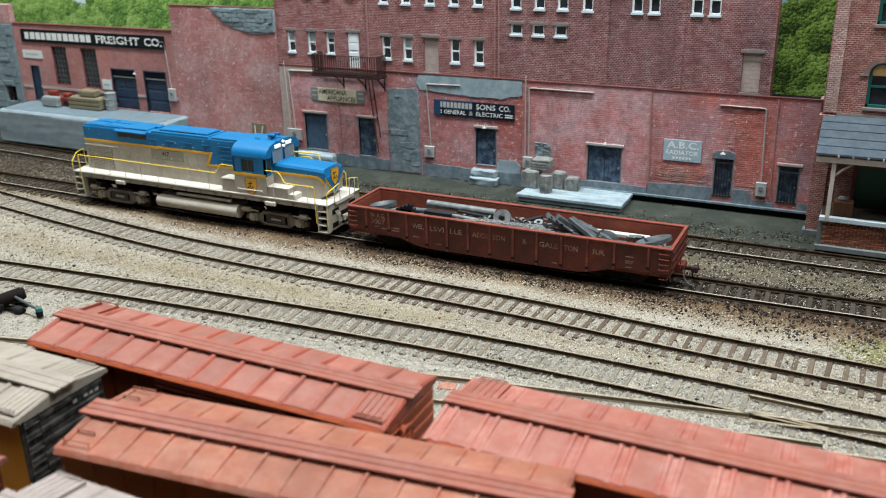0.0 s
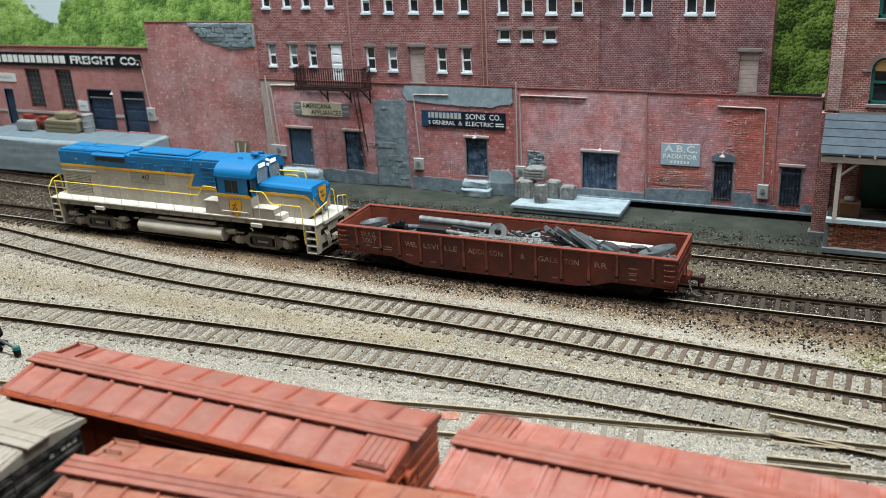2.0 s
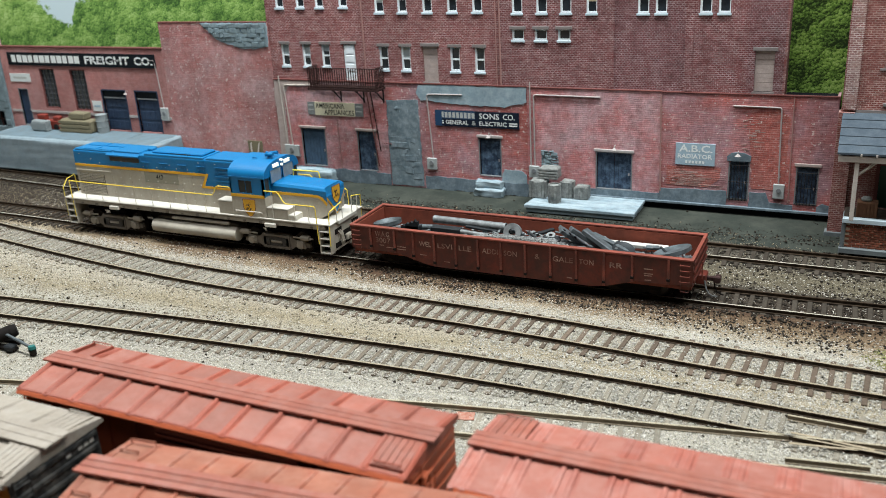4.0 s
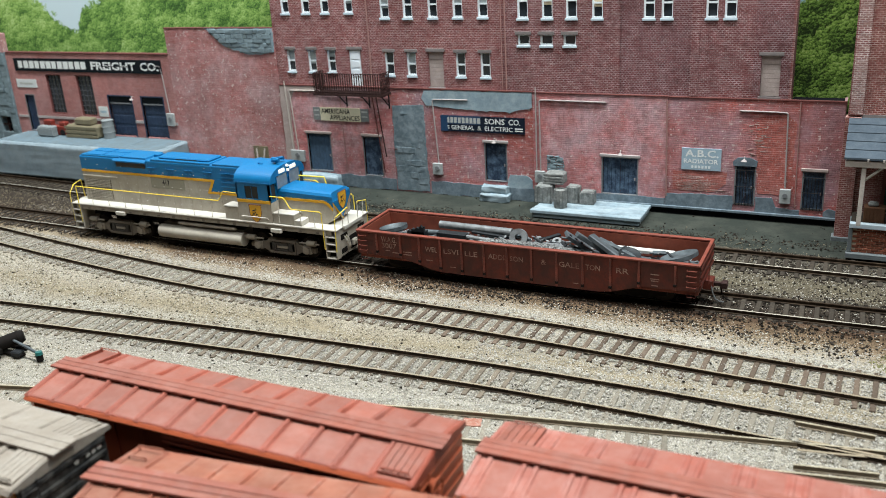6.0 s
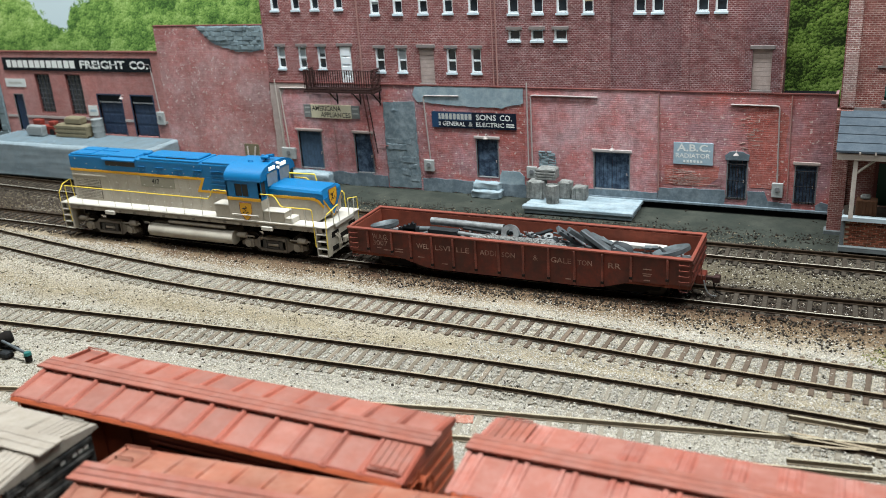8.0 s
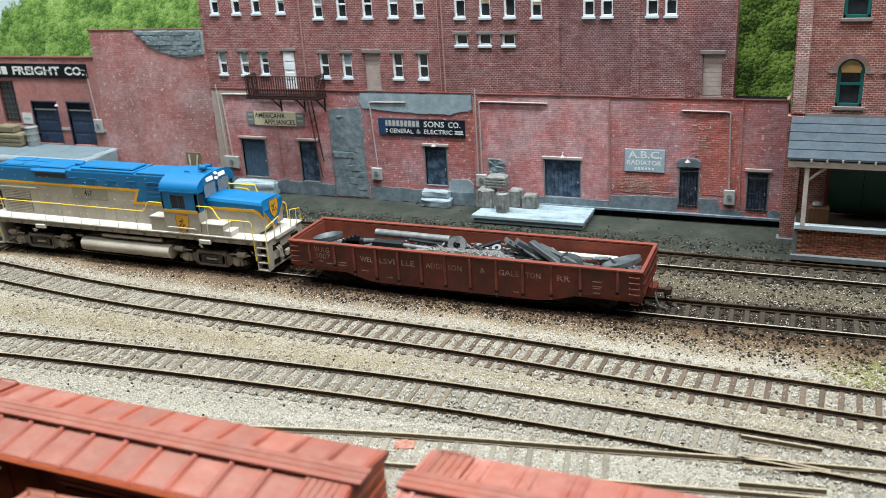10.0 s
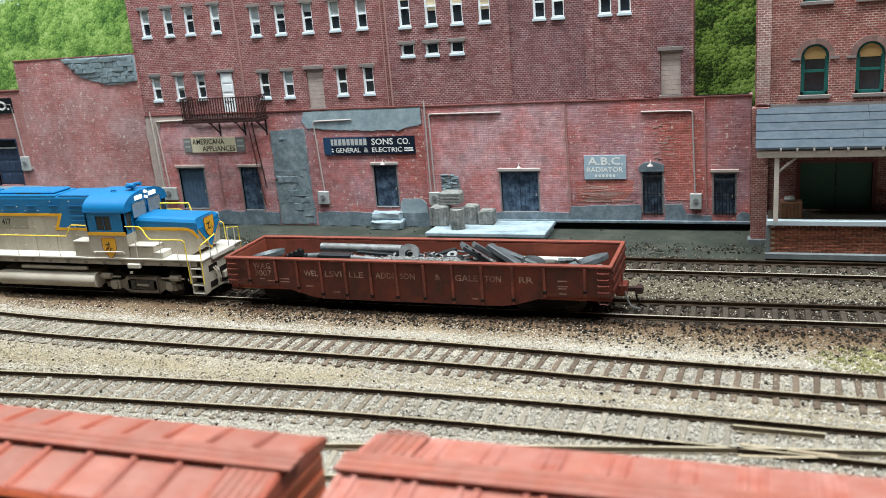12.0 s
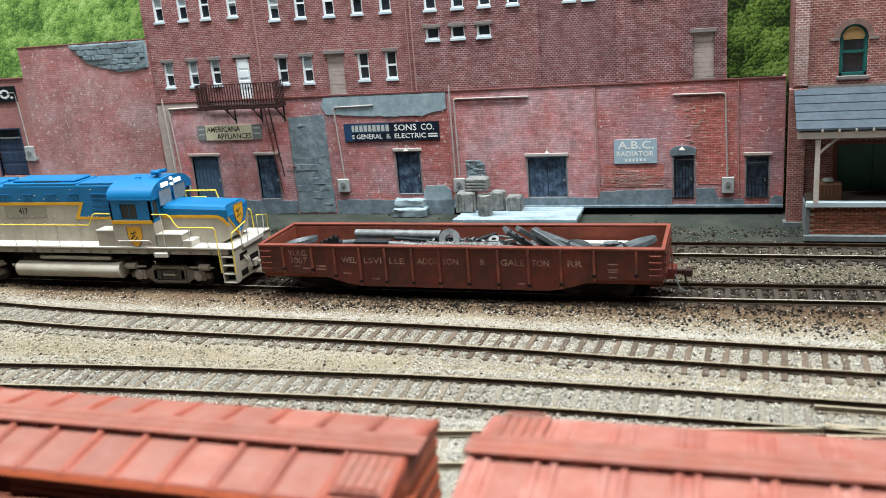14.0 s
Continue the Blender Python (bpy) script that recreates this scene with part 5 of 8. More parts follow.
def freight_house():
    root = thing("freight_house", "low red brick freight house with dark roller doors", "building")
    yf = 499.0
    w1, w2 = (-576.2, -560.6, 42.4, 72.0), (-545.4, -529.8, 41.8, 72.0)
    sd, g1, g2 = (-601.6, -592.6, 28.4, 56.0), (-516.4, -494.6, 28.4, 57.6), (-484.8, -465.2, 28.4, 57.6)
    bm = bmesh.new()
    holed_wall(bm, -613.0, -454.2, 4.0, 87.6, yf, yf + 3, [w1, w2, sd, g1, g2])
    part("wall", bm, M["freight_brick"], root)
    part("coping", boxes((-613, -454.2, yf - 0.5, yf + 3.6, 87.6, 88.6), bevel=0.15), M["pipe_brown"], root)
    part("inside", boxes((-612, -455, yf + 3.02, yf + 3.6, 4, 87.5)), M["unlit_black"], root)
    for x0, x1, z0, z1 in (w1, w2):
        ob = part("window", boxes((x0, x0 + 0.7, yf + 0.6, yf + 2, z0, z1), (x1 - 0.7, x1, yf + 0.6, yf + 2, z0, z1), (x0, x1, yf + 0.6, yf + 2, z1 - 0.8, z1), (x0, x1, yf + 0.6, yf + 2, z0, z0 + 0.8)), M["pipe_brown"], root, "tall dark window with iron glazing bars")
        part("pane", boxes((x0, x1, yf + 1.8, yf + 2.2, z0, z1)), M["glass"], ob)
        each("glazing_bar", [(x0 + (x1 - x0) * k / 4 - 0.15, x0 + (x1 - x0) * k / 4 + 0.15, yf + 1.3, yf + 1.8, z0, z1) for k in range(1, 4)], M["glazing_grey"], ob)
        each("glazing_bar", [(x0, x1, yf + 1.35, yf + 1.75, z0 + (z1 - z0) * k / 8 - 0.15, z0 + (z1 - z0) * k / 8 + 0.15) for k in range(1, 8)], M["glazing_grey"], ob)
    door(root, *sd, yf, "freight_door", lintel=None)
    for x0, x1, z0, z1 in (g1, g2):
        ob = part("roller_door", boxes((x0 + 0.2, x1 - 0.2, yf + 1.5, yf + 2.2, z0, z0 + 24)), M["freight_door"], root, "dark blue-grey roller door")
        q = (x1 - x0 - 2) / 4
        each("door_panel", [(x0 + 1 + q * n + 0.3, x0 + 1 + q * n + q - 0.3, yf + 1.25, yf + 1.6, z0 + k * 8 + 1, z0 + k * 8 + 7) for k in range(3) for n in range(4)], M["freight_door"], ob, 0.15)
        part("door_head", boxes((x0, x1, yf + 0.8, yf + 1.6, z0 + 24.2, z1)), M["sign_black"], ob)
        part("frame", boxes((x0 - 0.9, x0, yf - 0.3, yf + 1.5, z0, z1 + 0.9), (x1, x1 + 0.9, yf - 0.3, yf + 1.5, z0, z1 + 0.9), (x0, x1, yf - 0.28, yf + 1.5, z1, z1 + 0.9)), M["freight_door"], ob)
        part("rail", boxes((x0 + 0.4, x1 - 0.4, yf + 0.4, yf + 0.9, z0 + 23.6, z0 + 24.4)), M["meter_dark"], ob)
    for a, b in ((-612.5, -602.2), (-592.0, -517.4), (-493.6, -485.8), (-464.2, -454.6)):
        part("band", boxes((a, b, yf - 0.5, yf, 38.6, 40.4)), M["pipe_grey"], root, "pale stone band")
    s = part("sign_board", boxes((-605.6, -461.4, yf - 0.7, yf - 0.02, 74.4, 84.0)), M["sign_black"], root, "long black sign with white lettering")
    X = lambda k: -605.6 + 144.2 * k
    bars("letter_bar", [(X(0.03 + 0.0405 * i), X(0.03 + 0.0405 * i + (0.034 if i % 3 else 0.030))) for i in range(12)], yf - 0.72, 76.6, 82.0, M["letter_white"], s)
    lettering("letters", "FREIGHT", X(0.545), yf - 0.7, 76.4, 5.8, 144.2 * 0.295, M["letter_white"], s, 0.03)
    lettering("letters", "CO.", X(0.868), yf - 0.7, 76.4, 5.8, 144.2 * 0.115, M["letter_white"], s, 0.03)
    part("crack", boxes((X(0.6), X(1.0), yf - 0.82, yf - 0.6, 78.9, 79.4)), M["sign_black"], s)
    s = part("sign_board", boxes((-607.4, -586.4, yf - 0.4, yf - 0.02, 61.8, 68.0)), M["sign_white"], root, "small white wall sign")
    bars("letter_bar", [(-604, -590)], yf - 0.42, 64.2, 65.6, M["letter_pale"], s)
    s = part("sign_board", boxes((-527.6, -518.8, yf - 0.4, yf - 0.02, 42.0, 49.6)), M["sign_white"], root, "small white wall sign")
    bars("letter_bar", [(-526, -520)], yf - 0.42, 45.0, 46.6, M["sign_steel"], s)
    conduit(root, [(-460.0, yf - 0.4, 46), (-462.2, yf - 0.4, 80), (-468, yf - 0.4, 80)])
    meter(root, -463.0, -456.4, 38.0, 47.0, yf)
    wall_lamp(root, -491.5, 56.0, yf)
    part("side_wall", boxes((-614, -613.02, yf, yf + 3.6, 4, 87.6)), M["freight_brick"], root)
    # The next house, grey stone with a red brick top
    g = thing("stone_house", "grey stone building with a red brick top edge", "building")
    bm = bmesh.new()
    holed_wall(bm, -790, -614.4, 4.0, 88.0, 498.0, 503.0, [(-633, -622, 26, 38)])
    part("wall", bm, M["grey_stone"], g)
    part("upper_wall", boxes((-790, -614.4, 498.0, 503.0, 88.0, 102.0)), M["plain_red_wall"], g)
    part("inside", boxes((-789, -615, 503.02, 503.6, 4, 88)), M["unlit_black"], g)
    stonework(g, [(-690, 5), (-634, 5), (-634, 87), (-690, 87)], 498.0, 4.4, "grey_stone", 31)
    stonework(g, [(-621, 5), (-614.6, 5), (-614.6, 87), (-621, 87)], 498.0, 4.4, "grey_stone", 32)
    stonework(g, [(-634, 38.5), (-621, 38.5), (-621, 87), (-634, 87)], 498.0, 4.4, "grey_stone", 33)
    part("window", boxes((-633, -622, 499, 500, 31.6, 32.4), (-628, -627.2, 499, 500, 26, 38)), M["rusty_iron"], g)
    # Concrete loading dock, with worn rounded edges
    d = thing("loading_dock", "grey concrete loading dock with worn rounded edges", "loading dock")
    ob = part("platform", worn_block(-606.0, -447.0, 463.5, 498.4, 3.0, 28.0, 0.3, 4, 14, 0.05), M["concrete"], d, smooth=True)
    part("paving", boxes(*[(-602.0 + 30.4 * k, -572.2 + 30.4 * k, 468, 497.5, 27.95, 28.25) for k in range(5)], bevel=0.1), M["concrete_blue"], d)


freight_house()


def dock_goods():
    z = 28.2
    def cr(name, label, cat, x0, x1, y0, y1, z0, z1, m, slats=3, upright=False):
        ob = thing(name, label, cat, ((x0 + x1) / 2, (y0 + y1) / 2, z0))
        w, d, h = x1 - x0, y1 - y0, z1 - z0
        part("body", worn_block(-w / 2, w / 2, -d / 2, d / 2, 0, h, 0.25, x0 % 17, 2), M[m], ob)
        if upright:
            n, rnd = 6, random.Random(round(x0))
            for k in range(n):
                lean, drop, out = rnd.uniform(-0.15, 0.15), rnd.uniform(0, 0.9), rnd.uniform(0.15, 0.45)
                part("slat", boxes((-w / 2 + w * k / n + 0.06 + lean, -w / 2 + w * (k + 1) / n - 0.1 + lean, -d / 2 - out, -d / 2 + 0.05, 0.1 + 0.3 * drop, h - drop), bevel=0.12), M[m], ob)
                part("slat", boxes((w / 2 - 0.05, w / 2 + out, -d / 2 + d * k / n + 0.06, -d / 2 + d * (k + 1) / n - 0.1, 0.1, h - drop * 0.7), bevel=0.12), M[m], ob)
            return
        for k in range(slats):
            part("slat", boxes((-w / 2 - 0.25, w / 2 + 0.25, -d / 2 - 0.3, -d / 2 + 0.05, h * (k + 0.15) / slats, h * (k + 0.8) / slats), bevel=0.1), M[m], ob)
    cr("wooden_crate", "tan wooden crate on the loading dock", "crate", -551, -520, 485.5, 494.5, z, z + 9.4, "crate_tan")
    cr("cardboard_box", "small tan box on top of a crate", "box", -541, -526, 487, 494, z + 9.5, z + 14.6, "crate_tan", 1)
    cr("tool_crate", "grey tarped crate beside a red machine", "crate", -577, -562, 483, 488.5, z, z + 8.0, "drum_grey", 1)
    m = thing("red_machine", "red painted machine on the loading dock", "machine", (-567, 492.5, z))
    part("body", boxes((-14, 12, -2.5, 2.5, 0, 7), bevel=0.6), M["red_paint"], m)
    part("hood", boxes((-11, -3, -2.2, 2.2, 7, 11), (5, 11, -2.2, 2.2, 7, 10), bevel=0.5), M["red_paint"], m)
    bm = bmesh.new()
    for x in (-9, 8):
        cyl(bm, (x, -2.7, 2.4), (x, -3.3, 2.4), 2.3, 14)
    part("axle", bm, M["black_iron"], m)
    d = thing("steel_drum", "grey steel drum beside the roller door", "drum", (-514.5, 492.0, z))
    bm = bmesh.new()
    prof = [(0.01, 0), (4.2, 0), (4.2, 4.3), (4.5, 4.5), (4.2, 4.8), (4.2, 8.6), (4.5, 8.8), (4.2, 9.1), (4.2, 13.0), (4.5, 13.2), (4.2, 13.4), (4.0, 13.0), (0.01, 13.0)]
    rings = [[bm.verts.new((r * math.cos(2 * math.pi * k / 18), r * math.sin(2 * math.pi * k / 18), h)) for k in range(18)] for r, h in prof]
    for lo_r, hi_r in zip(rings, rings[1:]):
        for k in range(18):
            bm.faces.new((lo_r[k], lo_r[(k + 1) % 18], hi_r[(k + 1) % 18], hi_r[k]))
    part("body", bm, M["drum_grey"], d)
    # Street platform with crates and a keg
    p = thing("loading_platform", "low pale blue-grey wooden platform on the street", "platform", (0, 0, 0))
    for k in range(6):
        y0 = 471.6 + k * 4.4
        part("plank", boxes((-182.5 + 0.5 * k, -119.6, y0, y0 + 4.25, 6.3, 8.2), bevel=0.25), M["concrete_pale"], p)
    part("skirt", boxes((-181.5, -120.6, 472.6, 497.4, 3.6, 6.3), bevel=0.3), M["concrete_pale"], p)
    z = 8.25
    for i, (x0, x1, y0, y1, z0, h) in enumerate(((-184.0, -174.5, 484.5, 492.5, z, 10.4), (-166.6, -159.4, 488.5, 495.0, z, 10.0), (-158.4, -150.6, 488.0, 495.0, z, 7.6), (-179.6, -168.0, 488.0, 496.5, z + 9.6, 6.6))):
        cr("wooden_crate", "weathered grey-tan slatted crate beside the brick wall", "crate", x0, x1, y0, y1, z0 if i != 3 else z + 10.45, z0 + h if i != 3 else z + 17.0, "crate_wood", 4, i != 3)
    k = thing("wooden_keg", "grey wooden keg with upright staves", "keg", (-167.2, 480.5, z))
    for a in range(14):
        t0, t1 = 2 * math.pi * a / 14, 2 * math.pi * (a + 0.9) / 14
        bm = bmesh.new()
        pts = [[(r * math.cos(t), r * math.sin(t), zz) for t in (t0, t1) for r in (rr - 0.5, rr)] for zz, rr in ((0, 3.6), (5.2, 4.1), (10.4, 3.6))]
        rings = [[bm.verts.new(q) for q in (p[0], p[1], p[3], p[2])] for p in pts]
        for lo_r, hi_r in zip(rings, rings[1:]):
            for n in range(4):
                bm.faces.new((lo_r[n], lo_r[(n + 1) % 4], hi_r[(n + 1) % 4], hi_r[n]))
        bm.faces.new(rings[0][::-1])
        bm.faces.new(rings[2])
        bmesh.ops.recalc_face_normals(bm, faces=bm.faces)
        part("stave", bm, M["crate_wood"], k)
    bm = bmesh.new()
    cyl(bm, (0, 0, 0), (0, 0, 9.7), 3.2, 14)
    part("head", bm, M["crate_wood"], k)


dock_goods()


def mill():
    root = thing("mill_building", "brick mill with arched green windows and a loading porch", "building")
    yf, yb, x1 = 480.6, 512.0, 170.0
    arch = [(x, x + 11.2, z0, z1) for x in (-4.3, 17.6, 39.5, 61.4, 83.3) for z0, z1 in ((70.8, 92.6), (110.4, 132.6))]
    gd = (-3.2, 26.4, 19.0, 40.6)
    gd2 = (60.0, 89.6, 19.0, 40.6)
    bm = bmesh.new()
    holed_wall(bm, -22.0, x1, 4.0, 172.0, yf, yf + 3, arch + [gd, gd2])
    part("wall", bm, M["mill_brick"], root)
    part("pier", boxes((-22.4, -16.6, yf - 0.9, yf, 67.0, 172), bevel=0.15), M["mill_pier_brick"], root, "pale pointed brick corner pier")
    part("pier", boxes((-24.0, -16.8, yf - 1.2, yf + 4, 4.0, 66.0), bevel=0.15), M["mill_brick"], root)
    part("footing", boxes((-25.2, -15.4, yf - 2.4, yf + 4, 2.0, 5.4), bevel=0.3), M["kerb_stone"], root)
    part("side_wall", boxes((-23.0, -22.0, yf, yb, 4.0, 172)), M["mill_brick"], root)
    part("inside", boxes((-21.5, x1, yf + 6, yb, 4, 171)), M["unlit_black"], root)
    part("string_course", boxes((-16.6, x1, yf - 0.5, yf, 65.6, 67.2)), M["lintel_stone"], root)
    for x0, xb, z0, z1 in arch:
        r, xm = (xb - x0) / 2, (x0 + xb) / 2
        zs = z1 - r
        ring = lambda rr, n=10: [(xm + rr * math.cos(math.pi * k / n), zs + rr * math.sin(math.pi * k / n)) for k in range(n + 1)]
        # The wall's corners beside the arch
        bm = bmesh.new()
        pts = ring(r)
        prism(bm, [(xb, z1), (xb, zs)] + pts[1:6] , "y", yf + 0.0, yf + 3)
        prism(bm, [(x0, zs), (x0, z1)] + pts[5:-1], "y", yf + 0.0, yf + 3)
        ob = part("window", bm, M["mill_brick"], root, "arched window with green sashes")
        a, b = ring(r + 2.4), ring(r)
        for k in range(10):
            bm = bmesh.new()
            prism(bm, [a[k], a[k + 1], b[k + 1], b[k]], "y", yf - 0.55, yf + 0.3)
            part("arch_brick", bm, M["arch_brick"], ob)
        part("springer", boxes((x0 - 4.0, x0 - 0.1, yf - 0.6, yf, zs - 1.0, zs), (xb + 0.1, xb + 4.0, yf - 0.6, yf, zs - 1.0, zs)), M["lintel_stone"], ob)
        bm = bmesh.new()
        o, i = ring(r), ring(r - 1.1)
        for k in range(10):
            prism(bm, [o[k], o[k + 1], i[k + 1], i[k]], "y", yf + 0.8, yf + 2.2)
        for c in ((x0, x0 + 1.1, yf + 0.8, yf + 2.2, z0, zs), (xb - 1.1, xb, yf + 0.8, yf + 2.2, z0, zs), (x0, xb, yf + 0.8, yf + 2.2, z0, z0 + 1.3), (x0 + 1.1, xb - 1.1, yf + 1.0, yf + 2.2, z0 + 9.6, z0 + 10.7)):
            box(bm, *c)
        for dx in (1.5,):
            box(bm, x0 + 1.1, x0 + 1.6, yf + 1.3, yf + 2.2, z0 + 1.3, zs)
            box(bm, xb - 1.6, xb - 1.1, yf + 1.3, yf + 2.2, z0 + 1.3, zs)
        part("sash", bm, M["green_paint"], ob, "teal green painted sashes")
        part("pane", boxes((x0 + 0.3, xb - 0.3, yf + 1.9, yf + 2.4, z0 + 0.5, z1 - 0.3)), M["glass"], ob, "dark window glass")
        zc = zs - 1.0 if z0 < 100 else z0 + 12.0
        bm = bmesh.new()
        prism(bm, [(x0 + 1.0, zc), (xb - 1.0, zc)] + ring(r - 0.9), "y", yf + 1.5, yf + 1.8)
        part("blind", bm, M["amber_shade" if z0 < 100 else "cream"], ob, "drawn roller blind")
        part("sill", boxes((x0 - 1.0, xb + 1.0, yf - 0.9, yf + 0.9, z0 - 1.6, z0), bevel=0.2), M["lintel_stone"], ob)
    for a, b, c, e in (gd, gd2):
        bm = bmesh.new()
        for k in range(2):
            w = (b - a) / 2
            box(bm, a + k * w + 0.15, a + (k + 1) * w - 0.15, yf + 1.6, yf + 2.4, c, e)
        part("door", bm, M["dark_green_door"], root, "wide dark green loading door")
        part("door_frame", boxes((a - 1.6, a, yf - 0.4, yf + 1.6, c, e + 1.4), (b, b + 1.6, yf - 0.4, yf + 1.6, c, e + 1.4), (a, b, yf - 0.38, yf + 1.6, e, e + 1.4)), M["pipe_brown"], root)
    # Porch roof in lapped boards
    porch = part("porch_roof", boxes((-21.6, x1, 455.6, 457.6, 48.0, 51.0), bevel=0.15), M["timber_white"], root, "pale fascia beam of the porch")
    y0, z0, y1, z1 = 455.0, 52.0, yf, 66.0
    for k in range(5):
        t0, t1 = k / 5, (k + 1) / 5 + 0.03
        rnd = random.Random(k)
        xs = [-22.2] + [-22 + 38 * j + rnd.uniform(0, 30) for j in range(1, 5)] + [x1]
        for xa, xb2 in zip(xs, xs[1:]):
            bm = bmesh.new()
            ya, yb2, za, zb = y0 + (y1 - y0) * t0, y0 + (y1 - y0) * min(t1, 1), z0 + (z1 - z0) * t0, z0 + (z1 - z0) * min(t1, 1)
            lift = 0.55
            prism(bm, [(ya, za + lift), (yb2, zb + 0.05), (yb2, zb - 0.5), (ya, za - 0.35)], "x", xa + 0.06, xb2 - 0.06)
            part("board", bm, M["shingle"], porch)
    part("underside", boxes((-21.0, x1, 458, yf, 51.0, 51.4)), M["rusty_iron"], porch)
    for x in np.arange(-12, x1, 6.5):
        part("rafter", boxes((x - 0.4, x + 0.4, 454.6, 480, 51.0, 52.2)), M["timber_white"], porch)
    for x in (-13.4, 52.0, 117.0):
        bm = boxes((x - 1.0, x + 1.0, 456.2, 458.2, 19.6, 48.0), bevel=0.15)
        ob = part("post", bm, M["timber_white"], porch, "pale timber porch post")
        bm = bmesh.new()
        tube(bm, [(x + 0.6, 457.2, 41.5), (x + 8.0, 457.2, 48.2)], 0.65, 4)
        part("brace", bm, M["timber_white"], ob)
    # Brick dock below the porch
    dk = thing("brick_dock", "brick loading dock with a pale stone edge", "loading dock")
    part("core", boxes((-15.6, x1, 461.0, yf - 1.2, 2.5, 17.4)), M["mortar"], dk)
    part("deck", boxes((-16.6, x1, 462.2, yf - 0.9, 17.4, 18.9)), M["tie_dark"], dk, "dusty brown deck")
    part("edge", boxes((-17.0, x1, 459.2, 462.4, 17.2, 19.6), bevel=0.25), M["sill_blue_white"], dk, "pale blue-white stone edge")
    part("base_strip", boxes((-17.6, x1, 458.6, 462, 2.0, 4.8), bevel=0.3), M["kerb_stone"], dk)
    part("corner", boxes((-17.2, -15.4, 459.8, 478, 4.0, 17.2), bevel=0.2), M["kerb_stone"], dk)
    sack = thing("slatted_crate", "brown slatted crate with a pale sack on top, on the porch", "crate", (-7.0, 468.0, 18.9))
    part("body", boxes((-4.6, 4.6, -3.0, 3.0, 0, 7.4), bevel=0.3), M["sack_tan"], sack)
    for k in range(6):
        part("slat", boxes((-4.5 + 1.5 * k, -3.3 + 1.5 * k, -3.4, -2.9, 0.2, 7.2), bevel=0.12), M["sack_tan"], sack)
    bm = boxes((-3.0, 1.6, -1.8, 1.8, 7.2, 9.4), bevel=0.8)
    part("sack", bm, M["crate_wood"], sack, "pale folded sack", smooth=True)
    return dk


DOCK = mill()

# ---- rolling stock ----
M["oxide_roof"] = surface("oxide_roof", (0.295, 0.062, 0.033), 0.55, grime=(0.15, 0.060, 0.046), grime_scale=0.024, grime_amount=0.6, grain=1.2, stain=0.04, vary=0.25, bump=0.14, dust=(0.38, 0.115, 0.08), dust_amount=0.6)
M["oxide_roof_pink"] = surface("oxide_roof_pink", (0.325, 0.086, 0.056), 0.55, grime=(0.17, 0.055, 0.042), grime_scale=0.03, grime_amount=0.45, grain=1.2, stain=0.045, vary=0.25, bump=0.14, dust=(0.41, 0.215, 0.18), dust_amount=0.7)
M["oxide_panel"] = surface("oxide_panel", (0.305, 0.095, 0.064), 0.6, grime=(0.24, 0.105, 0.080), grime_scale=0.03, grime_amount=0.55, grain=1.2, stain=0.06, vary=0.2, bump=0.1, dust=(0.36, 0.168, 0.136), dust_amount=0.7, objvar=0.26)
M["pink_panel"] = surface("pink_panel", (0.315, 0.098, 0.067), 0.6, grime=(0.24, 0.09, 0.068), grime_scale=0.03, grime_amount=0.4, grain=1.2, stain=0.06, vary=0.2, bump=0.1, dust=(0.38, 0.182, 0.148), dust_amount=0.7, objvar=0.16)
M["orange_panel"] = surface("orange_panel", (0.30, 0.098, 0.056), 0.65, grime=(0.18, 0.065, 0.04), grime_scale=0.03, grime_amount=0.5, grain=1.2, stain=0.06, vary=0.2, bump=0.1, dust=(0.37, 0.185, 0.13), dust_amount=0.6, objvar=0.16)
M["oxide_walk"] = surface("oxide_walk", (0.30, 0.088, 0.056), 0.65, grime=(0.17, 0.06, 0.044), grime_scale=0.05, grime_amount=0.4, grain=1.5, stain=0.08, vary=0.18, bump=0.15, dust=(0.33, 0.175, 0.145), dust_amount=0.5, objvar=0.2)
# Shade between the standing cars is put into this darker red.
M["oxide_side_shaded"] = surface("oxide_side_shaded", (0.105, 0.022, 0.012), 0.7, 0.0, 0.15, grain=1.0, stain=0.06, vary=0.2, bump=0.08)
# Light caught by ends and eaves is put into this brighter orange.
M["oxide_end_lit"] = surface("oxide_end_lit", (0.38, 0.085, 0.034), 0.5, grain=1.0, stain=0.08, vary=0.25, bump=0.08, dust=(0.28, 0.065, 0.032), dust_amount=0.5)
M["rust_patch"] = surface("rust_patch", (0.30, 0.105, 0.07), 0.8, grain=1.2, stain=0.3, vary=0.35, dust=(0.38, 0.26, 0.20), dust_amount=0.8)
M["rust_side"] = surface("rust_side", (0.29, 0.095, 0.022), 0.65, grain=1.0, stain=0.08, vary=0.3, bump=0.1)
M["orange_roof"] = surface("orange_roof", (0.29, 0.082, 0.044), 0.65, grime=(0.12, 0.042, 0.028), grime_scale=0.03, grime_amount=0.5, grain=1.2, stain=0.06, vary=0.16, bump=0.12, dust=(0.36, 0.20, 0.15), dust_amount=0.7)
M["tan_roof"] = surface("tan_roof", (0.28, 0.24, 0.196), 0.75, grime=(0.15, 0.118, 0.09), grime_scale=0.04, grime_amount=0.5, grain=1.2, stain=0.07, vary=0.18, bump=0.15, dust=(0.36, 0.325, 0.285), dust_amount=0.6)
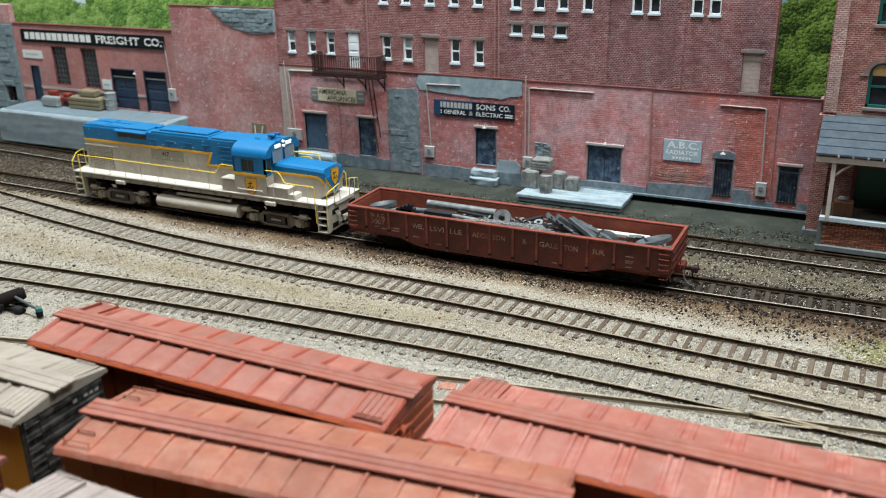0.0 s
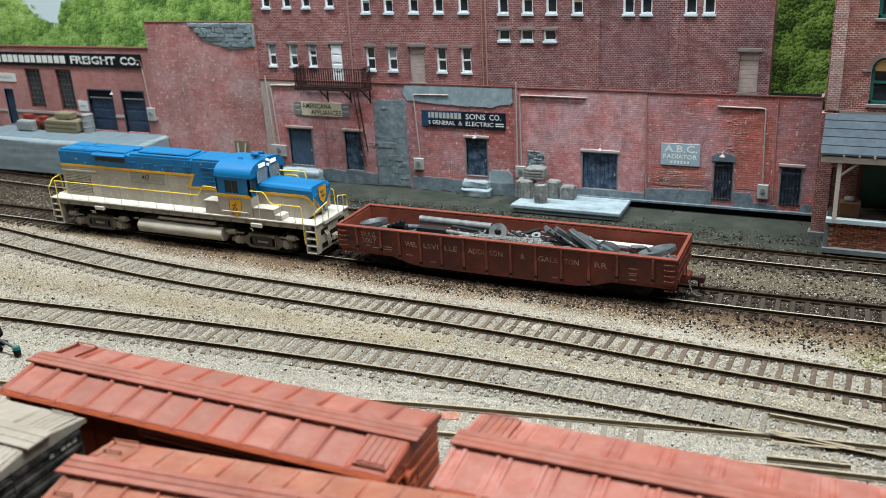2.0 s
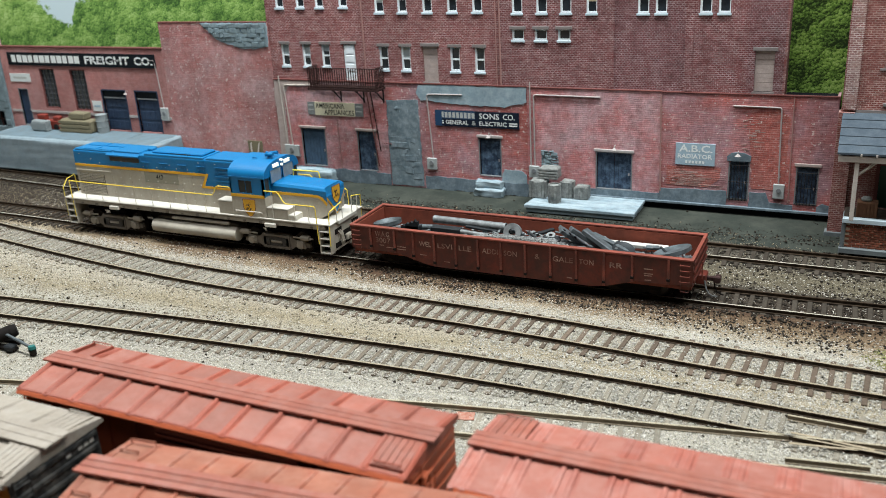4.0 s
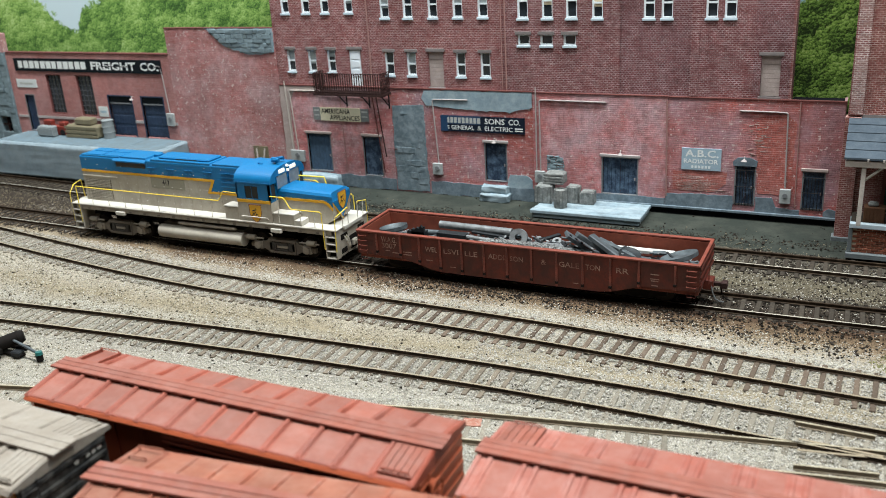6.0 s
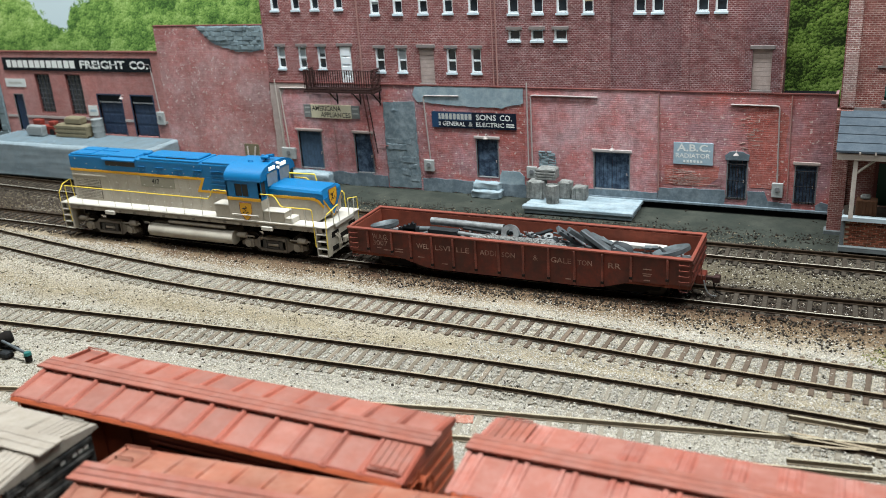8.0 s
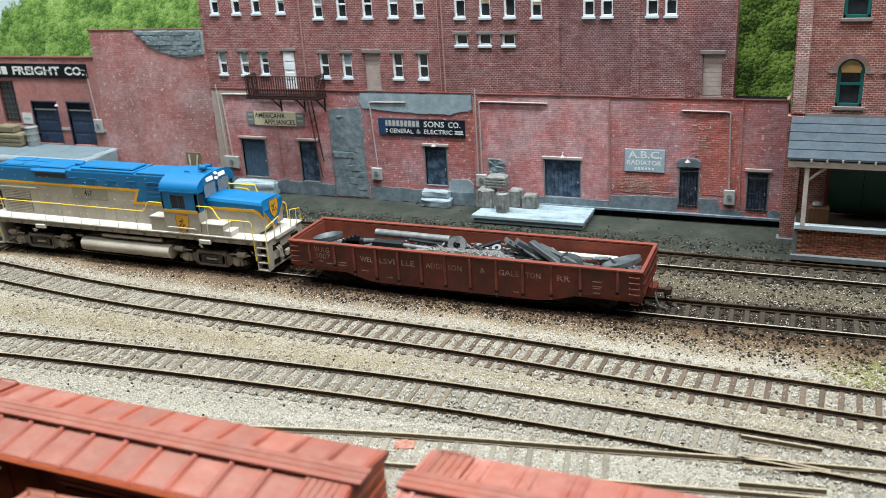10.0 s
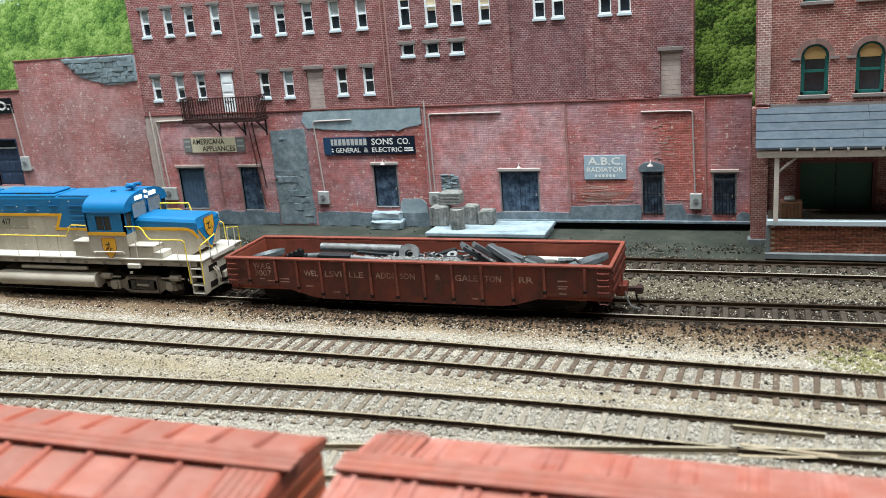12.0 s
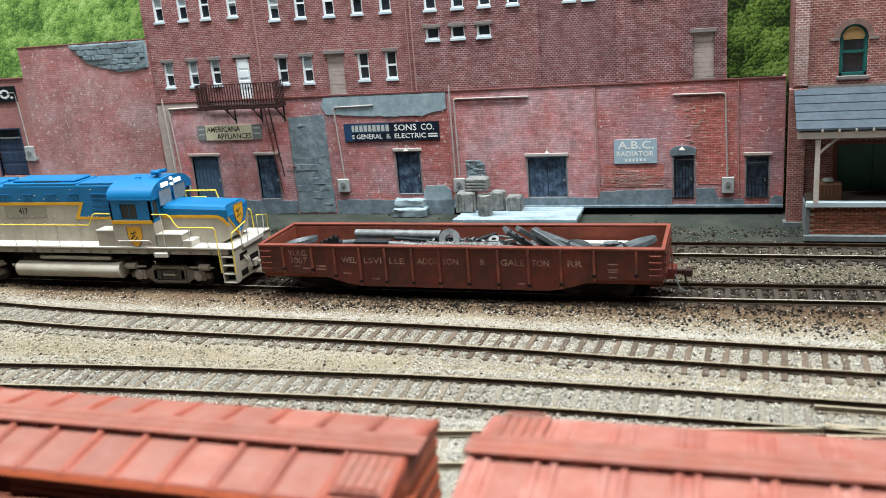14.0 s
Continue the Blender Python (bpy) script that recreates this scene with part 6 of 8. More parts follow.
M["grey_roof"] = surface("grey_roof", (0.27, 0.22, 0.20), 0.75, grain=1.2, stain=0.07, vary=0.18, bump=0.15, dust=(0.36, 0.30, 0.27), dust_amount=0.5)
M["black_end"] = surface("black_end", (0.020, 0.020, 0.020), 0.5, grain=1.2, stain=0.1, vary=0.3, dust=(0.20, 0.185, 0.165), dust_amount=0.5)
M["reefer_orange"] = surface("reefer_orange", (0.72, 0.31, 0.025), 0.5, grain=1.2, stain=0.1, vary=0.15)
M["brown_roof"] = surface("brown_roof", (0.22, 0.075, 0.06), 0.7, grain=1.2, stain=0.08, vary=0.2, dust=(0.34, 0.16, 0.13), dust_amount=0.5)
# Shade below the cars is also put into these near-black colours.
M["wheel"] = surface("wheel", (0.03, 0.024, 0.02), 0.5, 0.4, vary=0.3)
M["underframe"] = surface("underframe", (0.012, 0.010, 0.009), 0.8, 0.0, 0.1, vary=0.35)


def freight_truck(parent, x, material="underframe", r=4.8, base=19.0):
    """A two-axle truck: side frames with journals, bolster and wheels."""
    bm = boxes((x - 3, x + 3, -11, 11, 4.5, 7.0), bevel=0.3)
    tr = part("truck", bm, M[material], parent)
    for s in (-1, 1):
        bm = bmesh.new()
        y = s * 10.6
        prism(bm, [(x - base / 2 - 2, 5.6), (x - base / 2 - 2, 3.6), (x - base / 2 + 2, 3.4), (x - 4, 1.6), (x + 4, 1.6), (x + base / 2 - 2, 3.4), (x + base / 2 + 2, 3.6), (x + base / 2 + 2, 5.6), (x + base / 2 - 2, 6.2), (x + 4, 8.2), (x - 4, 8.2), (x - base / 2 + 2, 6.2)], "y", y - 0.8, y + 0.8)
        part("side_frame", bm, M[material], tr)
        for k in (-1, 1):
            bm = bmesh.new()
            cyl(bm, (x + k * base / 2, s * 9.0, r), (x + k * base / 2, s * 7.9, r), r, 20)
            cyl(bm, (x + k * base / 2, s * 7.9, r), (x + k * base / 2, s * 7.4, r), r + 0.5, 20)
            part("wheel", bm, M["wheel"], tr, smooth=True)
    for k in (-1, 1):
        bm = bmesh.new()
        cyl(bm, (x + k * base / 2, -9, r), (x + k * base / 2, 9, r), 0.9, 10)
        part("axle", bm, M["wheel"], tr)


def coupler(parent, x, s, z=8.6, material="rusty_iron"):
    """A knuckle coupler on its draft box, pointing along s."""
    bm = boxes((min(x - s * 4, x + s * 2), max(x - s * 4, x + s * 2), -2.2, 2.2, z - 1.6, z + 1.6), bevel=0.3)
    c = part("draft_box", bm, M[material], parent)
    bm = boxes((min(x + s * 2, x + s * 6), max(x + s * 2, x + s * 6), -0.9, 0.9, z - 0.9, z + 0.9), bevel=0.2)
    a, b = sorted((x + s * 5.4, x + s * 8.4))
    box(bm, a, b, -2.0, 0.2, z - 1.5, z + 1.5, bevel=0.4)
    box(bm, a + 0.4, b, 0.6, 2.2, z - 1.5, z + 1.5, bevel=0.5)
    part("knuckle", bm, M[material], c)
    bm = bmesh.new()
    tube(bm, [(x + s * 5.5, 0.5, z - 1.2), (x + s * 6, 0.2, z - 4.0), (x + s * 7.2, -0.4, z - 6.0), (x + s * 10.0, -1.6, z - 6.6)], 0.35, 6)
    part("air_hose", bm, M["underframe"], c)


def boxcar(name, label, at, turn, length, width, roof, walk, side, panels, end_material=None, wood_walk=3, walk_width=6.6, lateral=((1, -1), (-1, 1)), eave=39.4, side_kind="steel", door_rail=True, bare=False, rib=(0.85, 0.38, 0.7), twin=0.0, brake_end=1, brake_y=5.0, panel=None, edge=None, missing=()):
    car = thing(name, label, "boxcar" if "box" in name else "reefer car", at, turn, group="freight cars in the storage tracks")
    L, W = length / 2, width / 2
    wb = W - 1.6
    end_material = end_material or side
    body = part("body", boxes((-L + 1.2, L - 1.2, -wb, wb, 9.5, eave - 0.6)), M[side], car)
    if side_kind == "steel":
        for s in (-1, 1):
            for k in range(1, panels):
                x = -L + 1.2 + (2 * L - 2.4) * k / panels
                part("rib", boxes((x - 0.25, x + 0.25, min(s * wb, s * (wb + 0.35)), max(s * wb, s * (wb + 0.35)), 10, eave - 1.2)), M[side], body)
    ridge = eave + 2.0
    bm = bmesh.new()
    prism(bm, [(-W, eave - 0.9), (-W, eave - 0.1), (0, ridge), (W, eave - 0.1), (W, eave - 0.9), (W - 1.4, eave - 1.6), (-W + 1.4, eave - 1.6)], "x", -L, L)
    rf = part("roof", bm, M[roof], car)
    for s in (-1, 1):
        for k in range(0, panels + 1):
            x = -L + 0.9 + (2 * L - 1.8) * k / panels
            half, crown, rise = rib
            for xr in (x - twin, x + twin) if twin else (x,):
                bm = bmesh.new()
                rows = [[bm.verts.new((xr + dx, y - (s * 0.9 * dz / rise if abs(y) > W else 0), z + dz)) for dx, dz in ((-half, 0.0), (-half, 0.14), (-crown, rise), (crown, rise), (half, 0.14), (half, 0.0))] for y, z in ((s * (W + 0.38), eave - 0.3), (s * 2.2, ridge - 0.12))]
                for i in range(6):
                    bm.faces.new((rows[0][i], rows[0][(i + 1) % 6], rows[1][(i + 1) % 6], rows[1][i]))
                bm.faces.new(rows[0])
                bm.faces.new(rows[1][::-1])
                bmesh.ops.recalc_face_normals(bm, faces=bm.faces)
                part("roof_rib", bm, M[roof], rf)
    if panel:
        # Dusty roof sheets between the ribs
        for s in (-1, 1):
            for k in range(panels):
                xa, xb = (-L + 0.9 + (2 * L - 1.8) * j / panels for j in (k, k + 1))
                gap = twin + rib[0] + 0.55
                bm = bmesh.new()
                y0, y1 = s * (W - 0.35), s * (walk_width / 2 - 0.4)
                zr = lambda y: ridge - (ridge - eave + 0.1) * abs(y) / W
                lo_f = [bm.verts.new((x, y, zr(y) - 0.05)) for x, y in ((xa + gap, y0), (xb - gap, y0), (xb - gap, y1), (xa + gap, y1))]
                hi_f = [bm.verts.new((x, y, zr(y) + 0.07)) for x, y in ((xa + gap + 0.3, y0 - s * 0.2), (xb - gap - 0.3, y0 - s * 0.2), (xb - gap - 0.3, y1), (xa + gap + 0.3, y1))]
                bm.faces.new(hi_f)
                for i in range(4):
                    j = (i + 1) % 4
                    bm.faces.new((lo_f[i], lo_f[j], hi_f[j], hi_f[i]))
                bm.faces.new(lo_f[::-1])
                bmesh.ops.recalc_face_normals(bm, faces=bm.faces)
                part("roof_panel", bm, M[panel], rf)
    for s in (-1, 1):
        bm = bmesh.new()
        prism(bm, [(s * (W - 0.3), eave - 0.35), (s * (W + 0.28), eave - 0.42), (s * (W + 0.95), eave - 1.25), (s * (W + 0.85), eave - 1.6), (s * (W - 0.3), eave - 1.9)], "x", -L + 0.4, L - 0.4)
        part("fascia", bm, M[edge or roof], rf)
    # Running board of long planks on saddles
    top = ridge + 1.15
    w, gap = walk_width / wood_walk, 0.13 if bare else 0.06
    for k in range(wood_walk):
        y = -walk_width / 2 + k * w
        part("walk_plank", boxes((-L - 1.8, L + 1.8, y + gap, y + w - gap, top - 0.7, top), bevel=0.1), M[walk], rf)
    for k in range(panels):
        x = -L + 0.9 + (2 * L - 1.8) * (k + 0.5) / panels
        part("saddle", boxes((x - 0.5, x + 0.5, -walk_width / 2 + 0.3, walk_width / 2 - 0.3, ridge - 1.0, top - 0.7)), M[roof], rf)
    for sx, sy in lateral:
        a, b = (L - 10.5, L - 1.0) if sx > 0 else (-L + 1.0, -L + 10.5)
        y0, y1 = sorted((sy * (walk_width / 2 + 0.1), sy * (W - 1.2)))
        n = 5
        zr = lambda y: ridge - (ridge - eave) * abs(y) / W
        for k in range(0 if bare or (sx, sy) in missing else n):
            xa = a + (b - a) * k / n
            bm = bmesh.new()
            prism(bm, [(y0, zr(y0) + 0.2), (y1, zr(y1) + 0.2), (y1, zr(y1) + 0.85), (y0, zr(y0) + 0.85)], "x", xa + 0.1, xa + (b - a) / n - 0.1)
            part("lateral_plank", bm, M[walk], rf)
        if bare:
            ya = sy * (W - 6.5)
            bm = bmesh.new()
            tube(bm, [(a + 1.5, ya, zr(ya)), (a + 1.5, ya, zr(ya) + 0.9), (a + 6.5, ya, zr(ya) + 0.9), (a + 6.5, ya, zr(ya))], 0.28, 5)
            part("corner_grab", bm, M[roof], rf)
        for xx in (a + 0.6, b - 1.2):
            bm = bmesh.new()
            up = 0.95 if (sx, sy) in missing else 0.3
            prism(bm, [(y0, zr(y0) - 0.4), (y1, zr(y1) - 0.4), (y1, zr(y1) + up), (y0, zr(y0) + up)], "x", xx, xx + 0.6)
            part("batten", bm, M[roof], rf)
        bm = bmesh.new()
        ye = sy * (W - 1.8)
        tube(bm, [(a + 1, ye, zr(ye)), (a + 1, ye, zr(ye) + 1.5), (b - 1, ye, zr(ye) + 1.5), (b - 1, ye, zr(ye))], 0.2, 5)
        part("corner_grab", bm, M[roof], rf)
    # Ends with pressed ribs, ladders and a brake wheel
    for s in (-1, 1):
        xe = s * (L - 1.2)
        a, b = sorted((xe - s * 0.05, xe + s * 0.5))
        e = part("end", boxes((a, b, -wb, wb, 9.5, eave - 0.4)), M[end_material], car)
        for k in range(7):
            z = 12.0 + k * 3.9
            c, d = sorted((xe + s * 0.4, xe + s * 1.1))
            part("end_rib", boxes((c, d, -wb + 0.6, wb - 0.6, z, z + 1.7), bevel=0.3), M[end_material], e)
        bm = bmesh.new()
        for k in range(7):
            z = 12 + k * 4
            tube(bm, [(xe + s * 1.6, -wb + 0.4, z), (xe + s * 1.6, -wb + 5.4, z)], 0.2, 5)
        for y in (-wb + 0.4, -wb + 5.4):
            tube(bm, [(xe + s * 1.6, y, 11), (xe + s * 1.6, y, eave - 1)], 0.2, 5)
        part("ladder", bm, M[end_material], e)
    bm = bmesh.new()
    xe, s = brake_end * (L - 1.2), brake_end
    tube(bm, [(xe + s * 2.2, brake_y, 12), (xe + s * 2.2, brake_y, 33)], 0.25, 6)
    wheel = part("brake_staff", bm, M[end_material], car)
    bm = bmesh.new()
    ring = [(xe + s * 2.9, brake_y + 3.0 * math.cos(a), 33 + 3.0 * math.sin(a)) for a in np.linspace(0, 2 * math.pi, 17)]
    tube(bm, ring, 0.28, 6, caps=False)
    for a in range(4):
        tube(bm, [(xe + s * 2.9, brake_y, 33), ring[a * 4]], 0.2, 5)
    part("brake_wheel", bm, M[end_material], wheel)
    a, b = sorted((xe + s * 0.4, xe + s * 2.3))
    part("gear_housing", boxes((a, b, brake_y - 1.5, brake_y + 1.5, 30.6, 35.2), bevel=0.4), M[end_material], wheel)
    a, b = sorted((xe + s * 0.4, xe + s * 4.4))
    for k in range(4):
        part("platform_slat", boxes((a + 0.05 + k * (b - a) / 4, a + (k + 0.8) * (b - a) / 4, brake_y - 5.0, brake_y + 5.0, 24.4, 25.0)), M[end_material], wheel)
    part("platform_bracket", boxes((a, b, brake_y - 4.4, brake_y - 3.9, 22.8, 24.4), (a, b, brake_y + 3.9, brake_y + 4.4, 22.8, 24.4)), M[end_material], wheel)
    for s in (-1, 1):
        if door_rail:
            y0, y1 = sorted((s * (W - 0.2), s * (W + 0.9)))
            part("door_rail", boxes((-12, 34, y0, y1, eave - 3.0, eave - 2.0), (-12, 34, y0, y1, eave - 4.6, eave - 3.8)), M[side], car)
        y0, y1 = sorted((s * wb, s * (wb + 0.8)))
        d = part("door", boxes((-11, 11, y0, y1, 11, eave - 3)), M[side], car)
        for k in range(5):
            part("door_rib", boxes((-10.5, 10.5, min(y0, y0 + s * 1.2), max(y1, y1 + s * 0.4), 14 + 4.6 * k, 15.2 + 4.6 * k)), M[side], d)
    part("underframe", boxes((-L + 3, L - 3, -8, 8, 6.5, 9.5)), M["underframe"], car)
    for s in (-1, 1):
        freight_truck(car, s * (L - 20))
        coupler(car, s * (L - 0.5), s)
    return car


Z0 = RAIL_TOP
boxcar("boxcar", "weathered oxide red boxcar with ribbed steel roof and running board", (-165.6, 186.1, Z0), 0.0, 128.6, 30.4, "oxide_roof", "oxide_walk", "oxide_side_shaded", 12, end_material="oxide_end_lit", lateral=((1, -1), (-1, 1)), brake_y=-6.5, panel="oxide_panel", edge="oxide_end_lit", missing=((-1, 1),))
boxcar("boxcar", "faded pinkish red boxcar with a long running board", (-19.0, 189.3, Z0), 0.7, 142.0, 33.0, "oxide_roof_pink", "oxide_walk", "oxide_side_shaded", 12, lateral=((-1, 1), (1, -1)), rib=(0.7, 0.4, 0.42), twin=1.5, panel="pink_panel", edge="oxide_end_lit")
boxcar("boxcar", "dusty orange-red wooden boxcar with a grooved running board", (-112.4, 152.1, Z0), 6.0, 126.4, 31.0, "orange_roof", "oxide_walk", "rust_side", 14, lateral=((-1, -1), (-1, 1)), walk_width=7.6, door_rail=False, bare=True, rib=(0.55, 0.3, 0.5), panel="orange_panel")
REEFER = boxcar("reefer_car", "tan-roofed orange refrigerator car with black ribbed ends", (-258.5, 150.5, Z0), 0.0, 132.0, 32.2, "tan_roof", "tan_roof", "reefer_orange", 9, end_material="black_end", lateral=((1, -1), (1, 1)), walk_width=8.4, side_kind="wood", door_rail=False, rib=(0.9, 0.5, 0.6), brake_end=-1)
boxcar("boxcar", "grey-pink roofed boxcar standing on the edge track", (-98.0, 107.0, Z0), 0.0, 132.0, 32.0, "grey_roof", "grey_roof", "rust_side", 9, lateral=((-1, 1), (1, -1)), door_rail=False)
boxcar("boxcar", "dark brown boxcar standing on the edge track", (-247.0, 106.0, Z0), 0.0, 132.0, 32.0, "brown_roof", "brown_roof", "oxide_side_shaded", 9, lateral=((1, 1), (-1, -1)), door_rail=False)

each("letter_bar", [(65.35, 65.5, 3.2 + 2.0 * k, 4.6 + 2.0 * k, 34.2, 35.9) for k in (0, 2, 3, 4)], surface("stencil_white", (0.5, 0.48, 0.44), 0.7, vary=0.3, stain=0.5), REEFER)

M["gon_red"] = surface("gon_red", (0.150, 0.026, 0.015), 0.55, grime=(0.030, 0.014, 0.011), grime_scale=0.06, grime_amount=0.55, streak=(1.0, 1.0, 0.4), grain=1.0, stain=0.09, vary=0.3, bump=0.1, dust=(0.045, 0.019, 0.015), dust_amount=0.75)
M["gon_rib"] = surface("gon_rib", (0.225, 0.055, 0.036), 0.55, grime=(0.04, 0.017, 0.013), grime_scale=0.12, grain=1.0, stain=0.12, vary=0.35, dust=(0.05, 0.02, 0.016), dust_amount=0.6)
M["gon_rim"] = surface("gon_rim", (0.235, 0.052, 0.032), 0.6, grime=(0.10, 0.03, 0.02), grime_scale=0.09, grain=1.2, stain=0.1, vary=0.2)
M["gon_inside"] = surface("gon_inside", (0.26, 0.06, 0.033), 0.7, grime=(0.08, 0.022, 0.013), grime_scale=0.05, grain=1.0, stain=0.08, vary=0.2, dust=(0.20, 0.05, 0.03))
M["gon_letter"] = surface("gon_letter", (0.44, 0.29, 0.235), 0.75, grime=(0.12, 0.03, 0.02), grime_scale=0.16, grime_amount=0.8, grain=0.9, stain=0.5, vary=0.4)
M["scrap_steel"] = surface("scrap_steel", (0.22, 0.23, 0.235), 0.5, 0.2, grime=(0.05, 0.05, 0.048), grime_scale=0.2, grain=1.2, stain=0.15, vary=0.3, bump=0.15)
M["scrap_dark"] = surface("scrap_dark", (0.03, 0.033, 0.036), 0.5, 0.3, grain=1.2, stain=0.2, vary=0.4, bump=0.15)
M["scrap_blue"] = surface("scrap_blue", (0.11, 0.13, 0.14), 0.5, 0.2, grime=(0.03, 0.032, 0.034), grime_scale=0.16, grain=1.2, stain=0.2, vary=0.3, bump=0.12)
M["scrap_grit"] = surface("scrap_grit", (0.30, 0.30, 0.29), 0.6, 0.1, grain=1.2, vary=0.3, island=0.7)
M["scrap_pale"] = surface("scrap_pale", (0.52, 0.50, 0.46), 0.7, 0.0, grain=1.2, stain=0.2, vary=0.25)

GX, GY = -236.5, 389.2
GTOP = 21.4


def gondola():
    car = thing("gondola_car", "weathered oxide red gondola car loaded with grey scrap metal", "gondola", (GX, GY, Z0))
    L, W = 165.6, 16.6
    ends, belly = 9.4, 4.2
    outline = [(0, ends), (26, ends - 0.6), (40, belly + 0.8), (46, belly), (122, belly), (128, belly + 0.8), (141, ends - 0.6), (L, ends), (L, GTOP), (0, GTOP)]
    ribs = [11.0, 24.0, 34.2, 45.3, 56.4, 67.7, 79.2, 91.0, 103.0, 115.0, 127.5, 140.0, 155.5]
    for s in (-1, 1):
        bm = bmesh.new()
        a, b = sorted((s * (W - 0.9), s * W))
        prism(bm, outline, "y", a, b)
        side = part("side", bm, M["gon_red"], car)
        a, b = sorted((s * (W - 1.5), s * (W + 0.75)))
        part("top_rail", boxes((-0.3, L + 0.3, a, b, GTOP - 0.6, GTOP + 0.3), bevel=0.18), M["gon_rim"], car)
        for x in ribs:
            z = np.interp(x, [p[0] for p in outline[:8]], [p[1] for p in outline[:8]])
            a, b = sorted((s * W, s * (W + 0.75)))
            part("rib", boxes((x - 0.5, x + 0.5, a, b, z + 0.2, GTOP - 0.9), bevel=0.15), M["gon_rib"], side)
            part("rib_foot", boxes((x - 0.7, x + 0.7, min(s * W, s * (W + 0.95)), max(s * W, s * (W + 0.95)), z + 1.6, z + 2.8), bevel=0.15), M["underframe"], side)
        a, b = sorted((s * (W - 1.6), s * (W - 0.9)))
        part("inner_side", boxes((0.6, L - 0.6, a, b, 8.2, GTOP - 0.9)), M["gon_inside"], car)
        # Grab irons at both ends
        for x in (3.2, L - 3.2):
            for z in (11.5, 14.0, 16.5, 19.0):
                bm = bmesh.new()
                y0, y1 = s * W, s * (W + 1.1)
                tube(bm, [(x - 2.0, y0, z), (x - 2.0, y1, z), (x + 2.0, y1, z), (x + 2.0, y0, z)], 0.18, 5)
                part("grab_iron", bm, M["gon_rim"], car)
        for x in (3.2, L - 3.2):
            bm = bmesh.new()
            tube(bm, [(x - 1.8, s * W, ends + 0.5), (x - 1.8, s * W, 6.6), (x + 1.8, s * W, 6.6), (x + 1.8, s * W, ends + 0.5)], 0.2, 5)
            part("stirrup", bm, M["gon_red"], car)
    for x0, x1 in ((0, 0.9), (L - 0.9, L)):
        e = part("end", boxes((x0 + 0.06, x1 - 0.06, -W + 0.95, W - 0.95, ends, GTOP - 0.95)), M["gon_red"], car)
        for k in range(3):
            xa, xb = (x0 - 0.6, x0) if x0 == 0 else (x1, x1 + 0.6)
            part("end_rib", boxes((xa, xb, -W + 0.5, W - 0.5, ends + 1.5 + 3.8 * k, ends + 3.0 + 3.8 * k), bevel=0.2), M["gon_red"], e)
        part("top_rail", boxes((x0 - 0.3, x1 + 0.3, -W - 0.4, W + 0.4, GTOP - 0.65, GTOP + 0.34), bevel=0.18), M["gon_rim"], e)
        xa, xb = (0.9, 1.5) if x0 == 0 else (L - 1.5, L - 0.9)
        part("inner_end", boxes((xa, xb, -W + 1, W - 1, 8.2, GTOP - 0.9)), M["gon_inside"], e)
    part("bed", boxes((0.6, L - 0.6, -W + 0.9, W - 0.9, 7.4, 8.4)), M["gon_inside"], car, "rusty plank bed")
    part("underframe", boxes((4, L - 4, -5, 5, 5.2, 7.4)), M["underframe"], car)
    for x in (26, L - 26):
        freight_truck(car, x)
    coupler(car, 0.5, -1, 7.2, "gon_red")
    coupler(car, L + 0.8, 1, 7.4, "rusty_iron")
    part("draft_sill", boxes((L - 1.0, L + 3.4, -3.2, 3.2, 5.2, 9.8), bevel=0.4), M["gon_red"], car)
    bm = bmesh.new()
    tube(bm, [(L + 3.0, -4.0, 7.6), (L + 3.8, -4.6, 4.6), (L + 5.0, -4.8, 2.2), (L + 6.6, -4.6, 1.2), (L + 8.6, -4.4, 1.0)], 0.34, 7)
    part("air_hose", bm, M["scrap_steel"], car, "grey air hose")
    bm = bmesh.new()
    tube(bm, [(L + 2.0, -5.5, 9), (L + 2.0, -5.5, 17)], 0.25, 6)
    part("brake_staff", bm, M["gon_rim"], car)
    # Worn lettering, bay by bay
    y = -W
    word = lambda t, x, w, z=14.0, h=2.5: lettering("letters", t, x, y, z, h, w, M["gon_letter"], car, 0.008)
    for t, x, w in (("WEL", 37.2, 6.4), ("LSVI", 47.0, 7.6), ("LLE", 58.0, 6.4), ("ADDI", 69.8, 8.0), ("SON", 80.6, 6.4), ("&", 95.6, 2.4), ("GALE", 104.0, 9.4), ("TON", 116.2, 6.6), ("RR", 130.0, 5.6)):
        word(t, x, w)
    word("W.A.G.", 13.4, 8.4, 16.6, 2.7)
    word("3007", 13.6, 8.0, 13.4, 2.7)
    for x0, x1, z in ((15.5, 18.0, 12.0), (25.2, 29.8, 12.2), (25.2, 29.8, 10.9), (19.2, 23.0, 11.2), (145.0, 148.8, 15.0), (145.0, 148.8, 12.9), (145.2, 148.4, 12.0), (145.4, 148.2, 9.9), (37.5, 41.0, 9.4), (50, 53, 7.2), (110.5, 113.0, 6.6)):
        bars("letter_bar", [(x0, x1)], y, z, z + 0.45, M["gon_letter"], car)
    return car


gondola()


def on_load(name, label, category, x, y, z, turn=0.0):
    return thing(name, label, category, (GX + x, GY + y, Z0 + z), turn)


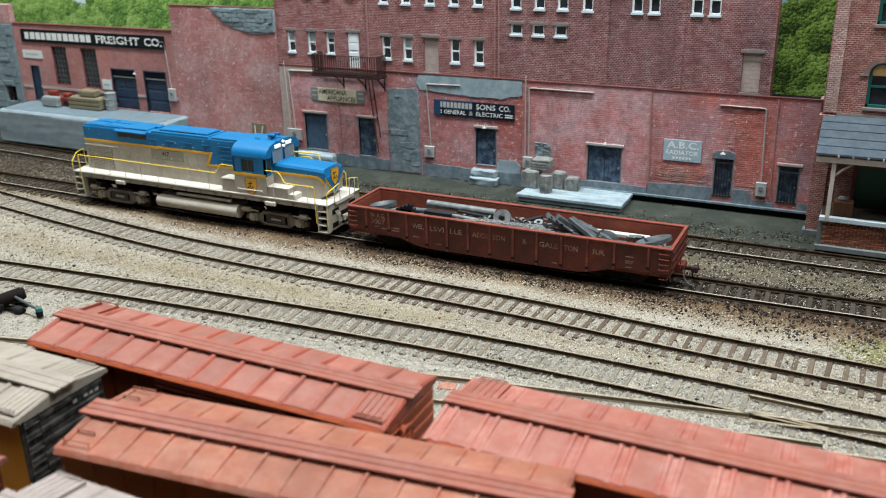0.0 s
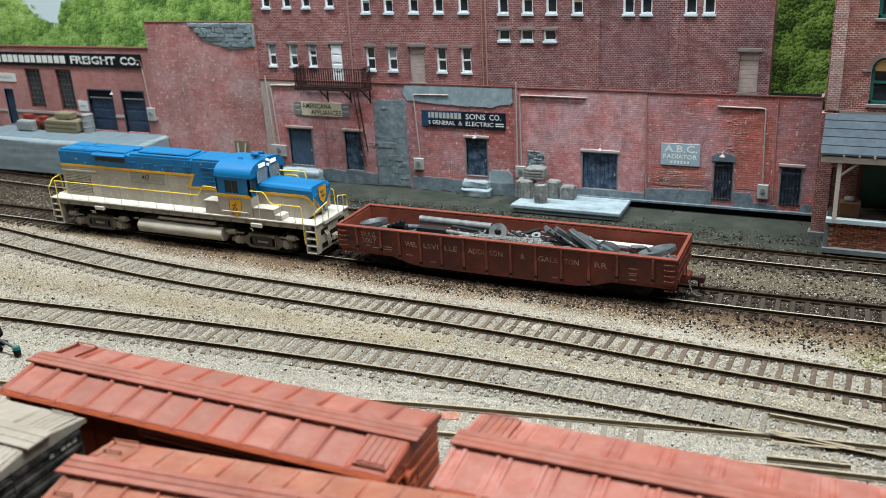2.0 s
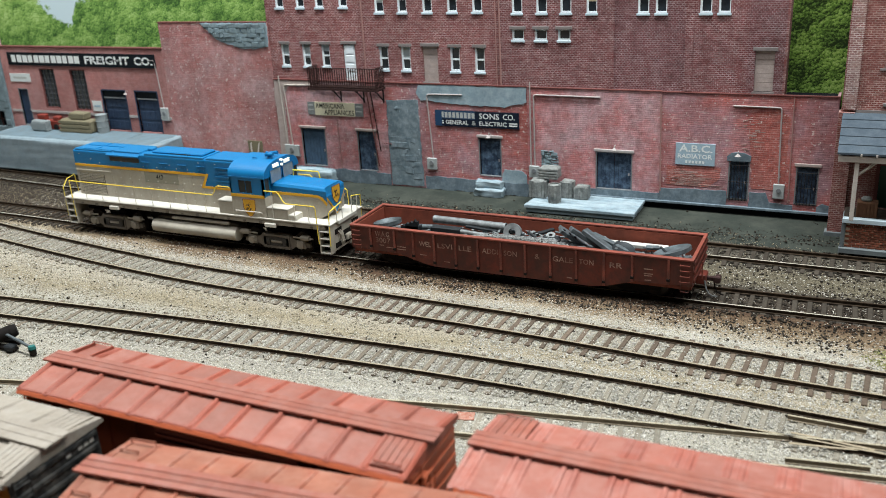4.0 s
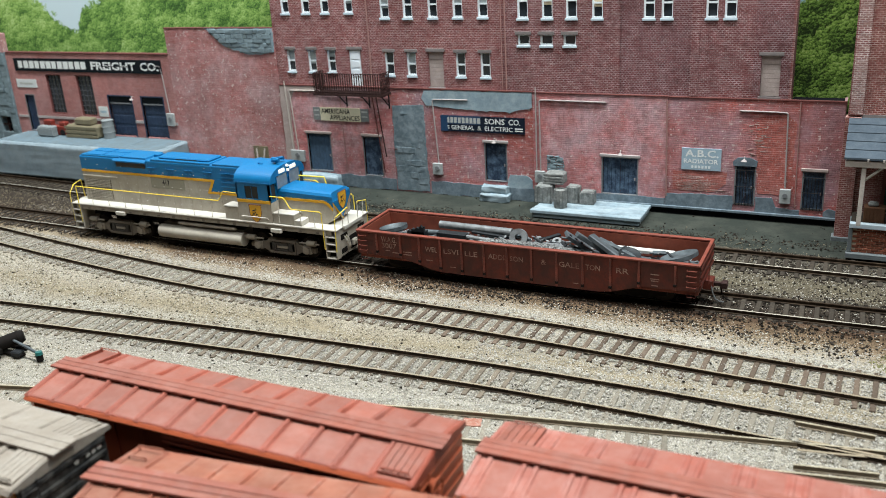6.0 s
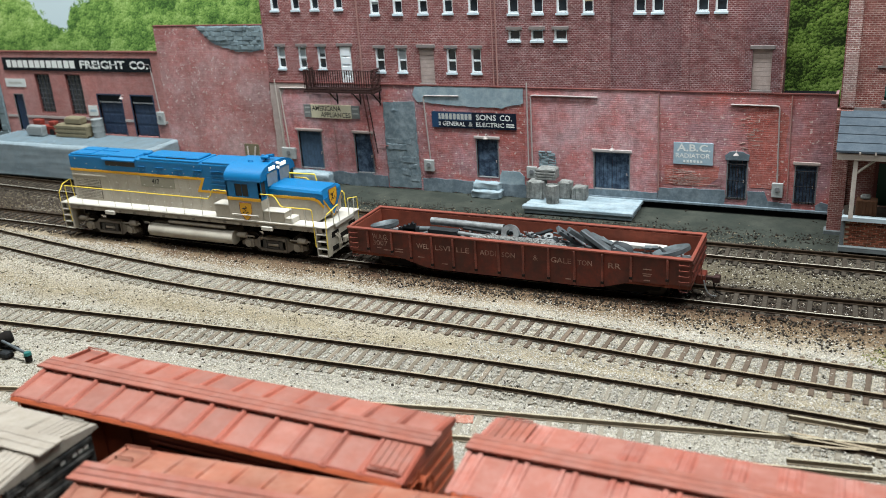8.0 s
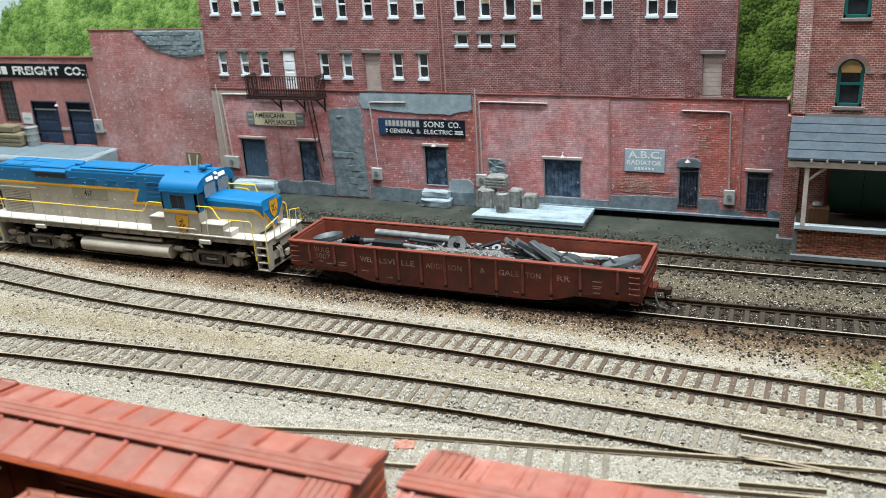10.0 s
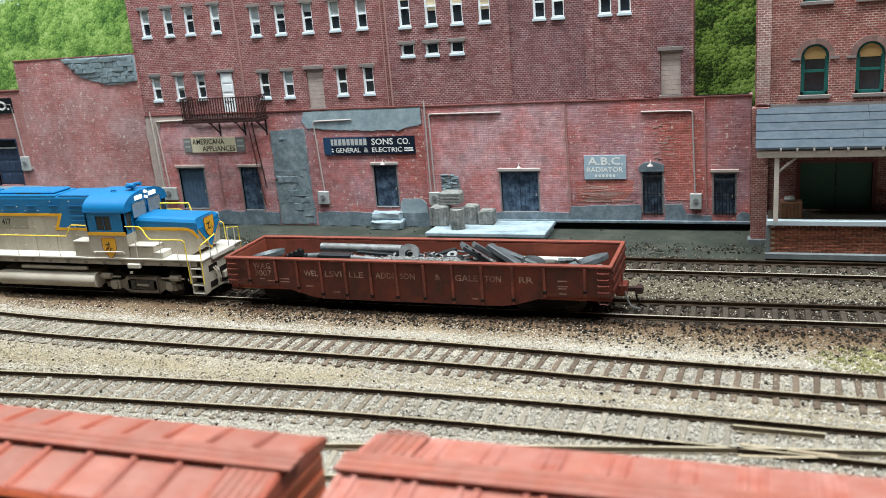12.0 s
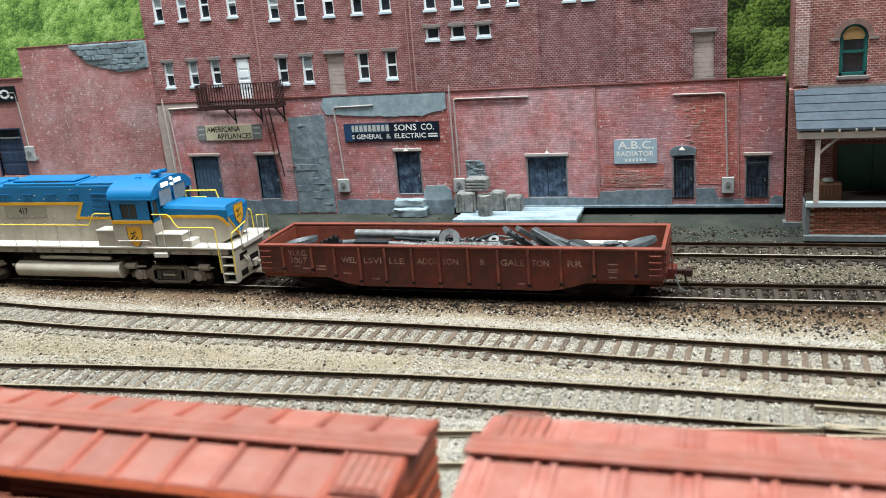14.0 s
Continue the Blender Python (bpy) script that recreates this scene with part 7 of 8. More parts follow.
def scrap_load():
    """Scrap iron heaped in the gondola."""
    rnd = random.Random(7)
    rng = np.random.default_rng(21)
    # Low heap of small scrap
    bm = bmesh.new()
    for i in range(1500):
        x, y = rnd.uniform(3, 164), rnd.uniform(-14, 14)
        h = 11.5 + 6.5 * math.exp(-((x - 82) / 40) ** 2) * (1 - (abs(y) / 17) ** 2) + 2.0 * math.exp(-((x - 130) / 20) ** 2) + 1.5
        z = rnd.uniform(h - 2.5, h)
        r = rnd.uniform(0.4, 1.3)
        v = [bm.verts.new((x + r * rnd.uniform(-1.2, 1.2), y + r * rnd.uniform(-1.2, 1.2), z + r * rnd.uniform(-0.7, 0.7))) for _ in range(4)]
        for f in ((0, 1, 2), (0, 2, 3), (0, 3, 1), (1, 3, 2)):
            bm.faces.new([v[k] for k in f])
    bmesh.ops.recalc_face_normals(bm, faces=bm.faces)
    heap = on_load("scrap_heap", "heap of small grey scrap filling the gondola", "scrap", 0, 0, 0)
    tagged(part("small_scrap", bm, M["scrap_steel"], heap), kind="stuff")
    mound = bmesh.new()
    nx, ny = 56, 12
    grid = [[mound.verts.new((3 + 161 * i / nx, -15 + 30 * j / ny, 10.6 + (6.6 * math.exp(-((161 * i / nx - 79) / 40) ** 2) + 2.4 * math.exp(-((161 * i / nx - 128) / 22) ** 2)) * max(0, 1 - ((j - ny / 2) / (ny / 2)) ** 2) * 0.9 + rnd.uniform(0, 0.5))) for j in range(ny + 1)] for i in range(nx + 1)]
    for i in range(nx):
        for j in range(ny):
            mound.faces.new((grid[i][j], grid[i + 1][j], grid[i + 1][j + 1], grid[i][j + 1]))
    part("mound", mound, M["scrap_blue"], heap)

    pile = lambda x, y: Z0 + 13.2 + 6.6 * np.exp(-((x - GX - 84) / 30) ** 4) * np.clip(1.15 - np.abs(y - GY + 7.5) / 9.5, 0, 1)
    stones("scrap_grit", "pile of pale grey metal turnings in the gondola", "scrap_grit", 9000, GX + 46, GX + 128, GY - 14.6, GY + 2, lambda x, y, r: np.ones(len(x)), 0.3, 0.75, 23, height=pile, tracks=())

    def pipe(x0, x1, y0, y1, z0, z1, r, m, label):
        o = on_load("steel_pipe", label, "pipe", x0, y0, z0)
        bm = bmesh.new()
        a, b = Vector((0, 0, 0)), Vector((x1 - x0, y1 - y0, z1 - z0))
        d = (b - a).normalized()
        s = d.cross(Vector((0, 0, 1))).normalized()
        u = s.cross(d)
        rings = []
        for p, q in ((a, r), (b, r), (b, r * 0.75), (a, r * 0.75)):
            rings.append([bm.verts.new(p + q * (math.cos(2 * math.pi * k / 14) * s + math.sin(2 * math.pi * k / 14) * u)) for k in range(14)])
        for i in range(4):
            for k in range(14):
                bm.faces.new((rings[i][k], rings[(i + 1) % 4][k], rings[(i + 1) % 4][(k + 1) % 14], rings[i][(k + 1) % 14]))
        bmesh.ops.recalc_face_normals(bm, faces=bm.faces)
        part("pipe", bm, M[m], o, smooth=True)

    pipe(34.5, 74, 7.0, 4.0, 19.6, 20.2, 1.9, "scrap_steel", "long grey steel pipe lying on the scrap")
    pipe(28.5, 37, 1.0, 0.4, 17.0, 17.6, 1.4, "scrap_blue", "short grey steel pipe stub")
    pipe(53.0, 66, -3.0, -3.6, 18.3, 17.8, 1.1, "scrap_steel", "thin grey pipe on the scrap heap")

    def plate(name, label, x, y, z, w, d, h, rx, ry, rz, m, bevel=0.2, bolts=0):
        o = thing(name, label, "scrap", (0, 0, 0))
        o.matrix_basis = pose((GX + x) * U, (GY + y) * U, (Z0 + z) * U, rx, ry, rz)
        part("plate", boxes((-w / 2, w / 2, -d / 2, d / 2, 0, h), bevel=bevel), M[m], o)
        for k in range(bolts):
            bm = bmesh.new()
            cyl(bm, (-w / 2 + 1.5 + k * 3.2, -d / 4, h), (-w / 2 + 1.5 + k * 3.2, -d / 4, h + 0.5), 0.7, 8)
            part("bolt", bm, M["scrap_dark"], o)

    plate("black_box", "black steel box section on the scrap", 45.5, -2.5, 16.4, 15.5, 4.5, 3.2, 0, 0, -1, "scrap_dark")
    o = on_load("jagged_casting", "dark broken casting with a jagged top edge", "scrap", 25.8, -2.0, 13.0)
    bm = bmesh.new()
    prism(bm, [(-4.2, 0), (4.4, 0), (5.0, 8.6), (4.0, 8.0), (3.2, 9.2), (2.0, 7.4), (1.0, 8.0), (-0.4, 6.6), (-1.4, 7.2), (-2.6, 5.6), (-3.4, 6.2), (-4.6, 5.0)], "y", -2.2, -0.6)
    prism(bm, [(-2.0, -2.2), (5.0, -2.2), (5.0, 2.4), (3.0, 2.0), (2.4, -0.6), (-2.0, -0.6)], "z", 0, 5.6)
    part("casting", bm, M["scrap_dark"], o)
    plate("scrap_plate", "slanted blue-grey steel plate with bolts", 107.5, 0.5, 19.0, 15.0, 6.6, 1.8, 6, 38, 30, "scrap_blue", 0.2, 3)
    plate("scrap_plate", "slanted blue-grey steel plate leaning on the heap", 114.2, -0.5, 19.2, 17.5, 5.4, 2.0, -6, 36, 24, "scrap_blue", 0.2)
    plate("scrap_beam", "dark steel beam sloping into the gondola", 121.5, -2.0, 18.4, 19.5, 4.6, 2.2, -8, 27, -14, "scrap_blue", 0.3)
    plate("scrap_beam", "grey steel beam sloping into the gondola", 126.5, 1.6, 17.2, 22.0, 2.6, 1.8, 0, 17, -12, "scrap_blue", 0.3)
    plate("scrap_plate", "flat grey steel plate on the scrap heap", 92.5, -1.0, 17.4, 13.0, 3.4, 0.8, 0, -3, 4, "scrap_steel", 0.15)
    plate("scrap_plate", "flat grey steel plate on the scrap heap", 96.5, -4.8, 16.4, 12.0, 2.6, 0.8, 0, 4, -6, "scrap_steel", 0.15)
    plate("scrap_bar", "grey flat bar on the scrap heap", 86.0, -6.0, 15.8, 17.0, 1.8, 1.0, 0, 0, 6, "scrap_steel", 0.15)
    plate("pale_plank", "pale worn plank along the gondola side", 135.5, 11.0, 14.2, 28.0, 3.6, 1.6, 0, 0, 0, "scrap_pale", 0.2)
    plate("scrap_bar", "dark flat bar on the scrap heap", 62.0, 2.5, 18.0, 17.0, 2.2, 1.2, 0, 2, -3, "scrap_dark", 0.2)
    plate("scrap_bar", "grey angle bar on the scrap heap", 76.5, -5.5, 16.6, 9.0, 3.0, 1.0, 10, -6, 35, "scrap_steel", 0.2)

    for k in range(46):
        x = rnd.choice((rnd.uniform(30, 112), rnd.uniform(95, 150)))
        w = rnd.uniform(4, 12)
        kind = rnd.choice((("scrap_plate", "bent grey steel offcut in the heap"), ("scrap_bar", "rusty grey bar in the heap")))
        plate(kind[0], kind[1], x, rnd.uniform(-11, 9), 14.6 + 3.2 * math.exp(-((x - 82) / 40) ** 2) + rnd.uniform(-0.6, 0.8), w, rnd.uniform(1.2, 3.2) if kind[0] == "scrap_plate" else 1.1, rnd.uniform(0.5, 1.2), rnd.uniform(-12, 12), rnd.uniform(-14, 14), rnd.uniform(-60, 60), rnd.choice(("scrap_steel", "scrap_steel", "scrap_blue", "scrap_dark")), 0.12)

    def disc(name, label, x, y, z, r, thick, rx, ry, m, hole=0.0, dish=0.0):
        o = thing(name, label, "scrap", (0, 0, 0))
        o.matrix_basis = pose((GX + x) * U, (GY + y) * U, (Z0 + z) * U, rx, ry, 0)
        bm = bmesh.new()
        n = 28
        prof = [(max(hole, 0.01), -thick / 2 - dish), (r * 0.8, -thick / 2 - dish * 0.5), (r, -thick / 2), (r, thick / 2), (r * 0.8, thick / 2 - dish), (max(hole, 0.01), thick / 2 - dish * 1.4)]
        rings = [[bm.verts.new((q * math.cos(2 * math.pi * k / n), q * math.sin(2 * math.pi * k / n), h)) for k in range(n)] for q, h in prof]
        for i in range(len(prof)):
            a, b = rings[i], rings[(i + 1) % len(prof)]
            for k in range(n):
                bm.faces.new((a[k], a[(k + 1) % n], b[(k + 1) % n], b[k]))
        bmesh.ops.recalc_face_normals(bm, faces=bm.faces)
        part("disc", bm, M[m], o, smooth=True)

    disc("steel_ring", "thick grey steel ring standing on edge", 79.0, -0.5, 19.6, 4.3, 2.6, 68, 14, "scrap_steel", 1.7)
    disc("wheel_disc", "dished grey wheel disc leaning in the corner", 11.0, 1.0, 17.6, 7.2, 1.8, -4, -10, "scrap_blue", 0.0, 1.6)
    disc("wheel_disc", "large grey wheel disc leaning on the end wall", 153.5, 1.0, 17.8, 8.4, 1.7, -6, -17, "scrap_blue", 0.0, 1.2)
    disc("wheel_disc", "small dark wheel disc lying on scrap", 132.0, -1.0, 16.6, 5.0, 2.2, 12, 12, "scrap_dark", 0.0, 0.6)
    disc("gear_ring", "small grey gear ring on the heap", 97.0, 2.0, 18.8, 2.2, 1.0, 25, 0, "scrap_steel", 0.9)


scrap_load()

# ---- the locomotive ----
M["loco_blue"] = surface("loco_blue", (0.003, 0.134, 0.325), 0.42, 0.0, 0.35, grain=1.0, stain=0.05, vary=0.12, bump=0.04, dust=(0.005, 0.145, 0.34), dust_amount=0.3)
M["loco_grey"] = surface("loco_grey", (0.43, 0.395, 0.335), 0.5, grime=(0.22, 0.19, 0.145), grime_scale=0.05, grime_amount=0.4, streak=(1.0, 1.0, 0.5), grain=1.0, stain=0.05, vary=0.1, bump=0.05, dust=(0.28, 0.24, 0.185), dust_amount=0.5)
M["loco_deck"] = surface("loco_deck", (0.52, 0.495, 0.44), 0.6, grain=1.2, stain=0.08, vary=0.12, dust=(0.5, 0.45, 0.38), dust_amount=0.4)
M["loco_latch"] = surface("loco_latch", (0.44, 0.42, 0.38), 0.5, vary=0.25, stain=0.3)
M["loco_frame"] = surface("loco_frame", (0.31, 0.275, 0.225), 0.65, grain=1.0, stain=0.1, vary=0.2, dust=(0.16, 0.13, 0.10), dust_amount=0.55)
M["loco_truck"] = surface("loco_truck", (0.15, 0.128, 0.103), 0.7, grain=1.0, stain=0.15, vary=0.25, dust=(0.14, 0.115, 0.09), dust_amount=0.5)
M["loco_gold"] = surface("loco_gold", (0.66, 0.34, 0.02), 0.5, vary=0.1, bump=0.03)
M["rail_yellow"] = surface("rail_yellow", (0.74, 0.56, 0.06), 0.5, vary=0.12)
M["grille_dark"] = surface("grille_dark", (0.05, 0.045, 0.04), 0.7, vary=0.3)
M["windshield"] = surface("windshield", (0.20, 0.235, 0.265), 0.12, 0.0, 0.6, vary=0.3, stain=0.3, bump=0.0)
M["cab_glass"] = surface("cab_glass", (0.045, 0.045, 0.042), 0.1, 0.0, 0.6, vary=0.3, bump=0.0)


def glowing(name, color, strength):
    s = Nodes(name)
    s.bsdf.inputs["Emission Color"].default_value = (*color, 1)
    s.bsdf.inputs["Emission Strength"].default_value = strength
    return s.done(color, 0.5)


M["lit_lamp"] = glowing("lit_lamp", (1.0, 0.93, 0.80), 0.4)


def loco_truck(parent, x, base=30.6):
    tr = part("truck", boxes((x - 6, x + 6, -9, 9, 6, 12), bevel=0.4), M["underframe"], parent)
    r = 5.6
    for s in (-1, 1):
        y0, y1 = sorted((s * 10.2, s * 12.2))
        h = base / 2
        bm = bmesh.new()
        prism(bm, [(x - h - 5, 4.0), (x - h + 4, 3.6), (x - h + 7, 1.6), (x + h - 7, 1.6), (x + h - 4, 3.6), (x + h + 5, 4.0), (x + h + 5, 6.4), (x + h - 5, 7.8), (x + h - 7, 10.0), (x - h + 7, 10.0), (x - h + 5, 7.8), (x - h - 5, 6.4)], "y", y0, y1)
        fr = part("side_frame", bm, M["loco_truck"], tr, "dusty grey-brown truck side frame")
        a, b = sorted((s * 12.2, s * 13.0))
        part("frame_plate", boxes((x - h + 7, x + h - 7, a, b, 2.0, 3.2), (x - h + 7, x + h - 7, a, b, 8.4, 9.6), (x - h + 7, x - h + 9, a, b, 3.2, 8.4), (x + h - 9, x + h - 7, a, b, 3.2, 8.4)), M["loco_truck"], fr)
        part("spring_pocket", boxes((x - 3.4, x + 3.4, a, b + 0.01, 4.9, 6.3), bevel=0.3), M["loco_frame"], fr)
        part("opening", boxes((x - 7.8, x - 3.9, a, b - 0.35, 3.6, 8.0), (x + 3.9, x + 7.8, a, b - 0.35, 3.6, 8.0), (x - 3.6, x + 3.6, a, b - 0.35, 3.5, 4.6), (x - 3.6, x + 3.6, a, b - 0.35, 6.6, 8.0)), M["grille_dark"], fr)
        for k in (-1, 1):
            xx = x + k * h
            bm = bmesh.new()
            a, b = sorted((s * 11.6, s * 13.8))
            cyl(bm, (xx, a, 5.4), (xx, b, 5.4), 2.0, 14)
            box(bm, xx - 2.6, xx + 2.6, min(s * 11, s * 12.8), max(s * 11, s * 12.8), 3.2, 7.6, bevel=0.3)
            part("journal_box", bm, M["loco_frame"], fr)
            bm = bmesh.new()
            cyl(bm, (xx + k * 1.0, s * 13.0, 9.6), (xx + k * 6.0, s * 13.0, 9.6), 1.45, 12)
            tube(bm, [(xx - k * 4, s * 13.0, 9.4), (xx + k * 8, s * 13.0, 9.4)], 0.45, 6)
            part("brake_cylinder", bm, M["loco_frame"], fr, smooth=True)
            bm = bmesh.new()
            cyl(bm, (xx, s * 9.4, r), (xx, s * 8.0, r), r, 24)
            cyl(bm, (xx, s * 8.0, r), (xx, s * 7.4, r), r + 0.5, 24)
            part("wheel", bm, M["wheel"], tr, smooth=True)


def section(w, z0, ze, zc, n=5, e=2.2):
    """Half-round hood outline (y, z): upright sides and a crowned roof."""
    pts = [(-w, z0), (-w, ze)]
    for k in range(1, n + 1):
        a = math.pi / 2 * k / n
        pts.append((-w * math.cos(a) ** (2 / e), ze + (zc - ze) * math.sin(a) ** (2 / e)))
    return pts + [(-y, z) for y, z in pts[::-1][1:]]


def shield(parent, name, x, y, z0, z1, w, facing, material, depth=0.22):
    """A heraldic shield plate, on a side ('y') or a front ('x')."""
    h = z1 - z0
    pts = [(-w / 2, z1), (-w * 0.49, z0 + 0.5 * h), (-w * 0.36, z0 + 0.25 * h), (-w * 0.15, z0 + 0.07 * h), (0, z0), (w * 0.15, z0 + 0.07 * h), (w * 0.36, z0 + 0.25 * h), (w * 0.49, z0 + 0.5 * h), (w / 2, z1)]
    bm = bmesh.new()
    if facing == "y":
        prism(bm, [(x + a, b) for a, b in pts], "y", y - depth, y + 0.05)
    else:
        prism(bm, [(y + a, b) for a, b in pts], "x", x - 0.05, x + depth)
    ob = part(name, bm, M[material], parent, "orange-yellow heraldic shield")
    bm = bmesh.new()
    if facing == "y":
        tube(bm, [(x + a, y - depth, b) for a, b in pts + pts[:1]], 0.16, 4)
    else:
        tube(bm, [(x + depth, y + a, b) for a, b in pts + pts[:1]], 0.16, 4)
    part("border", bm, M["pipe_brown"], ob)
    rnd = random.Random(w)
    for k in range(12):
        u, v = w * (-0.30 + 0.082 * (k % 7)), z0 + h * (0.36 + 0.04 * (k % 3)) + (0.24 * h if k > 6 else 0)
        p, q = (u, v), (u + w * rnd.uniform(0.03, 0.16), v + h * rnd.uniform(-0.02, 0.2))
        bm = bmesh.new()
        if facing == "y":
            tube(bm, [(x + p[0], y - depth, p[1]), (x + q[0], y - depth, q[1])], 0.2, 4)
        else:
            tube(bm, [(x + depth, y + p[0], p[1]), (x + depth, y + q[0], q[1])], 0.2, 4)
        part("script_stroke", bm, M["letter_black"], ob)
    return ob


def locomotive():
    lo = thing("diesel_locomotive", "blue and grey diesel locomotive with yellow handrails", "locomotive", (-340.5, 389.3, Z0))
    # Frame, deck and tank
    fr = part("frame", boxes((-86, 88, -15.6, 15.6, 16.0, 18.7), bevel=0.2), M["loco_frame"], lo)
    part("centre_sill", boxes((-84, 86, -5, 5, 9.5, 16.0)), M["underframe"], fr)
    for a, b in ((-89.2, 31), (31, 91.6)):
        part("deck", boxes((a, b, -16.2, 16.2, 18.7, 19.4), bevel=0.12), M["loco_deck"], lo, "pale dusty walkway deck")
    bm = bmesh.new()
    for s in (-1, 1):
        tk = [( s * 13.2 + 3.7 * math.cos(a), 7.7 + 3.7 * math.sin(a)) for a in np.linspace(0, 2 * math.pi, 17)[:-1]]
        prism(bm, tk, "x", -25.6, 31.6)
    t = part("fuel_tank", bm, M["loco_grey"], lo, "rounded dusty grey fuel tank", smooth=True)
    part("tank_core", boxes((-25, 31, -12, 12, 4.2, 12.2), bevel=0.5), M["loco_truck"], t)
    part("air_pipe", boxes((-12, 27, -15.0, -13.0, 12.6, 14.4), bevel=0.5), M["loco_frame"], t)
    for s in (-1, 1):
        y0, y1 = sorted((s * 15.6, s * 16.0))
        for x in np.linspace(-76, 80, 16):
            part("jack_pad", boxes((x - 0.9, x + 0.9, y0, y1, 16.4, 17.4), bevel=0.1), M["loco_truck"], fr)
        for x in (-52.0, 55.0):
            y0, y1 = sorted((s * 15.0, s * 16.8))
            part("light_bracket", boxes((x - 3.4, x + 3.4, y0, y1, 14.8, 17.0), bevel=0.3), M["loco_deck"], fr)
    # Long hood: grey below, blue above
    w = 7.9
    hood = part("hood", boxes((-84.5, 31.6, -w, w, 19.4, 37.0)), M["loco_grey"], lo)
    bm = bmesh.new()
    prism(bm, section(w, 36.9, 44.6, 46.2, 12, 3.6), "x", -84.5, 31.6)
    top = part("hood_top", bm, M["loco_blue"], lo, smooth=False)
    for s in (-1, 1):
        y0, y1 = sorted((s * w, s * (w + 0.16)))
        bm = bmesh.new()
        prism(bm, [(-84.6, 37.9), (12.4, 37.9), (8.9, 31.1), (31.6, 31.1), (31.6, 29.8), (6.4, 29.8), (10.0, 36.5), (-84.6, 36.5)], "y", min(s * w, s * (w + 0.2)), max(s * w, s * (w + 0.2)))
        part("stripe", bm, M["loco_gold"], hood, "gold stripe with a slanting step")
        bm = bmesh.new()
        prism(bm, [(12.2, 38.2), (31.6, 38.2), (31.6, 31.1), (9.0, 31.1)], "y", min(s * w, s * (w + 0.12)), max(s * w, s * (w + 0.12)))
        part("blue_panel", bm, M["loco_blue"], hood)
        # Radiator shutters, doors with hinges and latches
        y2 = s * (w + 0.35)
        g = part("radiator_grille", boxes((-82.6, -63.4, min(s * w, s * (w + 0.05)), max(s * w, s * (w + 0.05)), 20.4, 32.2)), M["loco_truck"], hood)
        for k in range(13):
            z = 20.7 + 0.9 * k
            if abs(z - 26.5) < 0.7:
                continue
            a, b = sorted((s * w, y2))
            for xa in (-82.2, -72.8):
                part("slat", boxes((xa, xa + 8.9, a, b, z, z + 0.5)), M["loco_grey"], g)
        a, b = sorted((s * w, s * (w + 0.5)))
        part("trim_rail", boxes((-84, -58, a, b, 33.9, 34.5)), M["loco_grey"], hood)
        rnd = random.Random(3)
        for k, x in enumerate(np.linspace(-58, 30, 15)):
            for z in (22.0, 27.4, 31.2):
                dx = rnd.uniform(0.5, 2.8)
                part("latch", boxes((x + dx, x + dx + 0.55, a, b, z, z + 0.32)), M["loco_latch"], hood)
        for k in range(5):
            x = -34 + 13 * k
            part("handhold", boxes((x, x + 6.0, a, b, 41.6, 41.9)), M["loco_blue"], top)
            each("rivet", [(x + 1, x + 1.6, a, b, 39.4, 39.8), (x + 4, x + 4.6, a, b, 39.4, 39.8)], M["loco_blue"], top)
        for z in (34.2, 36.6, 39.2, 41.4):
            part("louvre", boxes((17.0, 29.0, a, b, z, z + 0.6)), M["loco_blue"], top)
        part("intake", boxes((-57, -35.5, min(s * w, s * (w + 0.1)), max(s * w, s * (w + 0.1)), 40.9, 43.5)), M["grille_dark"], top, "dark air intake grille")
        bm = bmesh.new()
        prism(bm, [(s * (w - 1.6), 46.5), (s * (w + 1.3), 44.7), (s * (w + 1.3), 44.1), (s * (w - 1.6), 45.0)], "x", -58.5, -34.6)
        part("intake_lip", bm, M["loco_blue"], top)
    part("number_patch", boxes((-33.0, -9.0, -w - 0.1, -w, 30.2, 36.2)), surface("loco_patch", (0.25, 0.235, 0.185), 0.55, grain=1.0, stain=0.06, vary=0.15), hood, "darker grey repainted number patch")
    lettering("letters", "417", -24.8, -w - 0.1, 32.2, 3.0, 5.2, M["letter_black"], hood, 0.02, depth=0.06)
    rnd = random.Random(12)
    for k in range(14):
        x, z = -80 + 8.0 * k + rnd.uniform(-2, 2), rnd.choice((39.2, 41.0, 43.6))
        part("latch", boxes((x, x + 0.45, -w - 0.35, -w, z, z + 0.3)), M["loco_latch"], top)
    for x in np.linspace(-57.5, 30, 13):
        part("door_seam", boxes((x, x + 0.12, -w - 0.05, -w, 20.2, 36.0)), M["loco_frame"], hood)
    # Roof fittings
    part("roof_hatch", boxes((-83.5, -54.5, -7.5, 7.5, 45.2, 46.6), bevel=0.25), M["loco_blue"], top)
    for x in (-81, -66.8):
        for y in (-7.0, 0.6):
            part("hatch_frame", boxes((x + 0.6, x + 13.4, y + 0.2, y + 6.2, 46.55, 46.95), bevel=0.15), M["loco_blue"], top)
    part("roof_panel", boxes((-53.6, -35.0, -7.3, 7.3, 45.2, 46.8), bevel=0.2), M["loco_blue"], top)
    part("roof_box", boxes((-27.0, 8.0, -5.8, 5.8, 46.6, 47.9), bevel=0.5), M["loco_blue"], top)
    part("roof_box_skirt", boxes((-31.5, 9.8, -7.7, 7.7, 45.0, 46.7), bevel=0.25), M["loco_blue"], top)
    part("box_slot", boxes((-14, 0, -5.9, -5.6, 46.8, 47.4)), M["grille_dark"], top)
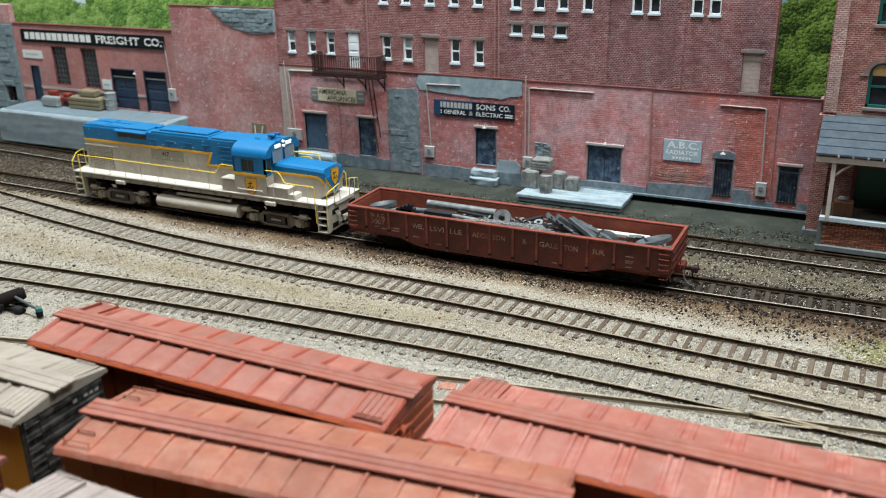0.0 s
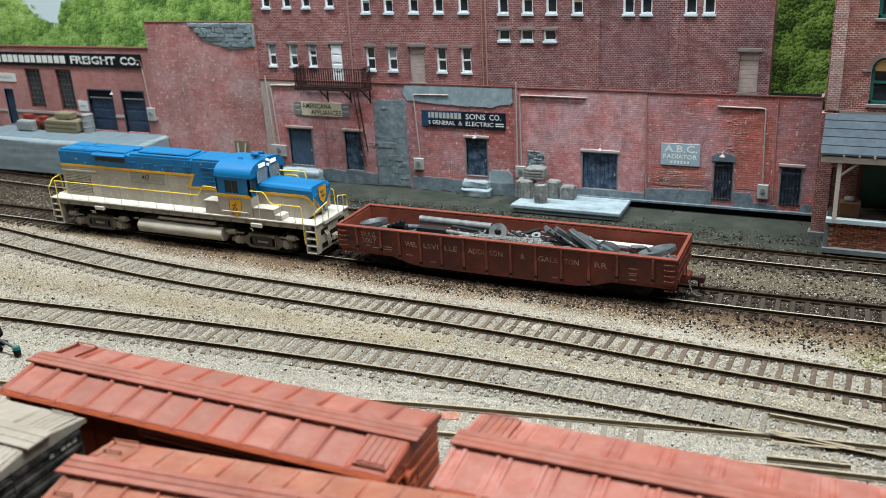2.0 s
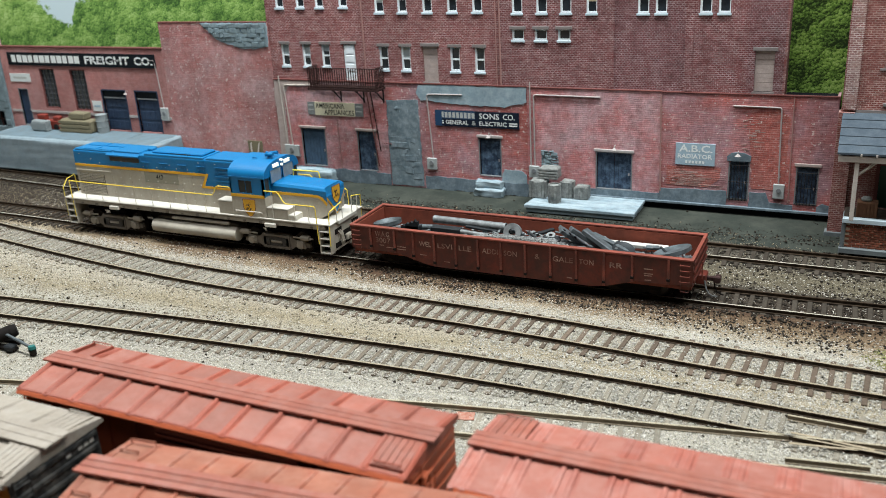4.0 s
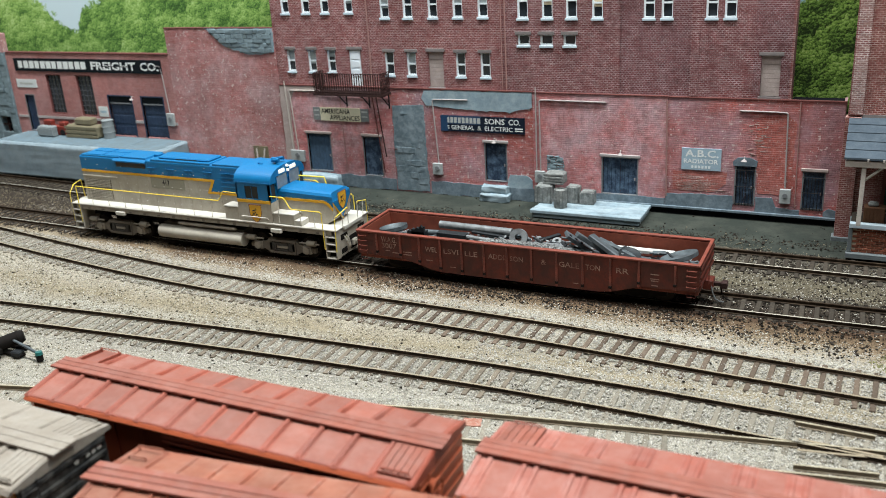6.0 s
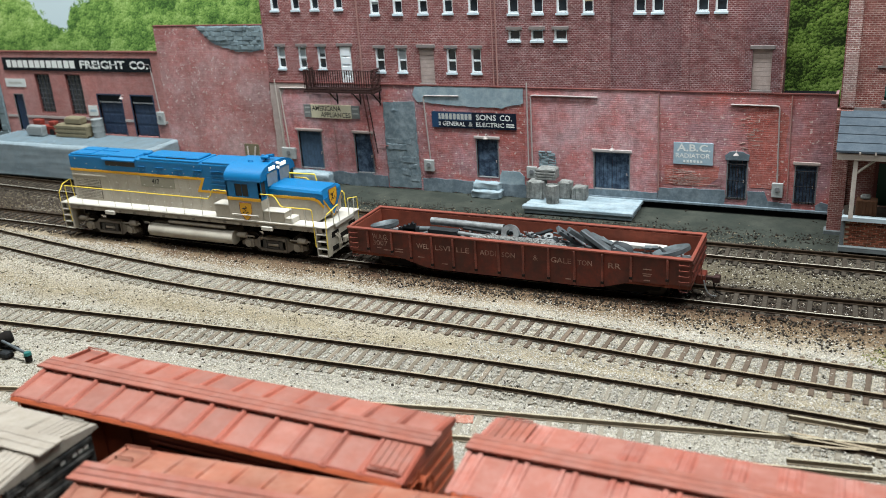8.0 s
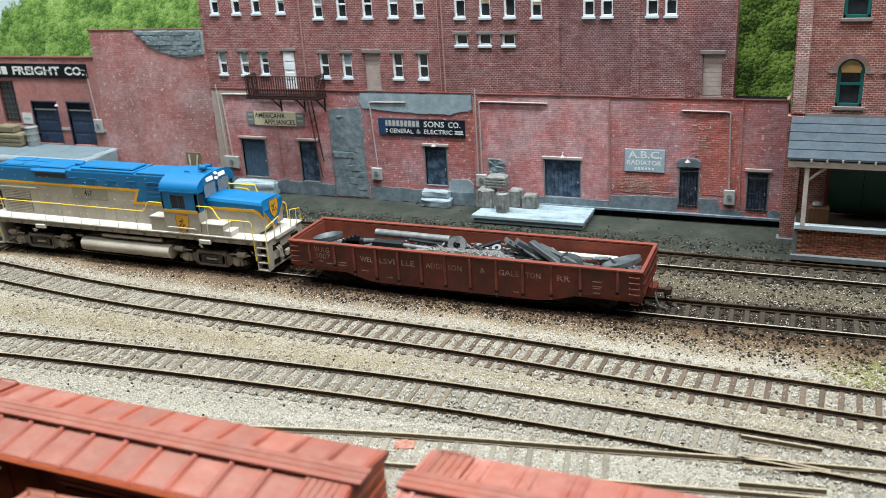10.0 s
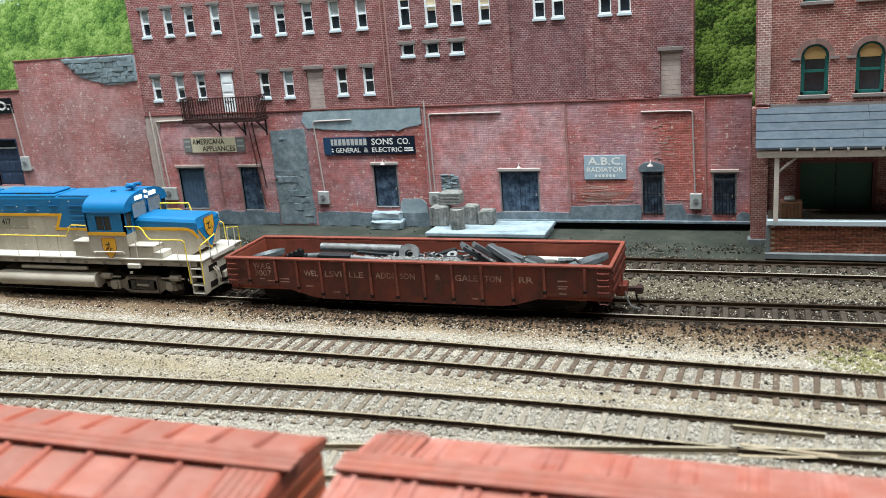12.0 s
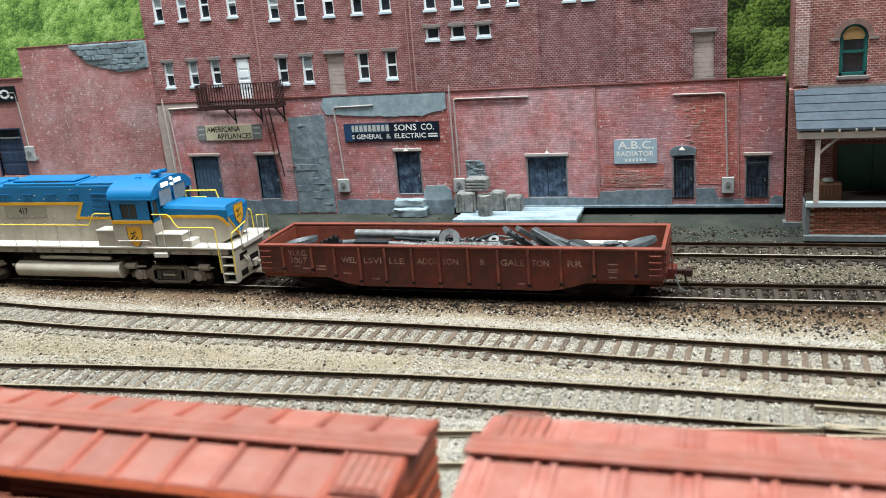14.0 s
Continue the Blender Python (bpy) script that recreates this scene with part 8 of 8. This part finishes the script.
    part("exhaust_stack", boxes((-33.5, -30.0, -2.0, 2.0, 45.8, 47.8), bevel=0.3), M["loco_blue"], top)
    part("roof_panel", boxes((11.6, 30.6, -7.6, 7.6, 45.0, 46.7), bevel=0.25), M["loco_blue"], top)
    for x in (-34.8, 10.4):
        bm = bmesh.new()
        prism(bm, section(w + 0.2, 42.4, 44.7, 46.45, 12, 3.6), "x", x, x + 0.6)
        part("roof_seam", bm, M["loco_blue"], top)
    # Cab
    cx0, cx1, cw = 32.0, 53.0, 15.5
    cab = part("cab", boxes((cx0, cx1, -cw, cw, 19.4, 30.2)), M["loco_grey"], lo)
    hole_z0, hole_z1 = 32.0, 38.8
    for s in (-1, 1):
        bm = bmesh.new()
        a, b = sorted((s * cw, s * (cw - 1.0)))
        holed_wall(bm, cx0, cx1, 30.2, 41.0, a, b, [(37.2, 46.0, hole_z0, hole_z1)])
        part("cab_side", bm, M["loco_blue"], cab)
        part("window_frame", boxes((36.8, 37.4, a - 0.15, b + 0.15, hole_z0, hole_z1), (45.8, 46.4, a - 0.15, b + 0.15, hole_z0, hole_z1), (41.5, 41.7, a + 0.2, b - 0.2, hole_z0, hole_z1), (36.8, 46.4, a - 0.2, b + 0.2, hole_z1, hole_z1 + 0.5)), M["loco_blue"], cab)
        part("pane", boxes((37.4, 45.8, (a + b) / 2 - 0.1, (a + b) / 2 + 0.1, hole_z0, hole_z1)), M["cab_glass"], cab)
        a, b = sorted((s * cw, s * (cw + 0.2)))
        part("stripe", boxes((cx0, cx1 + 0.05, a, b, 29.8, 31.4)), M["loco_gold"], cab, "gold stripe")
    fh = [(-13.6, -9.6, 32.0, 40.2), (-7.4, -0.8, 38.6, 43.4), (0.8, 7.4, 38.6, 43.4), (9.6, 13.6, 32.0, 40.2)]
    bm = bmesh.new()
    holed_wall(bm, -cw, cw, 30.2, 41.0, 0.0, 1.0, [(a, b, max(c, 30.2), min(d, 41.0)) for a, b, c, d in fh])
    bmesh.ops.rotate(bm, verts=bm.verts, cent=(0, 0, 0), matrix=Matrix.Rotation(radians(90), 3, "Z"))
    bmesh.ops.translate(bm, verts=bm.verts, vec=(cx1, 0, 0))
    part("cab_front", bm, M["loco_blue"], cab)
    part("pane", boxes(*[(cx1 - 0.7, cx1 - 0.5, a, b, c, min(d, 41.0)) for a, b, c, d in fh]), M["cab_glass"], cab)
    part("cab_rear", boxes((cx0, cx0 + 0.8, -cw, cw, 30.2, 41.0)), M["loco_blue"], cab)
    roof_out = section(cw + 0.12, 40.2, 40.9, 47.9, 12, 2.3)
    bm = bmesh.new()
    prism(bm, roof_out, "x", cx0 - 0.6, cx1 + 1.4)
    rf = part("cab_roof", bm, M["loco_blue"], cab, "rounded blue cab roof", smooth=True)
    for y0 in (-cw - 0.35, cw - 0.15):
        part("drip_rail", boxes((cx0 - 0.6, cx1 + 1.4, y0, y0 + 0.5, 40.2, 40.9)), M["loco_blue"], rf)
    # Windshields and lit number boards in the roof's front
    for s in (-1, 1):
        a, b = sorted((s * 2.4, s * 7.6))
        part("number_board", boxes((cx1 + 1.2, cx1 + 1.9, a, b, 44.0, 46.0), bevel=0.2), M["lit_lamp"], rf, "lit white number board")
        a, b = sorted((s * 0.9, s * 10.2))
        part("windshield", boxes((cx1 + 1.3, cx1 + 1.6, a, b, 36.4, 43.3), bevel=0.1), M["windshield"], rf, "grey windshield glass")
        part("wind_frame", boxes((cx1 + 1.3, cx1 + 1.8, a - 0.3, a, 36.4, 43.3), (cx1 + 1.3, cx1 + 1.8, b, b + 0.3, 36.4, 43.3), (cx1 + 1.3, cx1 + 1.8, a, b, 43.3, 43.6)), M["loco_blue"], rf)
        a, b = sorted((s * 11.0, s * 14.6))
        part("side_windshield", boxes((cx1 + 0.2, cx1 + 0.5, a, b, 32.2, 39.8), bevel=0.15), M["cab_glass"], cab)
        part("wind_frame", boxes((cx1 + 0.2, cx1 + 0.7, a - 0.4, a, 32, 40), (cx1 + 0.2, cx1 + 0.7, b, b + 0.4, 32, 40)), M["loco_blue"], cab)
    bm = bmesh.new()
    for z in (44.2, 46.6):
        cyl(bm, (cx1 + 1.2, 0, z), (cx1 + 2.4, 0, z), 0.75, 14)
    part("headlight", bm, M["lit_lamp"], rf, "twin lit headlights")
    # Horns and brackets on the roof
    bm = bmesh.new()
    for y, d, l in ((-3.4, 1, 6.0), (-1.2, -1, 5.2), (1.2, 1, 5.6)):
        cyl(bm, (49.5 - d * 2, y, 50.0), (49.5 + d * l / 2, y, 50.0), 0.35, 8, 1.0)
    box(bm, 48.1, 49.9, -4.2, 2.0, 49.0, 49.8)
    box(bm, 48.5, 49.5, -1.4, -0.6, 47.6, 49.4)
    part("air_horn", bm, M["loco_blue"], rf, "blue three-chime air horn")
    bm = bmesh.new()
    tube(bm, [(40.5, -5.0, 47.2), (40.5, -5.0, 48.3), (43.0, -5.0, 48.3), (43.0, -5.0, 47.2)], 0.28, 5)
    part("lift_ring", bm, M["loco_blue"], rf)
    # Short hood
    nw = 8.6
    bm = bmesh.new()
    prism(bm, [(cx1, 19.4), (81.5, 19.4), (85.4, 21.5), (86.2, 31.0), (cx1, 31.0)], "y", -nw, nw)
    nose = part("nose", bm, M["loco_grey"], lo, "low short hood, grey below and blue on top")
    bm = bmesh.new()
    top_out = [(-nw, 31.0), (-nw, 35.0), (-nw + 0.8, 36.2), (-nw + 2.6, 36.8), (nw - 2.6, 36.8), (nw - 0.8, 36.2), (nw, 35.0), (nw, 31.0)]
    lo_r = [bm.verts.new((cx1, y, z)) for y, z in top_out]
    hi_r = [bm.verts.new((85.0 if z > 36 else 86.2, y * (0.97 if z > 36.5 else 1), z - (0.9 if z > 34 else 0))) for y, z in top_out]
    bm.faces.new(lo_r)
    bm.faces.new(hi_r[::-1])
    for i in range(len(top_out)):
        j = (i + 1) % len(top_out)
        bm.faces.new((lo_r[i], lo_r[j], hi_r[j], hi_r[i]))
    bmesh.ops.recalc_face_normals(bm, faces=bm.faces)
    part("nose_top", bm, M["loco_blue"], nose)
    for s in (-1, 1):
        a, b = sorted((s * nw, s * (nw + 0.16)))
        part("stripe", boxes((cx1, 81.0, a, b, 30.6, 32.0)), M["loco_gold"], nose, "gold stripe")
        bm = bmesh.new()
        prism(bm, [(81.0, 32.0), (81.0, 30.6), (83.0, 29.6), (86.0, 26.6), (86.4, 28.2), (84.0, 30.8)], "y", a, b)
        part("stripe", bm, M["loco_gold"], nose)
        bm = bmesh.new()
        prism(bm, [(83.6, 31.2), (86.3, 28.2), (86.3, 32.0), (81.0, 32.2)], "y", min(s * nw, s * (nw + 0.1)), max(s * nw, s * (nw + 0.1)))
        part("blue_corner", bm, M["loco_blue"], nose)
    bm = bmesh.new()
    prism(bm, [(-nw, 31.6), (0, 21.2), (nw, 31.6)], "x", 85.9, 86.5)
    part("nose_chevron", bm, M["loco_blue"], nose)
    bm = bmesh.new()
    prism(bm, [(-nw - 0.05, 31.6), (-nw - 0.05, 30.6), (0, 20.2), (nw + 0.05, 30.6), (nw + 0.05, 31.6), (0, 21.2)], "x", 85.7, 86.4)
    part("stripe", bm, M["loco_gold"], nose)
    sh = shield(nose, "shield", 86.5, 0, 25.8, 35.2, 7.4, "x", "loco_gold")
    sh = shield(cab, "shield", 42.9, -cw - 0.02, 19.2, 28.8, 7.6, "y", "loco_gold")
    bm = bmesh.new()
    tube(bm, [(34.2, -cw, 21.4), (34.2, -cw - 0.9, 22.4), (50.4, -cw - 0.9, 22.4), (50.4, -cw, 21.4)], 0.25, 6)
    part("grab_rail", bm, M["loco_deck"], cab)
    # Step boxes beside the cab
    for s in (-1, 1):
        a, b = sorted((s * 15.2, s * 8.2))
        part("step_box", boxes((22.4, 31.8, a, b, 19.4, 26.2), bevel=0.25), M["loco_grey"], lo)
        part("step_lid", boxes((22.0, 32.0, a - 0.2, b + 0.2, 26.2, 26.8), bevel=0.15), M["loco_deck"], lo)
        part("step_box", boxes((53.2, 66.2, a, b, 19.4, 24.6), bevel=0.25), M["loco_grey"], lo)
        part("step_lid", boxes((53.2, 66.5, a - 0.2, b + 0.2, 24.6, 25.2), bevel=0.15), M["loco_deck"], lo)
        part("step_box", boxes((66.2, 70.6, a, b, 19.4, 22.2), bevel=0.2), M["loco_deck"], lo)
    # Corner steps, pilots and couplers
    for e in (-1, 1):
        xe = 87.8 if e > 0 else -85.4
        pl = part("pilot", boxes(*[sorted((xe + e * 2.0, xe + e * 3.2)) + [-13.0, 13.0, 4.0, 18.7]], bevel=0.2), M["loco_grey"], lo)
        for s in (-1, 1):
            y0, y1 = sorted((s * 12.6, s * 16.2))
            st = part("steps", boxes((xe - 3.4, xe - 2.9, y0, y1, 3.6, 18.7), (xe + 2.6, xe + 3.1, y0, y1, 3.6, 18.7)), M["loco_grey"], lo)
            for z in (3.6, 7.4, 11.2, 15.0):
                part("tread", boxes((xe - 3.0, xe + 2.7, y0, y1, z, z + 0.6), bevel=0.1), M["loco_deck"], st)
            part("backing", boxes((xe - 3.0, xe + 2.7, min(s * 12.4, s * 12.8), max(s * 12.4, s * 12.8), 3.6, 18.7)), M["underframe"], st)
        xp, xq = sorted((xe + e * 3.1, xe + e * 3.4))
        part("coupler_pocket", boxes((xp, xq, -3.6, 3.6, 5.2, 12.4)), M["underframe"], pl)
        each("pilot_slot", [(xp, xq, y0, y1, z0, z1) for y0, y1, z0, z1 in ((-11.6, -5.2, 12.6, 15.4), (5.2, 11.6, 12.6, 15.4), (-11.8, -6.4, 5.4, 8.0), (6.4, 11.8, 5.4, 8.0))], M["underframe"], pl)
        coupler(lo, 90.6 if e > 0 else -88.2, e, 8.4, "loco_grey")
        for y in (-8.5, -6.8, 6.8, 8.5):
            bm = bmesh.new()
            x = xe + e * 3.4
            tube(bm, [(x, y, 14.0), (x + e * 1.6, y, 12.2), (x + e * 2.0, y * 0.95, 8.5), (x + e * 1.2, y * 0.9, 6.0)], 0.45, 6)
            part("air_hose", bm, M["loco_grey"], pl)
        part("anticlimber", boxes(sorted((xe + e * 2.4, xe + e * 4.6)) + [-9.0, 9.0, 17.6, 19.6], bevel=0.2), M["loco_deck"], pl)
    # Yellow handrails with grey stanchions
    for s in (-1, 1):
        y = s * 15.8
        runs = [[(-83.6, y, 19.4), (-83.6, y, 29.5), (19.4, y, 29.2), (21.0, y, 31.0), (22.6, y, 34.0), (24.0, y, 34.6), (31.8, y, 34.4)],
                [(53.2, y, 34.2), (60.8, y, 34.2), (62.4, y, 33.0), (64.6, y, 29.2), (66.0, y, 28.3), (82.6, y, 28.3), (83.4, y, 27.5), (84.0, y * 1.02, 8.5)],
                [(90.8, y * 1.02, 8.0), (91.0, y, 25.0), (91.3, s * 15.2, 26.0), (92.2, s * 5.4, 28.4), (92.2, s * 4.9, 28.2), (92.2, s * 4.8, 27.4)],
                [(-89.0, y * 1.02, 8.0), (-89.2, y, 25.0), (-89.4, s * 12.0, 29.0), (-89.4, s * 6.0, 30.4), (-89.4, s * 5.0, 19.4)],
                [(-83.6, y, 29.5), (-82.8, y * 1.02, 8.0)]]
        for r in runs:
            bm = bmesh.new()
            tube(bm, r, 0.28, 6)
            part("handrail", bm, M["rail_yellow"], lo, "yellow handrail", smooth=True)
        for x in np.linspace(-72, 14, 8):
            bm = bmesh.new()
            tube(bm, [(x, y, 19.0), (x, y, 29.4)], 0.15, 5)
            part("stanchion", bm, M["loco_grey"], lo)
        for yy in (4.8, 10.2):
            bm = bmesh.new()
            tube(bm, [(92.0, s * yy, 19.2), (92.2, s * yy, 28.3 if yy < 6 else 27.2)], 0.24, 5)
            part("stanchion", bm, M["loco_deck"], lo)
        for x in (57.5, 70.5, 79.0):
            bm = bmesh.new()
            tube(bm, [(x, y, 19.2), (x, y, 34.2 if x < 64 else 28.3)], 0.22, 5)
            part("stanchion", bm, M["loco_deck"], lo)
    bm = bmesh.new()
    tube(bm, [(57, 6.5, 36.4), (57, 6.5, 39.4), (72, 7.5, 39.2), (73, 7.5, 35.2)], 0.4, 6)
    part("handrail", bm, M["rail_yellow"], lo, "yellow handrail", smooth=True)
    for x in (-57.6, 55.0):
        loco_truck(lo, x)


locomotive()


def switch_stand():
    st = thing("switch_machine", "black switch machine with a green lamp beside the track", "switch stand", (-334.0, 248.4, 0.2), 0)
    for x0, x1, y in ((-16, 1.5, -1.6), (-14, -2, 4.2)):
        part("tie_plate", boxes((x0, x1, y, y + 3.0, -0.8, 0.7), bevel=0.3), M["underframe"], st)
    bm = bmesh.new()
    cyl(bm, (-11.5, -3.5, 3.6), (-5.0, 4.5, 5.4), 3.0, 18)
    cyl(bm, (-5.0, 4.5, 5.4), (-3.6, 6.2, 5.8), 3.2, 18, 2.4)
    part("motor", bm, M["underframe"], st, smooth=True)
    bm = bmesh.new()
    tube(bm, [(-13.5 + 3.6 * math.cos(a), -2.0, 2.0 + 4.0 * math.sin(a)) for a in np.linspace(-0.4, 3.3, 10)], 0.75, 7)
    part("lever_hoop", bm, M["underframe"], st, smooth=True)
    part("gear_box", boxes((-14, -7, -6.5, -2.5, 0.4, 3.4), bevel=0.6), M["underframe"], st)
    part("foot", boxes((-3.4, 1.2, -2.6, 1.4, -0.6, 2.0), bevel=0.5), M["scrap_dark"], st)
    bm = bmesh.new()
    tube(bm, [(-5.5, 1.5, 5.6), (11.0, -0.4, 2.9)], 0.65, 8)
    part("throw_rod", bm, M["scrap_blue"], st, "grey steel throw rod", smooth=True)
    bm = bmesh.new()
    cyl(bm, (12, -0.4, -0.6), (12, -0.4, 2.2), 1.45, 14)
    stand = part("lamp_stand", bm, M["underframe"], st)
    bm = bmesh.new()
    cyl(bm, (12, -0.4, 2.2), (12, -0.4, 3.5), 1.65, 16, 1.4)
    part("lamp", bm, M["green_paint"], stand, "small teal green lamp")
    rb = thing("red_tie_patch", "faded red painted block between the rails", "block", (-128.0, 262.5, 1.0), 14)
    part("block", worn_block(-3.4, 3.4, -2.6, 2.6, -0.8, 0.5, 0.35, 7, 3), M["rust_patch"], rb, smooth=True)


switch_stand()

# ---- single bricks of the dock front ----


def dock_bricks():
    brick = mesh_of("brick", boxes((-1.55, 1.55, -0.35, 0.35, -0.5, 0.5), bevel=0.1), M["dock_brick"])
    rnd = random.Random(2)
    rows = 10
    for r in range(rows):
        z = 5.4 + r * 1.22
        for c in range(29):
            x = -13.6 + 3.4 * c + (1.7 if r % 2 else 0)
            ob = new("brick", brick)
            ob.parent = DOCK
            ob.matrix_basis = pose(x * U, (460.95 + rnd.uniform(-0.08, 0.08)) * U, z * U)


dock_bricks()
